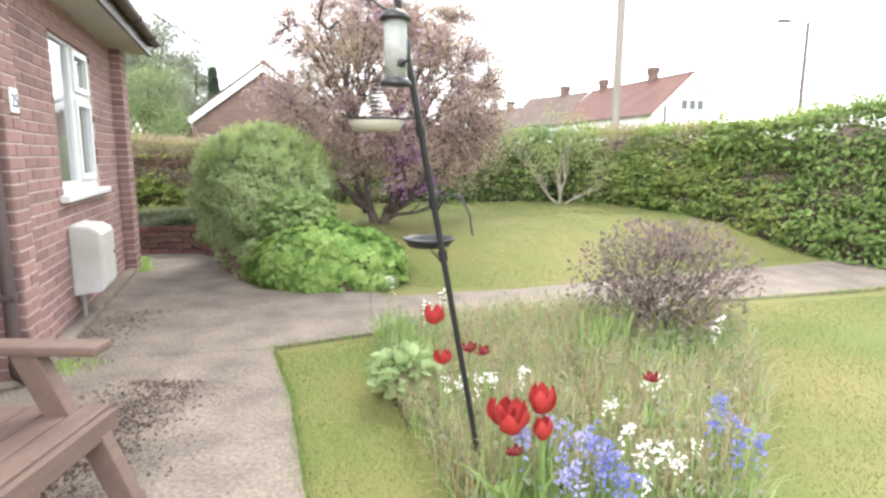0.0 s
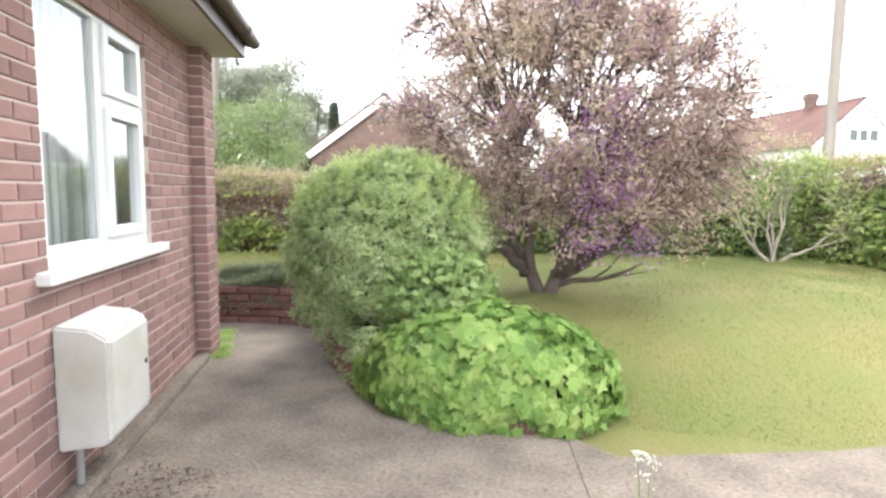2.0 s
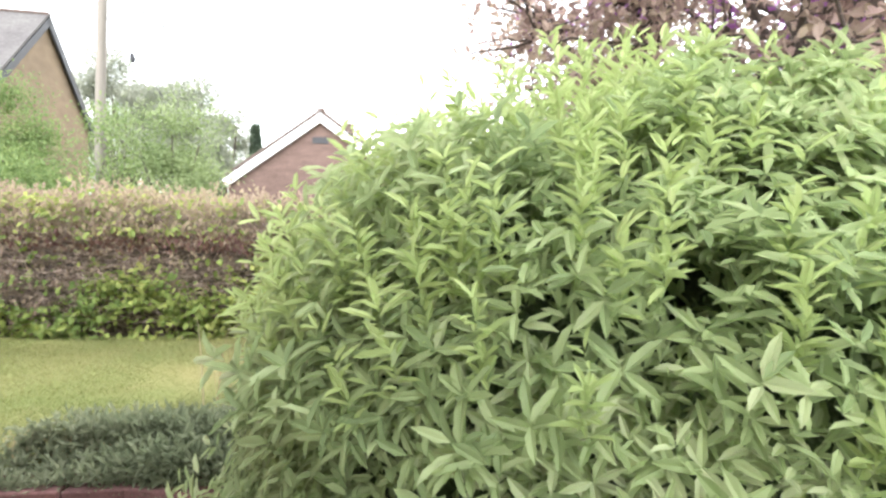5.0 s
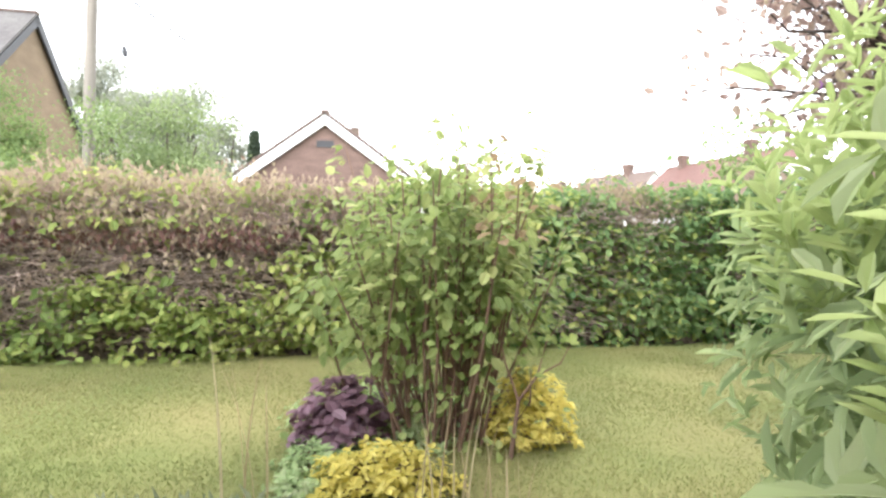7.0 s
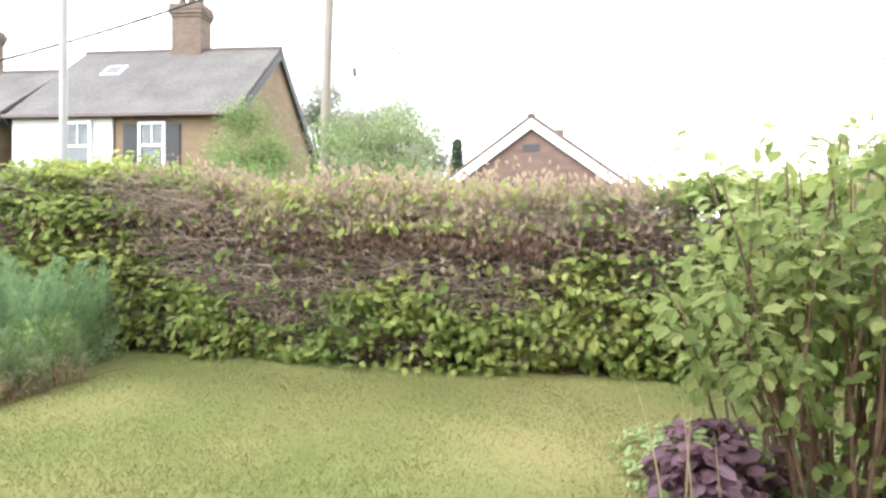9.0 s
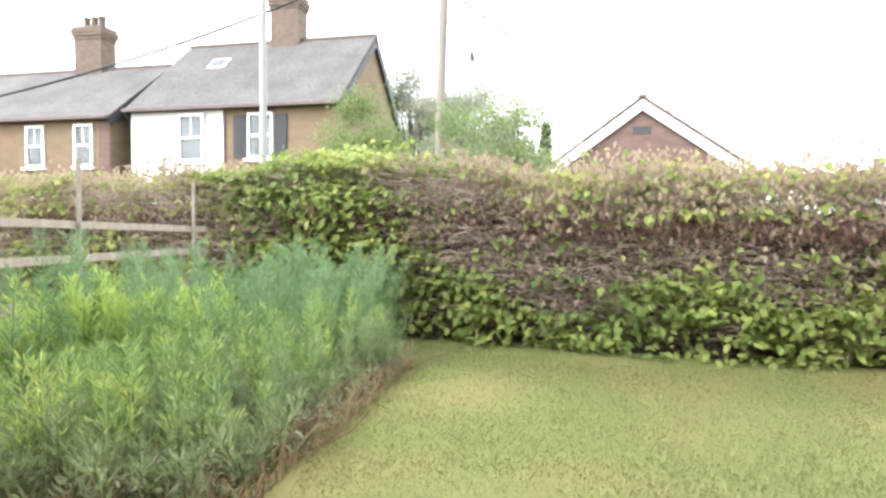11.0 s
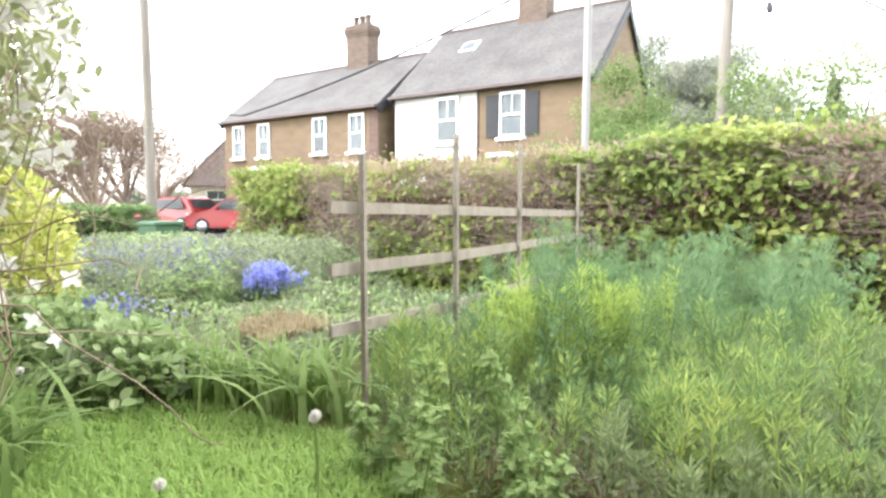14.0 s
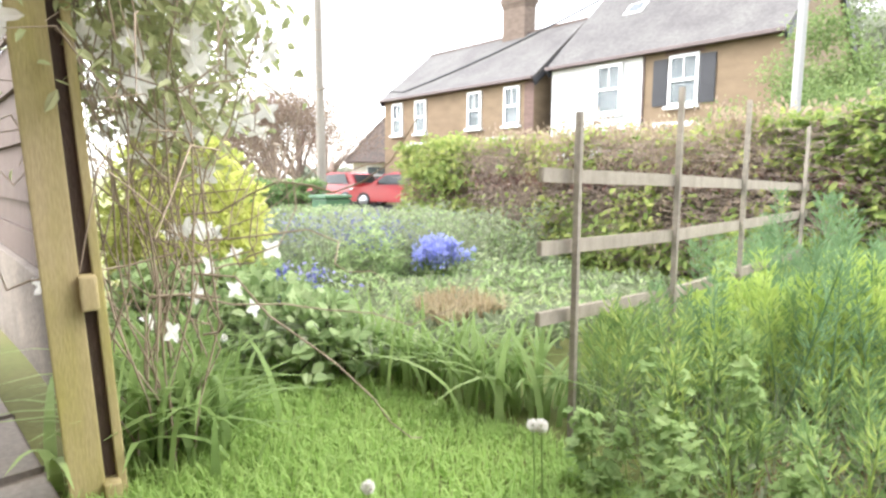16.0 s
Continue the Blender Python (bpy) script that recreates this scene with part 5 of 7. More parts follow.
low_plant("low_groundcover", "patch of small green leaves at the shrub foot", (-3.42, 8.95, 0.38), (0.45, 0.5, 0.10), 520, 5, 0.035, 0.03, G_MINT)
low_plant("low_groundcover", "fringe of small green leaves along the planted patch", (-3.58, 8.42, 0.38), (0.14, 0.34, 0.08), 240, 5, 0.032, 0.026, G_MINT)


# ---------------------------------------------------------------- first garden: feeder, bench, flower bed
def on_pole(z):
    return np.array([0.08 - 0.17 * z, 2.20 - 0.25 * z, z])


feeder = thing("feeding_station", "leaning black steel bird feeding pole with hanging dishes in the bed", "bird feeder", pose(0, 0, 0))
put("pole", tubes([([on_pole(z) for z in (-0.1, 0.5, 1.0, 1.5, 2.0, 2.2)], [0.0115] * 6)], 10), STEEL, feeder)
for z in (0.93, 1.12, 1.36, 1.62):
    p = on_pole(z)
    put("collar", tubes([([p, on_pole(z + 0.03)], [0.017, 0.017])], 10), STEEL, feeder)


def dish(cx, cy, z, r, depth, mat, label, rim=STEEL):
    d_ = part("dish", lathe([(r * 0.82, 0), (r * 0.97, depth * 0.7), (r, depth), (r * 0.96, depth), (r * 0.9, depth * 0.7), (r * 0.78, 0.006), (0.003, 0.005)], 36), mat, feeder, label, pose(cx, cy, z))
    ring = [(r * 1.02 * math.cos(a), r * 1.02 * math.sin(a), depth) for a in np.linspace(0, math.tau, 37)]
    put("rim", tubes([(ring, [0.0035] * 37)], 6), rim, d_)


dish(-0.135, 2.09, 0.962, 0.094, 0.028, STEEL, "black mesh dish")
put("dish_brace", tubes([([on_pole(0.90), (-0.135, 2.09, 0.958)], [0.003, 0.003]), ([on_pole(0.97), (-0.10, 2.0, 0.985)], [0.004, 0.004])], 6), STEEL, feeder)
dish(-0.295, 1.83, 1.375, 0.09, 0.035, CREAM, "cream plastic tray")
put("tray_arm", tubes([([on_pole(1.38), (-0.17, 1.838, 1.418), (-0.215, 1.834, 1.412)], [0.004] * 3)], 6), STEEL, feeder)
coil = [(-0.295 + (0.012 + 0.016 * math.sin(math.pi * k / 90)) * math.cos(k * 0.62), 1.835 + (0.012 + 0.016 * math.sin(math.pi * k / 90)) * math.sin(k * 0.62), 1.412 + k * 0.0013) for k in range(91)]
put("suet_coil", tubes([(coil, [0.0016] * 91)], 5), STEEL, feeder)
put("crook", tubes([([on_pole(1.10), (-0.07, 1.91, 1.165), (-0.02, 1.90, 1.16), (0.01, 1.89, 1.10), (0.02, 1.89, 1.03)], [0.004] * 5)], 6), STEEL, feeder)
put("crook", tubes([([on_pole(2.18), (-0.29, 1.60, 2.24), (-0.24, 1.54, 2.18), (-0.205, 1.53, 2.06)], [0.005] * 4)], 6), STEEL, feeder)
put("crook", tubes([([on_pole(1.70), (-0.36, 1.78, 1.80), (-0.44, 1.79, 1.78), (-0.46, 1.79, 1.70), (-0.43, 1.79, 1.675), (-0.40, 1.79, 1.70)], [0.004] * 6)], 6), STEEL, feeder)
tube_f = thing("seed_feeder", "clear plastic tube seed feeder with a dark cap", "bird feeder", pose(-0.205, 1.53, 1.478))
part("base", lathe([(0.040, 0), (0.042, 0.006), (0.036, 0.016), (0.032, 0.018)], 24), STEEL, tube_f)
part("tube", lathe([(0.031, 0.018), (0.031, 0.165), (0.029, 0.165), (0.029, 0.02)], 28), PLASTIC, tube_f, "clear plastic tube")
part("seed", lathe([(0.027, 0.02), (0.027, 0.10), (0.002, 0.11)], 20), SEED, tube_f, "pale seed")
part("cap", lathe([(0.040, 0.165), (0.041, 0.172), (0.030, 0.186), (0.006, 0.196)], 24), STEEL, tube_f)
put("hanger", tubes([([(0, 0, 0.19), (0, 0, 0.4), (0, 0, 0.60)], [0.0018] * 3)], 5), STEEL, tube_f)
for a in (-60, 120):
    pt = part("port", lathe([(0.010, 0), (0.011, 0.008), (0.004, 0.009)], 14), STEEL, tube_f, matrix=pose(0.031 * math.cos(radians(a)), 0.031 * math.sin(radians(a)), 0.055) @ pose(0, 0, 0, 0, 90, a) )
    put("perch", tubes([([(0, 0, 0.0), (0, 0, 0.05)], [0.003, 0.003])], 6), STEEL, pt)

bench = thing("garden_bench", "brown stained wooden slatted garden bench with a flat armrest", "bench", pose(-1.335, 2.0, 0))
for k in range(5):
    part("seat_slat", boxm(-0.095 - k * 0.102, -0.003 - k * 0.102, -1.45, 0.0, 0.335 - 0.004 * k, 0.365 - 0.004 * k, bevel=0.006), BENCHWOOD, bench)
part("front_rail", boxm(-0.004, 0.026, -1.45, -0.01, 0.27, 0.352, bevel=0.006), BENCHWOOD, bench)
for y in (-0.06, -1.38):
    part("armrest", boxm(-0.57, 0.025, y - 0.05, y + 0.06, 0.585, 0.622, bevel=0.012), BENCHWOOD, bench)
    part("arm_support", boxm(-0.055, 0.035, -0.03, 0.03, 0.0, 0.30, pose(-0.12, y - 0.01, 0.33, 0, -24, 0), bevel=0.006), BENCHWOOD, bench)
    part("leg", boxm(-0.05, 0.04, -0.03, 0.03, 0.0, 0.36, pose(0.10, y - 0.03, 0.0, 0, -22, 0), bevel=0.006), BENCHWOOD, bench)
    part("leg", boxm(-0.05, 0.04, -0.03, 0.03, 0.0, 0.95, pose(-0.45, y - 0.03, 0.0, 0, -12, 0), bevel=0.006), BENCHWOOD, bench)
for k in range(3):
    part("back_slat", boxm(-0.03, 0.0, -1.45, 0.0, 0.0, 0.09, pose(-0.55 - 0.03 * k, 0, 0.52 + k * 0.13, 0, -12, 0), bevel=0.006), BENCHWOOD, bench)

# flower bed
BED = [(-0.60, 3.98), (-0.46, 3.3), (-0.30, 2.75), (-0.06, 1.98), (0.05, 1.2), (0.9, 1.25), (1.15, 2.0), (1.55, 2.65), (1.88, 3.3), (2.15, 4.1), (2.0, 4.85), (1.05, 4.70), (0.2, 4.34), (-0.4, 4.08)]
bed = tagged(part("flower_bed", prism(BED, -0.10, -0.034), SOIL), "dark soil of the flower bed under the plants", "flower bed", kind="structure")


def inside(poly, x, y):
    c = np.zeros(len(x), bool)
    for (x0, y0), (x1, y1) in zip(poly, poly[1:] + poly[:1]):
        c ^= ((y0 > y) != (y1 > y)) & (x < (x1 - x0) * (y - y0) / (y1 - y0 + 1e-12) + x0)
    return c


def fill(poly, n, z=None):
    xs, ys = [p[0] for p in poly], [p[1] for p in poly]
    x, y = rng.uniform(min(xs), max(xs), n * 2), rng.uniform(min(ys), max(ys), n * 2)
    k = inside(poly, x, y)
    x, y = x[k][:n], y[k][:n]
    return np.stack([x, y, surface_z(x, y) if z is None else np.full(len(x), z)], -1)


def stuff(name, label, category, me, mat):
    return tagged(put(name, me, mat), label, category, kind="stuff")


def without(p, *avoid):
    for poly in avoid:
        p = p[~inside(poly, p[:, 0], p[:, 1])]
    return p


g = fill(BED, 7000, -0.02)
stuff("bed_grass", "long thin green grass and leaves in the flower bed", "grass", blades(g, rng.uniform(0.10, 0.30, len(g)), 0.006, 0.7, 3), G_STRAP)
g = fill(BED, 15000, -0.02)
g = g[(fbm(g, 2.0) > -0.35) & (g[:, 1] > 1.9)]
stuff("bed_straw", "dry straw-coloured grass in the flower bed", "grass", blades(g, rng.uniform(0.12, 0.30, len(g)), 0.005, 1.0, 3), G_STRAW)
g = fill(BED, 4200, -0.02)
g[:, 2] += rng.uniform(0.05, 0.22, len(g))
stuff("bed_foliage", "small pale green leaves among the bed grasses", "plants", leaves(g, scatter(len(g)), scatter(len(g)) + np.array([0, 0, 1.2]), rng.uniform(0.02, 0.05, len(g)), 0.025, OVAL), G_SAGE)


def straps(name, label, category, c, n, h, w, lean, mat, r=0.06):
    """A clump of strap-shaped leaves."""
    z = float(surface_z(c[0], c[1]))
    ob = thing(name, label, category, pose(c[0], c[1], z))
    b = np.stack([rng.normal(size=n) * r, rng.normal(size=n) * r, np.zeros(n)], -1)
    put("foliage", blades(b, h * rng.uniform(0.7, 1.15, n), w * rng.uniform(0.7, 1.2, n), lean, 6), mat, ob)
    return ob


for c, h in (((0.86, 3.45), 0.36), ((1.02, 3.6), 0.40), ((-0.42, 3.75), 0.32), ((-0.30, 3.45), 0.30), ((0.30, 1.95), 0.30), ((0.55, 1.75), 0.28)):
    straps("strap_leaf_clump", "clump of upright green strap leaves in the flower bed", "plant", c, 46, h, 0.016, 0.45, G_STRAP)
mound("broad_leaf_plant", "low plant with rounded grey-green leaves at the bed edge", "plant", (-0.30, 2.98, 0.10), (0.20, 0.20, 0.13), 260, G_MINT, 0.07, OVAL, 1.1, shell=0.2, base=0.0)


def tulip(x, y, h, open_=0.0, size=1.0, lean=(0, 0)):
    ob = thing("tulip", "red tulip on a green stem in the flower bed" if not open_ else "fading open red tulip in the flower bed", "flower", pose(x, y, 0.0), group="red tulips")
    top = np.array([lean[0], lean[1], h - 0.06 * size])
    put("stem", tubes([([(0, 0, 0), top * np.array([0.35, 0.35, 0.5]), top], [0.004, 0.0035, 0.003])], 6), G_STRAP, ob)
    for k in range(6):
        a = k * math.tau / 6 + 0.3
        bm = bmesh.new()
        rows = []
        for i in range(6):
            t = i / 5
            rad = (0.008 + 0.026 * math.sin(math.pi * min(t * 0.62 + 0.1, 1)) + open_ * 0.03 * t) * size * (0.92 if k % 2 else 1)
            w = 0.024 * size * math.sin(math.pi * (0.14 + 0.84 * t)) + 0.0005
            rows.append([bm.verts.new(((rad - abs(s) * 0.005) * math.cos(a) - s * w * math.sin(a), (rad - abs(s) * 0.005) * math.sin(a) + s * w * math.cos(a), t * 0.080 * size * (1 - 0.3 * open_))) for s in (-1, 0, 1)])
        for r0, r1 in zip(rows, rows[1:]):
            for j in range(2):
                f = bm.faces.new((r0[j], r0[j + 1], r1[j + 1], r1[j]))
                f.smooth = True
        part("petal", bm, G_FADED if open_ > 0.8 else G_RED, ob, matrix=pose(*top) @ pose(0, 0, 0, rng.uniform(-6, 6) * (1 + 3 * open_), rng.uniform(-6, 6) * (1 + 3 * open_), 0))
    lv = blades(np.array([[0.01, 0, 0], [-0.01, 0.01, 0], [0, -0.01, 0]]), h * 0.65, 0.032, 0.6, 6)
    put("leaf", lv, G_STRAP, ob)


for x, y, h, o, s in ((0.155, 1.78, 0.46, 0.35, 1.45), (0.125, 1.83, 0.45, 0.2, 1.2), (0.27, 1.87, 0.48, 0.15, 1.3), (0.265, 1.79, 0.40, 0, 0.95), (-0.13, 3.0, 0.47, 0.25, 1.35), (-0.08, 2.5, 0.40, 0.4, 0.95), (0.05, 2.75, 0.36, 1.0, 0.8), (0.12, 2.72, 0.35, 1.0, 0.7), (0.84, 2.36, 0.36, 1.0, 0.7), (0.16, 1.70, 0.36, 1.0, 0.5)):
    tulip(x, y, h, o, s)


def spike(name, label, x, y, h, mat, n=60, spread=0.05, size=0.016, z=None, group=""):
    """A small clump of flower stems, each with its head of florets."""
    g0 = float(surface_z(x, y)) if z is None else z
    ob = thing(name, label, "flower", pose(x, y, g0), group=group)
    k = max(2, n // 16)
    m = n // k
    for _ in range(k):
        sx, sy, hs = rng.normal() * spread, rng.normal() * spread, h * rng.uniform(0.82, 1.06)
        put("stem", tubes([([(sx * 0.3, sy * 0.3, 0), (sx * 0.7, sy * 0.7, hs * 0.6), (sx, sy, hs)], [0.003, 0.0025, 0.002])], 4), G_STRAP, ob)
        p = np.array([sx, sy, hs]) + np.stack([rng.normal(size=m) * 0.011, rng.normal(size=m) * 0.011, -rng.exponential(0.035, m)], -1)
        put("flower_head", leaves(p, scatter(m), scatter(m), rng.uniform(0.7, 1.3, m) * size, size * 0.8, OVAL), mat, ob)


for x, y, h in ((0.40, 1.78, 0.36), (0.47, 1.74, 0.33), (0.35, 1.72, 0.30), (0.46, 1.83, 0.36), (0.52, 1.64, 0.30), (0.99, 2.02, 0.37), (1.02, 1.90, 0.32), (0.20, 1.85, 0.36), (0.30, 2.0, 0.34)):
    spike("bluebell_clump", "clump of lilac-blue bluebells in the flower bed", x, y, h, G_LILAC if x < 0.46 else G_BLUE, 110, 0.035, 0.02, 0.0, "bluebells in the flower bed")
for x, y, h in ((0.58, 1.86, 0.36), (0.64, 1.80, 0.33), (0.76, 1.78, 0.33), (0.60, 1.69, 0.31), (0.72, 1.92, 0.33), (0.62, 2.2, 0.30), (0.9, 2.5, 0.3), (0.05, 2.4, 0.33), (0.15, 2.5, 0.3), (-0.05, 2.55, 0.28), (0.3, 2.6, 0.3), (-0.2, 3.5, 0.4), (-0.1, 3.7, 0.42), (-0.52, 4.5, 0.34), (1.35, 3.6, 0.4), (1.6, 3.3, 0.35), (1.2, 3.8, 0.35)):
    spike("white_flower", "small cluster of white flowers in the flower bed", x, y, h, G_WHITE, 34, 0.02, 0.02, 0.0, "white flowers in the flower bed")

# litter along the house foot
n = 5200
x, y = rng.normal(-1.68, 0.17, n), rng.uniform(1.4, 3.1, n)
k = rng.random(n) < 0.2
x[k], y[k] = rng.normal(-2.35, 0.10, k.sum()) - 0.34 * (rng.uniform(3.4, 4.6, k.sum()) - 3.3), rng.uniform(3.3, 4.6, k.sum())
p = np.stack([x, y, np.full(n, 0.006)], -1)
stuff("leaf_litter", "dark dead leaves and crumbs of earth on the concrete", "leaf litter", leaves(p, scatter(n) * np.array([1, 1, 0.25]), scatter(n) * 0.4 + np.array([0, 0, 1.0]), rng.uniform(0.006, 0.026, n), 0.012, OVAL), DEBRIS)
g = fill(PATH_EDGE, 5200, 0.002)
g = g[(g[:, 0] > -3.3) & (g[:, 1] > 0.5) & (g[:, 1] < 6.6)]
for nm, lb, mt, sel in (("path_pebbles", "pale small stones showing in the worn concrete", PAVING, slice(0, None, 2)), ("path_grit", "dark grit lying on the worn concrete", DEBRIS, slice(1, None, 2))):
    q = g[sel]
    stuff(nm, lb, "pebbles", leaves(q, scatter(len(q)) * np.array([1, 1, 0.1]), np.tile([0.0, 0.0, 1.0], (len(q), 1)), rng.uniform(0.006, 0.020, len(q)), rng.uniform(0.006, 0.016, len(q)), OVAL), mt)
for c, r, nn in (((-2.42, 3.30), 0.10, 260), ((-3.50, 6.30), 0.04, 200), ((-3.62, 6.50), 0.05, 260), ((-3.76, 6.74), 0.05, 260), ((-3.88, 6.95), 0.05, 200)):
    g = np.stack([rng.normal(c[0], r, nn), rng.normal(c[1], r, nn), np.full(nn, 0.0)], -1)
    stuff("grass_tuft", "tuft of grass growing from a crack in the concrete", "grass", blades(g, rng.uniform(0.02, 0.06, nn), 0.006, 0.8, 2), G_LONG)

# ---------------------------------------------------------------- strip of plants on the low wall
STRIP = [(-2.95, 7.40), (-3.3, 7.58), (-3.75, 7.60), (-4.25, 7.50), (-4.4, 7.60), (-4.1, 7.70), (-3.6, 7.78), (-3.1, 7.68)]
g = fill([(x, y - 0.15 if i < 5 else y) for i, (x, y) in enumerate(STRIP)], 13000)
g[:, 2] = np.maximum(g[:, 2], 0.20) + rng.uniform(0.0, 0.26, len(g)) * (1 + 0.5 * fbm(g, 4)) * (1 - 0.25 * ss(3.9, 4.4, -g[:, 0]))
g[:, 2] = np.minimum(g[:, 2], rng.uniform(0.44, 0.56, len(g)))
stuff("edging_plants", "low grey-green bushy plants along the top of the low wall", "plants", leaves(g, scatter(len(g)) + np.array([0, 0, 0.5]), scatter(len(g)), rng.uniform(0.03, 0.07, len(g)), 0.018), G_SAGE)
tagged(trailing("trailing_plants", None, (0, 0, 0), CURB[7:12], (-3.6, 8.6), G_SAGE, 4200, 0.42, 0.26, (0.03, 0.06), 0.018), "grey-green plants trailing over the face of the low wall", "plants", kind="stuff")
g = fill(STRIP, 900)
stuff("edging_stems", "dry stems among the plants on the low wall", "plants", blades(g, rng.uniform(0.06, 0.15, len(g)), 0.005, 0.6, 2), G_STRAW)
for x, y, h in ((-3.18, 7.9, 0.46), (-3.62, 7.9, 0.55), (-3.05, 7.8, 0.36), (-2.95, 7.95, 0.34)):
    straps("grass_stalk", "few thin grass stalks rising from the edging plants", "plant", (x, y), 5, h, 0.006, 0.3, G_STRAW, 0.04)

# ---------------------------------------------------------------- herb bed and trellis
HERB = [(-6.35, 7.25), (-6.55, 7.95), (-6.85, 9.0), (-7.05, 9.55), (-8.9, 9.25), (-8.35, 8.1), (-7.95, 6.95), (-7.4, 6.75), (-6.9, 6.85)]
def plumes(name, label, poly, count, hmin, hmax, mat, per=110, rad=0.07, w=0.006, tilt=0.16):
    """Feathery stems, each a soft upright plume of thread-like leaves."""
    c = fill(poly, count)
    h = rng.uniform(hmin, hmax, len(c)) * (1 + 0.3 * fbm(c, 1.7) + 0.25 * fbm(c, 4.3))
    lean = np.stack([rng.normal(size=len(c)) * tilt, rng.normal(size=len(c)) * tilt, np.ones(len(c))], -1)
    stuff(name + "_stems", label, "herbs", tubes([([c[j], c[j] + lean[j] * h[j] * 0.5, c[j] + lean[j] * h[j]], [0.004, 0.003, 0.0015]) for j in range(len(c))], 4), mat)
    i_ = rng.integers(0, len(c), len(c) * per)
    k = 0.12 + 0.88 * rng.random(len(i_)) ** 0.75
    r = rad * np.sqrt(np.clip(1.02 - k, 0.02, 1)) * rng.uniform(0.1, 1.0, len(i_))
    a = rng.uniform(0, math.tau, len(i_))
    o = np.stack([np.cos(a), np.sin(a), np.zeros(len(a))], -1)
    p = c[i_] + lean[i_] * (k * h[i_])[:, None] + o * r[:, None]
    stuff(name, label, "herbs", leaves(p, o * 0.75 + scatter(len(p)) * 0.25 + np.array([0, 0, 0.9]), scatter(len(p)) * 0.5 + o, rng.uniform(0.022, 0.05, len(p)), w), mat)


BACKHERB = [(-6.75, 8.3), (-7.0, 9.5), (-8.9, 9.25), (-8.35, 8.1), (-8.0, 7.3), (-7.5, 7.2)]
plumes("feathery_herbs", "soft feathery fennel-like herbs", HERB, 300, 0.22, 0.42, G_FEATHER, 150, 0.075)
G_BLUEPLUME = foliage("blue_green_plumes", (0.14, 0.26, 0.11), (0.20, 0.34, 0.15), (0.27, 0.42, 0.19))
plumes("tall_feathery_herbs", "taller blue-green feathery herbs", BACKHERB, 150, 0.40, 0.62, G_BLUEPLUME, 160, 0.06)
LIMEHERB = [(-7.3, 7.6), (-7.45, 8.5), (-7.9, 8.7), (-8.1, 7.8), (-7.75, 7.2)]
plumes("bright_feathery_herbs", "bright lime-green feathery young herbs", LIMEHERB, 110, 0.30, 0.46, G_LIMEPLUME, 150, 0.07)
CORNER = [(-6.9, 8.7), (-7.05, 9.35), (-7.75, 9.3), (-7.55, 8.5)]
plumes("corner_feathery_herbs", "tall grey-green feathery herbs at the lawn corner", CORNER, 45, 0.50, 0.72, G_BLUEPLUME, 170, 0.065)
g = fill(HERB, 3500)
stuff("herb_grass", "thin grass among the herbs", "grass", blades(g, rng.uniform(0.1, 0.3, len(g)), 0.004, 0.6, 2), G_SAGE)
g = fill(HERB, 9000)
g[:, 2] += rng.uniform(0, 0.12, len(g))
stuff("herb_undergrowth", "tangle of small green leaves under the herbs", "plants", leaves(g, scatter(len(g)), scatter(len(g)) + np.array([0, 0, 0.8]), rng.uniform(0.02, 0.05, len(g)), 0.016, OVAL), G_MINT)
FRONT = [(-6.24, 7.2), (-6.38, 7.9), (-6.68, 9.0), (-7.1, 8.9), (-7.3, 7.6), (-7.35, 6.9), (-6.9, 6.8)]
g = fill(FRONT, 4200)
stuff("herb_edge_straw", "brown dry stems at the edge of the herb bed", "grass", blades(g, rng.uniform(0.06, 0.22, len(g)), 0.004, 1.1, 3), G_BRONZE)
g = fill(FRONT, 4200)
g[:, 2] += rng.uniform(0, 0.16, len(g))
stuff("herb_edge_leaves", "small grey-green leaves at the edge of the herb bed", "plants", leaves(g, scatter(len(g)), scatter(len(g)) + np.array([0, 0, 1]), rng.uniform(0.02, 0.05, len(g)), 0.018, OVAL), G_SAGE)
for x, y, h in ((-7.30, 6.62, 0.34), (-7.45, 6.84, 0.42), (-7.18, 6.92, 0.30), (-7.52, 6.68, 0.30), (-7.62, 7.25, 0.50), (-7.05, 6.75, 0.24), (-7.40, 7.05, 0.36)):
    ob = thing("raspberry_plant", "leafy young raspberry cane at the foot of the trellis", "plant", pose(x, y, 0.40), group="raspberry canes")
    q, t = [], []
    for j in range(3):
        ex, ey, hh_ = rng.normal() * 0.07, rng.normal() * 0.07, h * rng.uniform(0.75, 1.1)
        put("stem", tubes([([(ex * 0.2, ey * 0.2, 0), (ex * 0.6, ey * 0.6, hh_ * 0.5), (ex, ey, hh_)], [0.004, 0.003, 0.002])], 5), G_STRAP, ob)
        for k in np.linspace(0.3, 1.0, 7):
            for _ in range(2):
                o = unit(np.array([rng.normal(), rng.normal(), 0.0]))
                q.append(np.array([ex * k, ey * k, hh_ * k]) + o * 0.05 * (1.3 - k))
                t.append(unit(o * 0.5 + np.array([0, 0, 1.0])))
    whorls(ob, "foliage", np.array(q), np.array(t), 5, 0.033, 0.026, G_RASP, 0.05, LOBED)

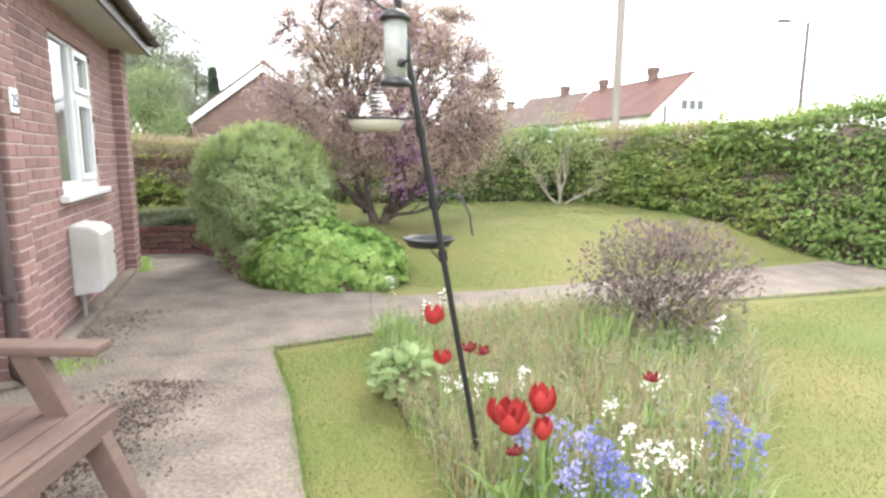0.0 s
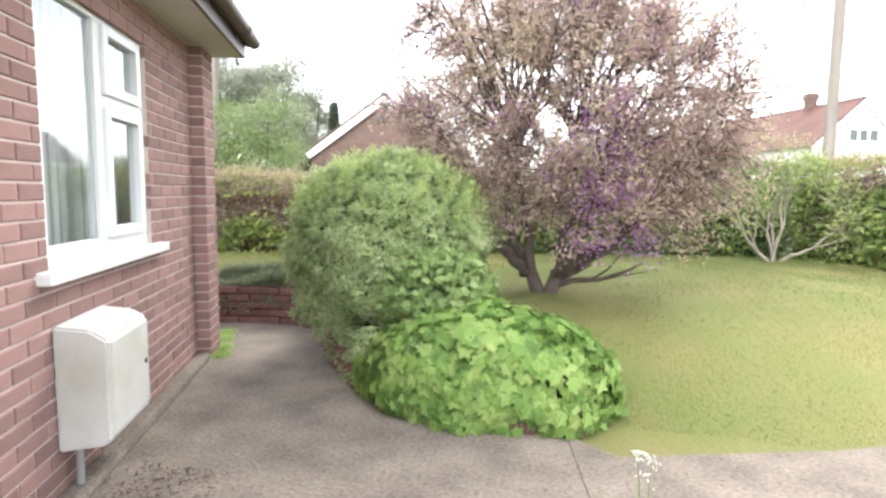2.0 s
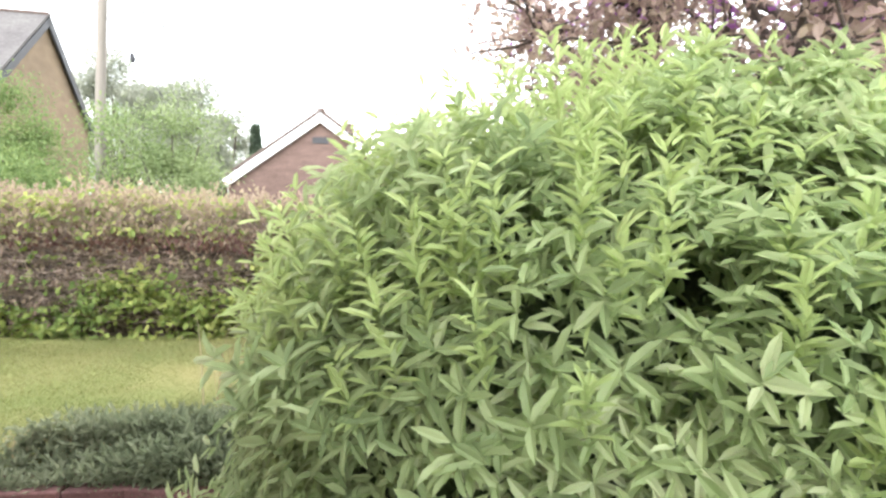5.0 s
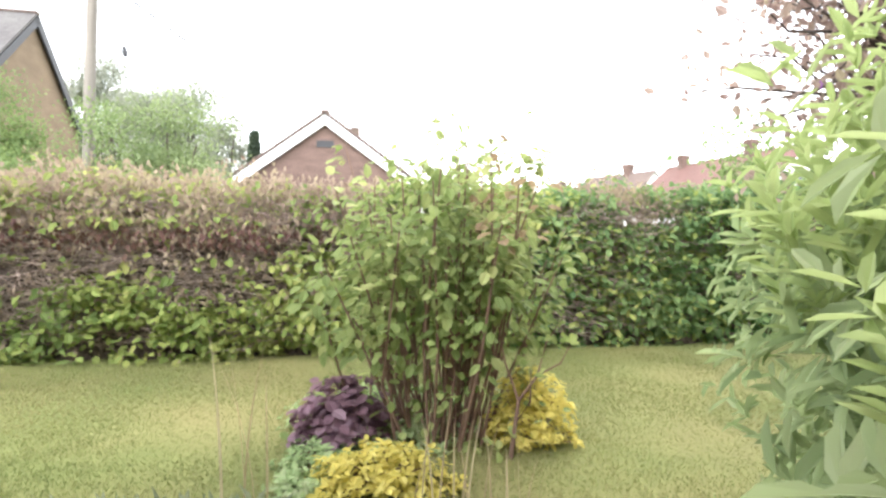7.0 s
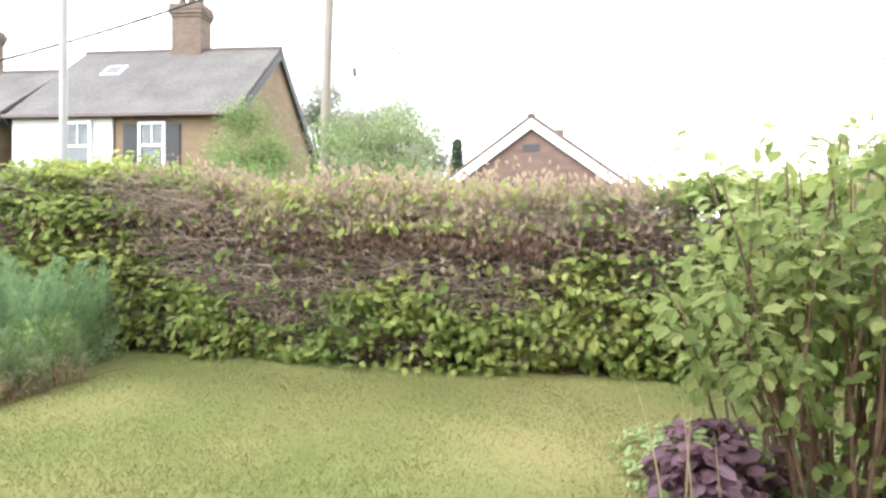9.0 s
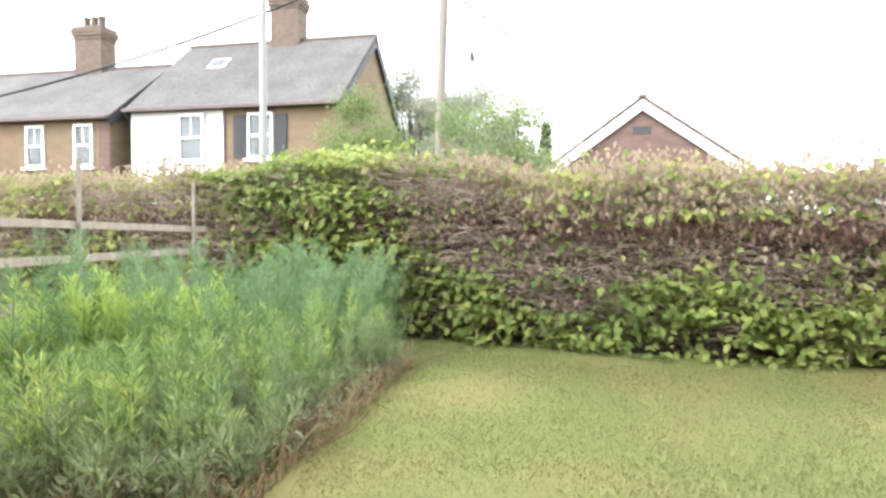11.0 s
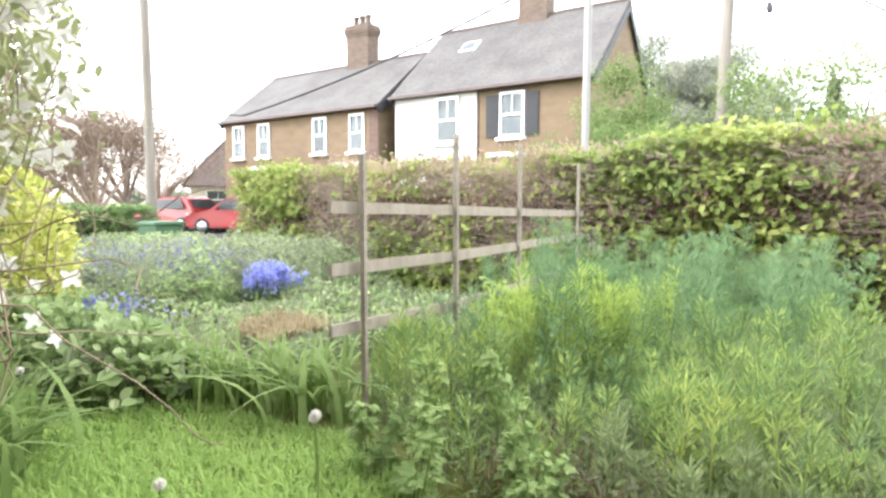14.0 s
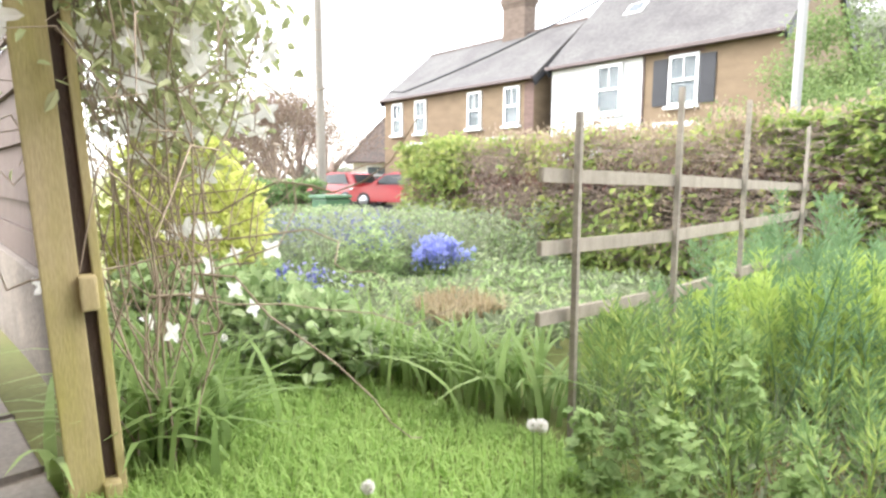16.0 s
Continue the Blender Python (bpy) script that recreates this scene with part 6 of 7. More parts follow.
# rosemary-like sprigs along the front of the bed
SPRIG = [(-6.28, 7.2), (-6.45, 7.9), (-6.75, 9.0), (-7.0, 9.3), (-7.2, 8.4), (-7.1, 7.6), (-7.0, 7.0), (-6.7, 6.95)]
plumes("front_feathery_herbs", "grey-green upright sprigs at the front of the herb bed", SPRIG, 210, 0.14, 0.30, G_SPRIG, 90, 0.045, 0.007, 0.3)
lines = []
for c in fill(FRONT, 420):
    v = np.array([rng.normal() * 0.09, rng.normal() * 0.09, rng.uniform(0.05, 0.18)])
    lines.append(([c, c + v * 0.5 + rng.normal(size=3) * 0.015, c + v], [0.0035, 0.0028, 0.0015]))
stuff("herb_edge_twigs", "bare brown twigs at the edge of the herb bed", "plants", tubes(lines, 4), BROWNSTEM)

trellis = thing("trellis", "grey weathered timber trellis of stakes and rails in the herb bed", "trellis", pose(0, 0, 0))
POSTS = [(-7.80, 6.83, 1.40), (-7.90, 7.36, 1.52), (-8.09, 7.98, 1.54), (-8.41, 8.95, 1.50)]
for i, (x, y, top) in enumerate(POSTS):
    part("stake", boxm(-0.009, 0.009, -0.009, 0.009, 0.30, top, pose(x, y, 0, rng.uniform(-0.6, 0.6), rng.uniform(-0.6, 0.6), 20) , bevel=0.002), CANE, trellis)
for z0, z3 in ((1.225, 1.17), (1.02, 1.02), (0.82, 0.80)):
    pts_ = [(-7.79, 6.70), (-7.80, 6.83), (-7.90, 7.36), (-8.09, 7.98), (-8.41, 8.95), (-8.47, 9.12)]
    for (a, b), (k0, k1) in zip(((pts_[0], pts_[2]), (pts_[2], pts_[3]), (pts_[3], pts_[5])), ((0, 0.28), (0.28, 0.55), (0.55, 1))):
        A, B = Vector((*a, z0 + (z3 - z0) * k0)), Vector((*b, z0 + (z3 - z0) * k1))
        d = B - A
        ang = math.degrees(math.atan2(d.y, d.x))
        tilt = -math.degrees(math.asin(d.z / d.length))
        part("rail", boxm(0, d.length, 0.010, 0.024, -0.017, 0.017, Matrix.Translation(A) @ pose(0, 0, 0, 0, tilt, ang), bevel=0.003), GREYWOOD, trellis)

# ---------------------------------------------------------------- wild garden beyond
DAY = ((-8.16, 5.80), (-8.30, 5.86), (-8.2, 5.68), (-8.16, 6.72), (-8.36, 6.62), (-8.55, 6.50), (-8.02, 6.84), (-8.50, 5.80), (-8.62, 5.68), (-8.85, 5.82), (-8.35, 5.74))
for c in DAY:
    z = float(surface_z(*c))
    ob = thing("daylily_clump", "arching green daylily leaves beside the grass", "plant", pose(c[0], c[1], z), group="daylily clumps")
    for _ in range(44):
        b = np.array([[rng.normal() * 0.07, rng.normal() * 0.07, 0.0]])
        put("leaf", blades(b, 0.36 * rng.uniform(0.6, 1.1), 0.024 * rng.uniform(0.7, 1.2), 1.25, 6), G_STRAP, ob)
bl = straps("hyacinth_clump", "strap leaves under a clump of blue hyacinths", "plant", (-10.5, 7.78), 70, 0.17, 0.022, 1.0, G_STRAP, 0.12)
for _ in range(34):
    spike("blue_hyacinth", "bright blue flowering bluebell spikes", -10.5 + rng.normal() * 0.07, 7.78 + rng.normal() * 0.09, rng.uniform(0.24, 0.40), G_HYAC, 80, 0.025, 0.030, None, "blue hyacinths")
WILD = [(-8.5, 6.15), (-9.2, 5.85), (-12, 5.9), (-17.5, 6.5), (-18.5, 8.8), (-14, 9.0), (-9.3, 9.2), (-8.6, 8.0), (-8.3, 7.2)]
g = fill(WILD, 46000)
hh = 0.14 + 0.18 * fbm(g, 1.4) + 0.30 * ss(9.8, 12.5, -g[:, 0]) + 0.10 * fbm(g, 3.1)
hh = hh + 0.24 * ss(7.4, 8.6, g[:, 1]) * ss(10.3, 11.6, -g[:, 0])
g[:, 2] += np.clip(hh, 0.05, 1) * rng.random(len(g)) ** 0.6
half = rng.random(len(g)) < 0.45
for sel, mat_ in ((half, G_MINT), (~half, G_SAGE)):
    q = g[sel]
    stuff("wild_foliage", "dense mixed green leaves of self-sown flowers", "plants", leaves(q, scatter(len(q)), scatter(len(q)) + np.array([0, 0, 0.7]), rng.uniform(0.035, 0.085, len(q)), 0.038, OVAL), mat_)
g = fill(WILD, 3000)
g = g[g[:, 0] < -10.6]
stuff("wild_stems", "tall grey-green flowering stems", "plants", blades(g, rng.uniform(0.35, 0.66, len(g)), 0.008, 0.3, 2), G_SAGE)
p = g[rng.integers(0, len(g), 15000)]
p = p + np.stack([rng.normal(size=len(p)) * 0.05, rng.normal(size=len(p)) * 0.05, rng.uniform(0.22, 0.64, len(p)) * (1 + 0.2 * fbm(p, 2.2))], -1)
f = fbm(p, 1.5)
stuff("slate_blue_flowers", "haze of small slate-blue flowers", "flowers", leaves(p[f > 0.22], scatter((f > 0.22).sum()), scatter((f > 0.22).sum()), 0.040, 0.034, OVAL), G_SLATE)
stuff("grey_green_tops", "grey-green leaves among the blue flowers", "plants", leaves(p[f <= 0.24], scatter((f <= 0.24).sum()), scatter((f <= 0.24).sum()), 0.055, 0.03, OVAL), G_SAGE)
for j in range(22):
    x, y = -11.1 - 4.6 * (j / 21) + rng.normal() * 0.25, rng.uniform(6.3, 8.7)
    z, h, r_ = float(surface_z(x, y)), rng.uniform(0.42, 0.66), rng.uniform(0.28, 0.45)
    ob = thing("catmint_clump", "bushy grey-green plant with slate-blue flower spikes", "plant", pose(x, y, z), group="bushy blue-flowered plants")
    d = scatter(260)
    d[:, 2] = np.abs(d[:, 2])
    q = d * np.array([r_, r_, h]) * rng.uniform(0.5, 1.0, 260)[:, None]
    whorls(ob, "foliage", q, unit(d * 0.5 + np.array([0, 0, 1.0])), 5, 0.055, 0.026, G_SAGE if j % 3 else G_MINT, 0.5)
    top = q[q[:, 2] > h * 0.5]
    f = top[rng.integers(0, len(top), 150)] + np.stack([rng.normal(size=150) * 0.012, rng.normal(size=150) * 0.012, rng.uniform(0.02, 0.12, 150)], -1)
    put("flower_spikes", leaves(f, scatter(150), scatter(150), rng.uniform(0.02, 0.042, 150), 0.03, OVAL), G_SLATE, ob)
p = fill([(-8.9, 6.1), (-10.5, 6.0), (-13.5, 6.2), (-16, 7), (-13, 7.4), (-10, 7.0)], 1300)
p[:, 2] += rng.uniform(0.10, 0.26, len(p))
p = p[fbm(p, 3.0) > -0.1]
stuff("lilac_flowers", "scattered lilac-blue flower heads above the leaves", "flowers", leaves(p, scatter(len(p)), scatter(len(p)), 0.038, 0.034, OVAL), G_LILAC)
for c, r in (((-8.72, 6.32, 0.58), (0.30, 0.22, 0.17)), ((-9.15, 6.25, 0.58), (0.35, 0.25, 0.17)), ((-9.6, 6.0, 0.60), (0.4, 0.28, 0.2)), ((-9.75, 5.75, 0.52), (0.42, 0.26, 0.26)), ((-10.0, 6.25, 0.52), (0.4, 0.3, 0.24))):
    mound("leafy_plant", "low spreading plant with rounded green leaves", "plant", c, r, 640, G_MINT, 0.052, OVAL, 1.0, shell=0.3, stems=14, base=0.42)
for _ in range(3):
    x, y = -8.95 - rng.random() * 0.3, 6.30 + rng.normal() * 0.05
    spike("blue_flower", "small blue flower spike above the leafy plants", x, y, 0.36, G_BLUE, 36, 0.05, 0.022, None, "small blue flower spikes")
g = fill([(-8.85, 6.95), (-9.3, 7.0), (-9.45, 7.35), (-9.0, 7.4)], 1200)
g[:, 2] += 0.06
stuff("straw_patch", "patch of tan dry grass in the wild garden", "grass", blades(g, rng.uniform(0.05, 0.16, len(g)), 0.008, 1.3, 3), G_STRAW)
GRASSY = [(-6.9, 5.3), (-6.9, 6.75), (-7.75, 6.75), (-8.3, 6.55), (-9.2, 6.0), (-11.0, 5.85), (-11.5, 5.5), (-8.2, 5.55), (-7.4, 5.45)]
g = fill(GRASSY, 42000)
stuff("long_grass", "lush bright green uncut grass", "grass", blades(g, rng.uniform(0.03, 0.085, len(g)) * (1 + 0.4 * fbm(g, 2)), 0.005, 1.0, 2), G_LONG)
for x, y, z in ((-7.42, 6.42, 0.72), (-7.50, 6.46, 0.68), (-7.56, 6.10, 0.60), (-8.6, 5.95, 0.66)):
    s = float(surface_z(x, y))
    ob = thing("dandelion", "white dandelion seed head on a thin stalk", "flower", pose(x, y, s), group="dandelion clocks")
    put("stalk", tubes([([(0, 0, 0), (0.01, 0, (z - s) / 2), (0, 0, z - s)], [0.002] * 3)], 5), G_STRAP, ob)
    d = scatter(260)
    put("seed_head", leaves(np.array([0, 0, z - s]) + d * 0.004, d, scatter(260), 0.012, 0.003), G_WHITE, ob)
mound("variegated_shrub", "shrub with yellow-green variegated leaves", "shrub", (-10.35, 5.95, 0.92), (0.62, 0.46, 0.58), 5200, foliage("variegated_leaves", (0.38, 0.44, 0.07), (0.55, 0.58, 0.11), (0.68, 0.68, 0.20)), 0.06, OVAL, 0.75, stems=20, shell=0.3, base=0.34)

# arbour with clematis
arb = thing("arbour", "mossy treated-timber arbour post with a dark slat", "arbour", pose(0, 0, 0))
for (x, y, w, d, mat, nm) in ((-8.035, 5.600, 0.072, 0.05, POSTWOOD, "post"), (-8.055, 5.646, 0.034, 0.03, DARKWOOD, "slat"), (-8.045, 5.670, 0.020, 0.045, POSTWOOD, "post")):
    part(nm, boxm(-d / 2, d / 2, -w / 2, w / 2, 0.28, 2.5, pose(x, y, 0, 2.4, 0, 8), bevel=0.004), mat, arb)
part("block", boxm(-0.03, 0.035, -0.018, 0.018, 0.92, 1.00, pose(-8.03, 5.650, 0, 2.4, 0, 8), bevel=0.006), POSTWOOD, arb)
part("block", boxm(-0.03, 0.035, -0.018, 0.018, 0.44, 0.51, pose(-8.03, 5.650, 0, 2.4, 0, 8), bevel=0.006), POSTWOOD, arb)
part("rail", boxm(-0.025, 0.025, -0.35, 0.9, 2.42, 2.48, pose(-8.04, 5.5, 0, 0, 0, 8), bevel=0.004), POSTWOOD, arb)
clem = thing("clematis", "white-flowered clematis with tangled dry vines on the arbour", "climber", pose(-8.28, 5.76, 0.42))
lines = []
for _ in range(30):
    p = np.array([rng.normal() * 0.10, rng.normal() * 0.04, 0.0])
    pts_ = [p]
    top = rng.uniform(0.6, 1.75)
    for k in range(7):
        p = p + np.array([rng.normal() * 0.05, rng.normal() * 0.045, top / 7])
        pts_.append(p)
    lines.append((pts_, np.linspace(0.003, 0.0015, 8)))
for _ in range(36):
    p = np.array([rng.normal(0.03, 0.08), rng.normal(0.02, 0.07), rng.uniform(0.3, 1.0)])
    pts_, v = [p], rng.normal(size=3) * 0.05
    for k in range(8):
        v = v * 0.8 + rng.normal(size=3) * 0.035 + np.array([0, 0, 0.022])
        p = p + v
        pts_.append(p)
    lines.append((pts_, np.linspace(0.0032, 0.0014, 9)))
for _ in range(260):
    p = np.array([rng.normal(-0.05, 0.3), rng.normal(0.03, 0.16), rng.uniform(0.75, 1.7)])
    v = rng.normal(size=3) * 0.07
    lines.append(([p, p + v + np.array([0, 0, 0.04]), p + v * 1.9 - np.array([0, 0, 0.06])], [0.002, 0.0018, 0.001]))
put("vine_tangle", tubes(lines, 4), material("dry_vine", (0.33, 0.26, 0.19), 0.9, vary=0.25, scale=6, fine=50, bump=0.2), clem)
n = 9500
p = np.stack([rng.normal(-0.32, 0.42, n), rng.normal(0.03, 0.15, n), rng.uniform(0.8, 2.0, n)], -1)
over = rng.random(n) < 0.22
p[over] = np.stack([rng.normal(0.20, 0.16, over.sum()), rng.normal(-0.06, 0.16, over.sum()), rng.uniform(1.15, 2.0, over.sum())], -1)
p = p[(fbm(p, 4) > -0.35) & (p[:, 0] < 0.45) & (np.abs(p[:, 1]) < 0.42) & (p[:, 2] > 0.95 - 0.5 * (np.abs(p[:, 0]) < 0.12))]
n = len(p)
put("foliage", leaves(p, scatter(n) - np.array([0, 0, 0.3]), scatter(n) + np.array([0, 0, 0.8]), rng.uniform(0.025, 0.055, n), 0.03, OVAL), G_VINE, clem)
for _ in range(420):
    c = np.array([rng.normal(-0.3, 0.4), rng.normal(0.05, 0.18), rng.uniform(0.9, 1.9) if rng.random() < 0.95 else rng.uniform(0.3, 0.9)])
    if rng.random() < 0.25:
        c = np.array([rng.normal(0.2, 0.16), rng.normal(-0.04, 0.16), rng.uniform(1.15, 1.9)])
    if c[2] < 1.0:
        c[0] = min(c[0], -0.08)
    c[0] = min(c[0] + 0.10, 0.30)
    c[1] = max(min(c[1], 0.30), -0.40)
    nrm = unit(scatter(1)[0] * 0.7 + np.array([0.9, 0.1, 0.25]))
    a = unit(np.cross(nrm, [0, 0, 1.0]))
    b = np.cross(nrm, a)
    ang = np.arange(4) * math.pi / 2 + rng.random()
    d = np.cos(ang)[:, None] * a + np.sin(ang)[:, None] * b
    put("flower", leaves(np.repeat(c[None], 4, 0), d, np.repeat(nrm[None], 4, 0), 0.046 if c[2] > 1.0 else 0.038, 0.042 if c[2] > 1.0 else 0.036, OVAL), G_WHITE, clem)
# boarded fence and slabs behind the arbour
fen = thing("fence", "brown woven board fence over a grey concrete gravel board", "fence", pose(-8.60, 5.52, 0.40, 0, 0, 195.7))
for k in range(11):
    part("board", boxm(0.06, 2.78, -0.010, 0.010, 0.46 + k * 0.125, 0.46 + k * 0.125 + 0.132, pose(0, 0.012 * (-1) ** k, 0, 3, 0, 0), bevel=0.003), FENCE, fen)
part("gravel_board", boxm(0.06, 2.78, -0.025, 0.025, -0.06, 0.455, bevel=0.006), CONCRETE, fen, "grey concrete gravel board")
for x in (0.0, 2.82):
    part("fence_post", boxm(x - 0.045, x + 0.045, -0.045, 0.045, -0.06, 1.92, bevel=0.006), DARKWOOD, fen)
slabs = tagged(new("pavement"), "worn stone paving slabs beside the arbour", "paving", kind="structure")
for i in range(7):
    for j in range(1):
        part("slab", boxm(0, 0.42, 0, 0.42, -0.05, 0.0, pose(-7.8 - i * 0.43, 5.62 - i * 0.136, 0.475 + rng.uniform(-0.006, 0.006), rng.uniform(-1, 1), rng.uniform(-1, 1), 197.5) @ pose(0, 0.02, 0), bevel=0.006), PAVING, slabs)

# ---------------------------------------------------------------- road, bin, cars, poles
road = bmesh.new()
A = [(-60, 8), (-20, 15.0), (-10, 15.5), (12, 20), (60, 34)]
w = 2.6
rows = []
for i, (x, y) in enumerate(A):
    z = float(surface_z(x, y)) + 0.03
    rows.append([road.verts.new((x, y - w, float(surface_z(x, y - w)) + 0.04)), road.verts.new((x, y + w, float(surface_z(x, y + w)) + 0.04))])
for r0, r1 in zip(rows, rows[1:]):
    road.faces.new((r0[0], r1[0], r1[1], r0[1]))
tagged(part("road", road, ASPHALT), "grey asphalt village road beyond the hedge", "road", kind="structure")

bin_ = thing("wheelie_bin", "dark green plastic wheeled bin beside the road hedge", "bin", pose(-17.0, 8.82, float(surface_z(-17, 8.82)), 0, 0, 20))
bm = boxm(-0.24, 0.24, -0.27, 0.27, 0.05, 0.86, bevel=0.03)
for v in bm.verts:
    k = 0.82 + 0.18 * v.co.z / 0.86
    v.co.x *= k
    v.co.y *= k
part("body", bm, BINGREEN, bin_)
part("lid", boxm(-0.27, 0.27, -0.31, 0.30, 0.862, 0.93, bevel=0.025), BINGREEN, bin_)
for s in (-1, 1):
    part("wheel", lathe([(0.1, -0.025), (0.1, 0.025)], 18), TYRE, bin_, matrix=pose(s * 0.25, 0.2, 0.1, 0, 90, 0))
part("handle", boxm(-0.2, 0.2, 0.30, 0.34, 0.80, 0.84, bevel=0.012), BINGREEN, bin_)


def car(m, label):
    """A small hatchback, length along local x, front at +x."""
    ob = thing("car", label, "car", m, group="red parked cars")
    side = [(-1.95, 0.35), (-1.98, 0.75), (-1.85, 0.98), (-1.5, 1.40), (-1.1, 1.50), (-0.1, 1.50), (0.35, 1.40), (0.95, 1.0), (1.6, 0.88), (1.95, 0.70), (2.0, 0.40), (1.9, 0.25), (-1.85, 0.25)]
    bm = bmesh.new()
    rings = []
    for y, k in ((-0.84, 0.94), (-0.80, 1.0), (0.80, 1.0), (0.84, 0.94)):
        rings.append([bm.verts.new((x * (0.985 if abs(y) > 0.82 else 1), y * (1 - 0.20 * clamp01((z - 0.9) / 0.6)), z if z < 0.9 else 0.9 + (z - 0.9) * (1 if abs(y) < 0.82 else 0.97))) for x, z in side])
    for r0, r1 in zip(rings, rings[1:]):
        for i in range(len(side)):
            j = (i + 1) % len(side)
            bm.faces.new((r0[i], r0[j], r1[j], r1[i]))
    bm.faces.new(rings[0])
    bm.faces.new(rings[-1][::-1])
    bmesh.ops.recalc_face_normals(bm, faces=bm.faces)
    bmesh.ops.bevel(bm, geom=list(bm.edges), offset=0.035, segments=2, affect="EDGES")
    part("body", bm, REDCAR, ob)
    for s in (-1, 1):
        bm = bmesh.new()
        vs = [bm.verts.new((x, s * y, z)) for x, y, z in ((-1.45, 0.835, 0.98), (0.80, 0.835, 0.98), (0.28, 0.745, 1.36), (-1.15, 0.735, 1.43))]
        bm.faces.new(vs)
        bmesh.ops.solidify(bm, geom=list(bm.faces), thickness=0.015)
        part("side_window", bm, CARGLASS, ob)
        for x in (-1.25, 1.25):
            wh = part("wheel", lathe([(0.24, -0.10), (0.31, -0.08), (0.32, 0), (0.31, 0.08), (0.24, 0.10)], 28), TYRE, ob, matrix=pose(x, s * 0.76, 0.32, 90, 0, 0))
            part("rim", lathe([(0.21, -0.11), (0.215, 0.11)], 20), ALLOY, wh)
        part("mirror", boxm(0.55, 0.70, s * 0.86 - 0.06, s * 0.86 + 0.08, 0.98, 1.10, bevel=0.02), REDCAR, ob)
        part("tail_light", boxm(-1.99, -1.86, s * 0.62 - 0.12, s * 0.62 + 0.12, 0.80, 0.98, bevel=0.02), G_RED, ob)
        part("headlight", boxm(1.78, 1.95, s * 0.58 - 0.17, s * 0.58 + 0.17, 0.66, 0.80, bevel=0.03), UPVC, ob)
    bm = bmesh.new()
    vs = [bm.verts.new(c) for c in ((-1.86, -0.66, 1.02), (-1.86, 0.66, 1.02), (-1.56, 0.6, 1.385), (-1.56, -0.6, 1.385))]
    bm.faces.new(vs)
    bmesh.ops.solidify(bm, geom=list(bm.faces), thickness=0.02)
    part("rear_window", bm, CARGLASS, ob)
    bm = bmesh.new()
    vs = [bm.verts.new(c) for c in ((0.98, -0.68, 1.02), (0.40, -0.6, 1.40), (0.40, 0.6, 1.40), (0.98, 0.68, 1.02))]
    bm.faces.new(vs)
    bmesh.ops.solidify(bm, geom=list(bm.faces), thickness=0.02)
    part("windscreen", bm, CARGLASS, ob)
    part("number_plate", boxm(-2.01, -1.985, -0.26, 0.26, 0.52, 0.63), UPVC, ob)
    return ob


car(pose(-33.0, 14.0, float(surface_z(-33.0, 14.0)), 0, 0, 205), "small red hatchback parked beyond the garden")
car(pose(-28.9, 15.3, float(surface_z(-28.9, 15.3)), 0, 0, 222), "red car half hidden by the hedge end")

def pole(name, label, x, y, top, r0, r1, mat, lean=0.0):
    z = float(surface_z(x, y))
    ob = thing(name, label, "pole", pose(x, y, z))
    put("shaft", tubes([([(0, 0, -0.2), (lean * 0.3, 0, top * 0.5), (lean, 0, top)], [r0, (r0 + r1) / 2, r1])], 14), mat, ob)
    return ob


pole("street_lamp", "slim grey steel lamp column behind the hedge", -9.74, 11.0, 7.0, 0.042, 0.034, GALV)
tp = pole("telegraph_pole", "weathered timber telegraph pole with cables", -11.52, 18.78, 8.6, 0.13, 0.10, POLE, 0.18)
part("transformer", boxm(-0.22, -0.08, -0.12, 0.12, 7.2, 7.9, bevel=0.02), GALV, tp)
part("crossarm", boxm(-0.5, 0.6, -0.05, 0.05, 8.2, 8.32, bevel=0.01), POLE, tp)
pole("telegraph_pole", "tall timber telegraph pole behind the hedge", 3.95, 13.9, 9.0, 0.105, 0.085, POLE, 0.04)
pole("telegraph_pole", "tall timber telegraph pole beside the road hedge", -21.0, 9.78, 9.5, 0.12, 0.09, POLE, -0.1)
sl = pole("street_lamp", "slim steel street lamp with a small arm", 18.6, 31.0, 8.2, 0.11, 0.09, PIPE)
put("arm", tubes([([(0, 0, 8.15), (-0.5, 0, 8.35), (-1.0, 0, 8.3)], [0.05, 0.045, 0.045])], 8), PIPE, sl)
part("lantern", boxm(-1.55, -0.95, -0.14, 0.14, 8.22, 8.38, bevel=0.03), PIPE, sl)


def cable(a, b, sag, r=0.018):
    a, b = np.array(a, float), np.array(b, float)
    k = np.linspace(0, 1, 14)
    p = a + (b - a) * k[:, None]
    p[:, 2] -= sag * 4 * k * (1 - k)
    tagged(put("cable", tubes([(p, np.full(14, r))], 5), SHUTTER), "black overhead cable hanging between pole and houses", "cable", group="overhead cables")


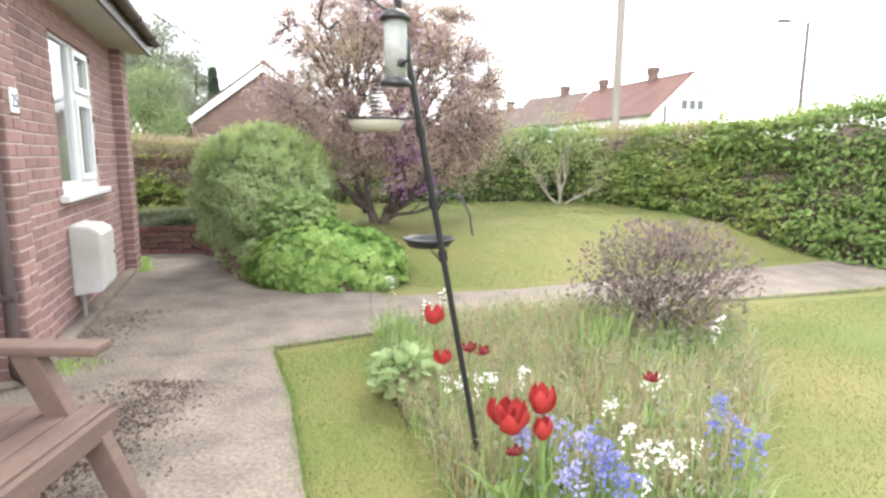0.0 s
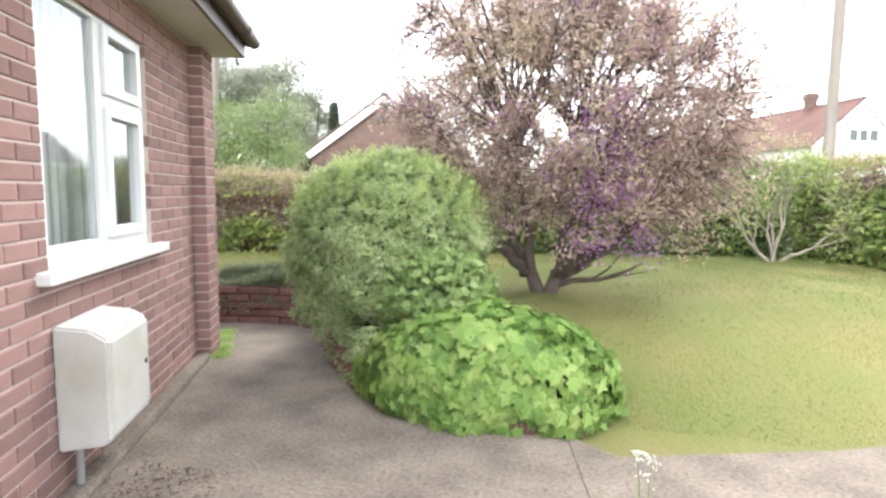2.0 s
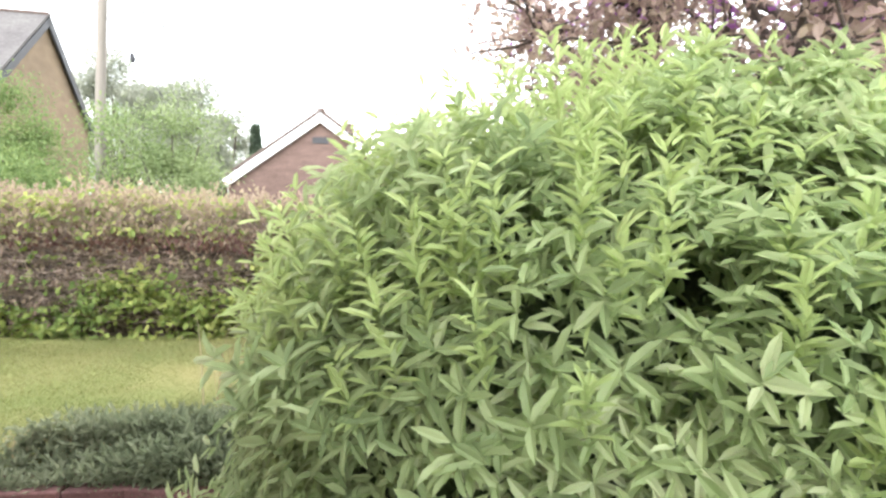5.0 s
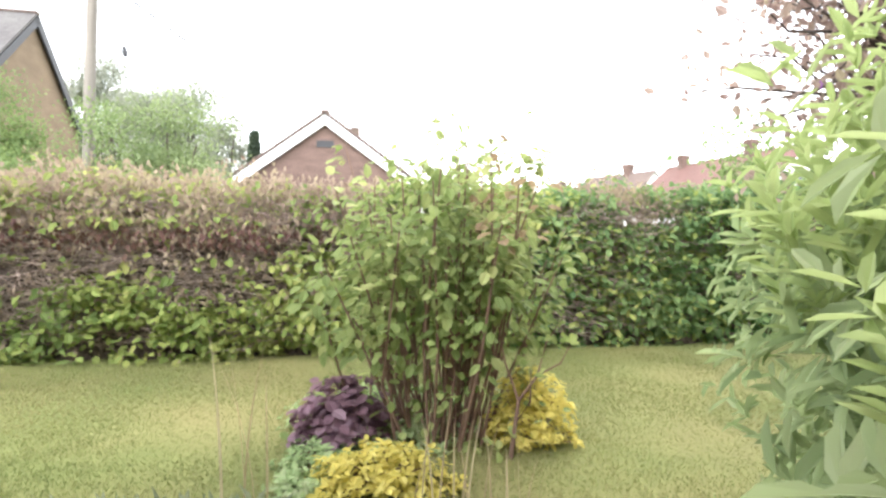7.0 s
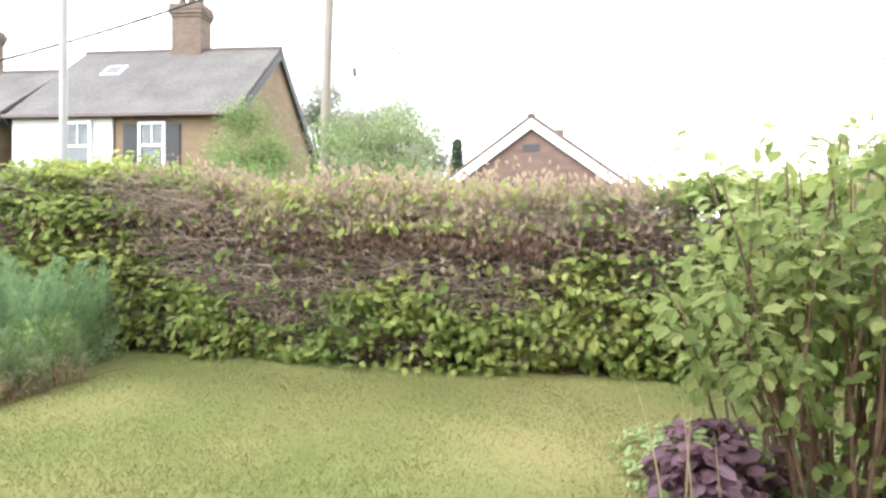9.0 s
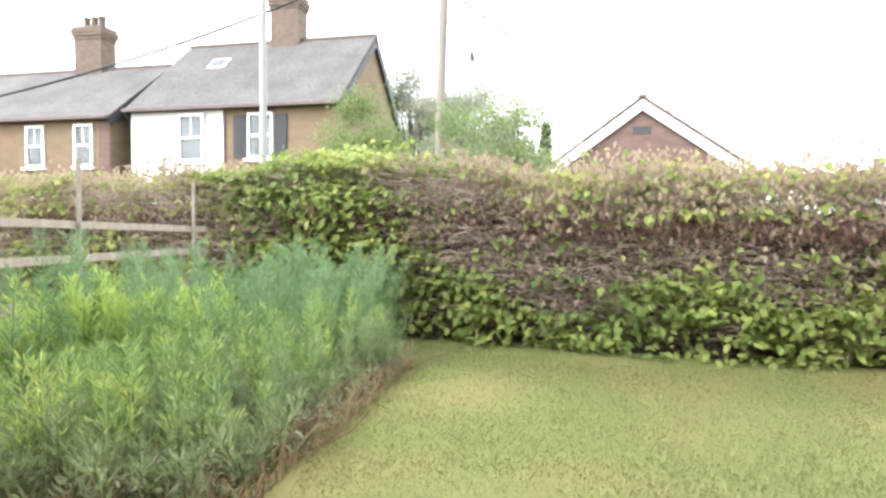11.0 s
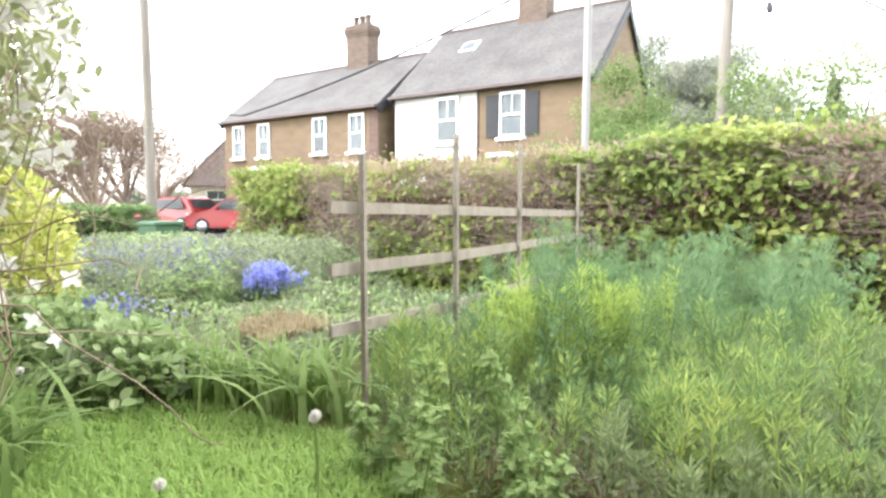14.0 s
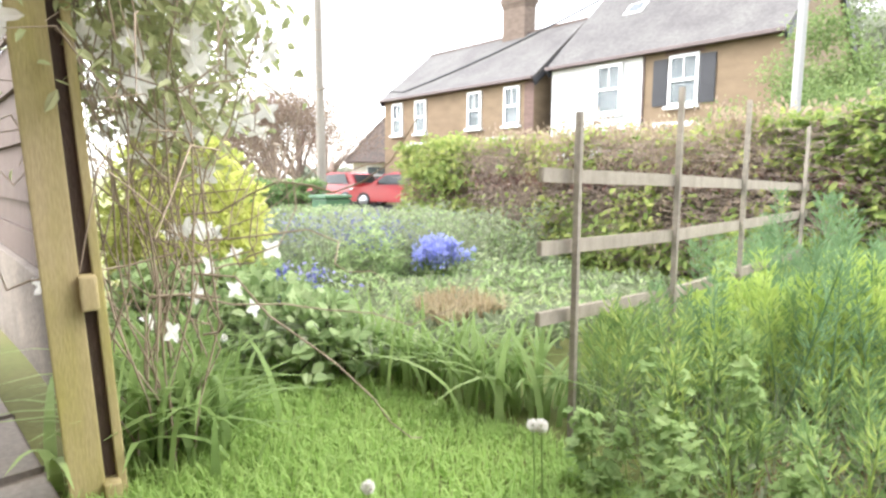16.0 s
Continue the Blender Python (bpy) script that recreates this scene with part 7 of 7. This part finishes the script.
cable((-11.4, 18.78, 7.08), (-7.80, 22.76, 4.58), 0.12, 0.022)
cable((-11.4, 18.78, 6.34), (-9.30, 18.30, 3.75), 0.0, 0.006)
cable((-11.6, 18.78, 8.3), (-21.28, 12.18, 3.55), 0.45, 0.028)
cable((-21.28, 12.18, 3.55), (-21.05, 9.8, 3.45), 0.0, 0.02)
cable((-9.74, 11.0, 7.1), (-21.0, 9.78, 8.9), 0.5, 0.012)
ins = thing("cable_insulator", "small dark insulator hanging from the overhead cable", "insulator", pose(-10.55, 18.585, 5.20))
put("body", tubes([([(0, 0, 0.10), (0, 0, 0.0), (0.02, 0, -0.09)], [0.04, 0.06, 0.05])], 8), SHUTTER, ins)
put("hanger", tubes([([(0, 0, 0.08), (0, 0, 0.10), (0.0, 0, 0.13)], [0.01] * 3)], 5), SHUTTER, ins)


# ---------------------------------------------------------------- trees beyond
def far_tree(name, label, base, h, w, n, mat, size, bark=BARK, trunk=0.4, low_=0.45, count=16):
    """A broad tree far off: trunk, limbs and a crown in several uneven clumps."""
    z = float(surface_z(base[0], base[1]))
    ob = thing(name, label, "tree", pose(base[0], base[1], z))
    clumps = [(float(np.clip(rng.normal(0, w * 0.26), -0.36 * w, 0.36 * w)), rng.normal(0, w * 0.26), h * rng.uniform(low_, 0.84), min(w * rng.uniform(0.14, 0.30), h * 0.3)) for _ in range(count)]
    lines = [([(0, 0, -0.3), (0, 0, h * trunk), (0.05 * w, 0, h * 0.7)], [h * 0.03, h * 0.022, h * 0.008])]
    for c in clumps:
        lines.append(([(0, 0, h * trunk * 0.7), (c[0] * 0.5, c[1] * 0.5, (h * trunk + c[2]) / 2), c[:3]], [h * 0.014, h * 0.009, h * 0.003]))
    put("trunk", tubes(lines, 6), bark, ob)
    i = rng.integers(0, len(clumps), n)
    cl = np.array(clumps)[i]
    d = scatter(n)
    p = cl[:, :3] + d * (cl[:, 3] * rng.uniform(0.3, 1.05, n))[:, None] * np.array([1, 1, 0.8])
    p[:, 2] = np.maximum(p[:, 2], h * 0.06)
    put("crown", leaves(p, scatter(n), scatter(n) + np.array([0, 0, 0.6]), size * rng.uniform(0.6, 1.3, n), size * 0.7), mat, ob)
    return ob


def billow(name, label, base, top, r, n, mat, size, low_=0.1, lumps=26, group=""):
    """A full shrub or far tree: stems, and leaves in many overlapping billows with a ragged outline."""
    z = float(surface_z(base[0], base[1]))
    ob = thing(name, label, "shrub" if top < 6 else "tree", pose(base[0], base[1], z))
    d = scatter(lumps)
    d[:, 2] = np.abs(d[:, 2])
    c = np.array([0, 0, top * low_]) + d * np.array([r, r, top * (1 - low_)]) * rng.uniform(0.55, 0.86, lumps)[:, None]
    rad = r * rng.uniform(0.22, 0.42, lumps)
    put("stem_mass", tubes([([(0, 0, -0.2), (q[0] * 0.3, q[1] * 0.3, q[2] * 0.5), tuple(q)], [top * 0.02, top * 0.012, top * 0.004]) for q in c], 5), BARK, ob)
    i = rng.integers(0, lumps, n)
    e = scatter(n)
    p = c[i] + e * (rad[i] * np.abs(rng.normal(0.75, 0.28, n)))[:, None] * np.array([1, 1, 0.8])
    p[:, 2] = np.maximum(p[:, 2] * top / np.percentile(p[:, 2], 99.0), 0.1)
    p[:, :2] *= r / np.percentile(np.abs(p[:, :2]), 97.0)
    put("foliage", leaves(p, e * 0.6 + scatter(n), e * 0.5 + scatter(n) * 0.4 + np.array([0, 0, 0.8]), size * rng.uniform(0.6, 1.3, n), size * 0.7), mat, ob)
    return ob


billow("large_shrub", "fresh green shrub in front of the brick gable", (-14.3, 19.5), 4.75, 1.45, 17000, G_FARBUSH, 0.10)
billow("large_shrub", "rounded green shrub beside the telegraph pole", (-11.6, 18.3), 3.75, 1.7, 17000, G_FARBUSH, 0.09)
billow("large_shrub", "loose light green shrub behind the hedge", (-9.2, 17.8), 3.95, 1.45, 15000, G_FARLIGHT, 0.085)
billow("large_shrub", "low green shrub behind the hedge", (-13.2, 17.0), 3.0, 1.7, 10000, G_FARBUSH, 0.09)
billow("large_shrub", "small green tree showing above the hedge", (0.7, 14.6), 2.75, 0.75, 2600, G_FARBUSH, 0.09)
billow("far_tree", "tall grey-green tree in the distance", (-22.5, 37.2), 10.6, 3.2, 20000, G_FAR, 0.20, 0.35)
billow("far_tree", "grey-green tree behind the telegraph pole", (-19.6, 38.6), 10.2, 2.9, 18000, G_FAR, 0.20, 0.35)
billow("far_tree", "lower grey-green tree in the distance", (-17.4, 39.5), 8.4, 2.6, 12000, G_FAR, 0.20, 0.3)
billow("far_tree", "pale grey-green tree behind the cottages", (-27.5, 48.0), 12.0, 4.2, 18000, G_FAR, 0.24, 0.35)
con = thing("conifer", "narrow dark conifer in the distance", "tree", pose(-12.4, 31.0, 0))
n = 4000
k = rng.random(n) ** 0.7
a = rng.uniform(0, math.tau, n)
p = np.stack([np.cos(a) * 0.75 * (1 - k * 0.85) * rng.uniform(0.5, 1, n), np.sin(a) * 0.75 * (1 - k * 0.75) * rng.uniform(0.5, 1, n), 0.4 + k * 5.4], -1)
put("crown", leaves(p, scatter(n), scatter(n), 0.18, 0.09), foliage("dark_conifer_needles", (0.05, 0.08, 0.05), (0.075, 0.11, 0.065), (0.10, 0.14, 0.085)), con)
put("trunk", tubes([([(0, 0, -0.2), (0, 0, 3), (0, 0, 5.6)], [0.12, 0.08, 0.02])], 8), BARK, con)
for x, y, h, w, c in ((-25.0, 9.4, 4.2, 4.6, 13000), (-31, 11.6, 5.2, 5.5, 12000), (-29, 8.2, 4.6, 4.5, 9000), (-37, 14.5, 5.0, 6, 9000)):
    far_tree("budding_tree", "brownish tree with few young leaves beyond the garden", (x, y), h, w, c, G_BROWNTREE, 0.085, TWIG, 0.3)
hedge("hedge", "low dark green clipped hedge beyond the wild garden", [(-20.6, 5.6, 1.12), (-20.3, 7.3, 1.10), (-20.0, 9.5, 1.08)], 0.8, 9000, lambda p, k: np.full(len(p), 1), 0.075, 300)
for k in range(26):
    a = math.pi * (0.15 + 0.75 * k / 25)
    r = 105 + 12 * math.sin(k * 2.1)
    far_tree("horizon_tree", "skyline tree with haze mixed into its leaf colour", (r * math.cos(a) * 1.0, r * math.sin(a)), 4.6 + 1.4 * math.sin(k * 1.7), 12, 700, G_FAR, 0.9)

# ---------------------------------------------------------------- lawn blades
LAWN_A = [(-6.05, 7.1), (-6.45, 7.9), (-6.75, 9.0), (-6.95, 9.6), (-5.1, 9.95), (-3.9, 10.2), (-1.5, 10.85), (-1.5, 7.6), (-2.4, 7.8), (-3.1, 8.0), (-3.6, 8.0), (-4.3, 7.85), (-4.4, 7.55), (-5.6, 7.2)]
LAWN_B = [(-0.75, 5.55), (0.6, 5.55), (1.7, 6.0), (3.4, 6.65), (4.6, 7.2), (3.8, 8.6), (3.0, 10.4), (2.4, 11.5), (-1.5, 10.85), (-1.5, 6.6)]
LAWN_C = [(-0.62, 1.95), (-1.22, 3.62), (-0.62, 3.98), (-0.42, 3.2), (-0.08, 1.98), (0.0, 0.9), (-0.3, 0.9)]
LAWN_D = [(1.2, 1.2), (1.2, 2.0), (1.95, 3.3), (2.2, 4.1), (2.1, 4.95), (3.0, 5.1), (5.0, 5.6), (4.0, 2.0), (3.0, 0.8)]
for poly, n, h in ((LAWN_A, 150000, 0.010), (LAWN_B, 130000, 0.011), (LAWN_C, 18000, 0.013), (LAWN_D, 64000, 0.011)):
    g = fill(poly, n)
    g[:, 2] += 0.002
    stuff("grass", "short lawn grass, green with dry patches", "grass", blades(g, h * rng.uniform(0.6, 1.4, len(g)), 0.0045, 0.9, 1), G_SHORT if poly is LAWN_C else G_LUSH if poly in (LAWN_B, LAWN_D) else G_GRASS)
g = []
for (a, b) in zip(PATH_EDGE[2:11], PATH_EDGE[3:12]):
    n = int(math.dist(a, b) * 420)
    t = rng.random(n)
    g.append(np.stack([a[0] + (b[0] - a[0]) * t + rng.normal(size=n) * 0.02, a[1] + (b[1] - a[1]) * t + rng.normal(size=n) * 0.02, np.full(n, -0.02)], -1))
g = np.concatenate(g)
stuff("edge_grass", "slightly longer grass along the path edge", "grass", blades(g, rng.uniform(0.02, 0.05, len(g)), 0.006, 0.9, 2), G_SHORT)

# ---------------------------------------------------------------- bricks
lay(wall_front, 0.0, 3.075, 0.01, 29, BRICK, 0.0, 0.03, WIN)
top_rows = bmesh.new()
for c in range(29, 32):
    x = -0.11 * (c % 2)
    while x < 3.07:
        box(top_rows, max(x, 0), min(x + BL, 3.075), 0.0, 0.03, 0.01 + c * C, 0.01 + c * C + BH)
        x += BL + 0.01
tagged(part("upper_courses", top_rows, BRICK, wall_front), kind="stuff")
lay(pier_far, 3.075, 3.365, 0.01, 32, BRICK, -0.10, 0.04, start=0.0)
lay(pier_near, -0.243, -0.003, 0.01, 32, BRICK, -0.07, 0.04)
T = pose(3.063, 0.0, 0, 0, 0, -90)
lay(pier_far, -0.001, 0.098, 0.01, 32, BRICK, 0.0, 0.03, turn=T)
T = pose(-0.25, 0.0, 0, 0, 0, -90)
lay(pier_near, -0.26, 0.066, 0.01, 32, BRICK, 0.0, 0.03, turn=T, bond=1)
lay_low()
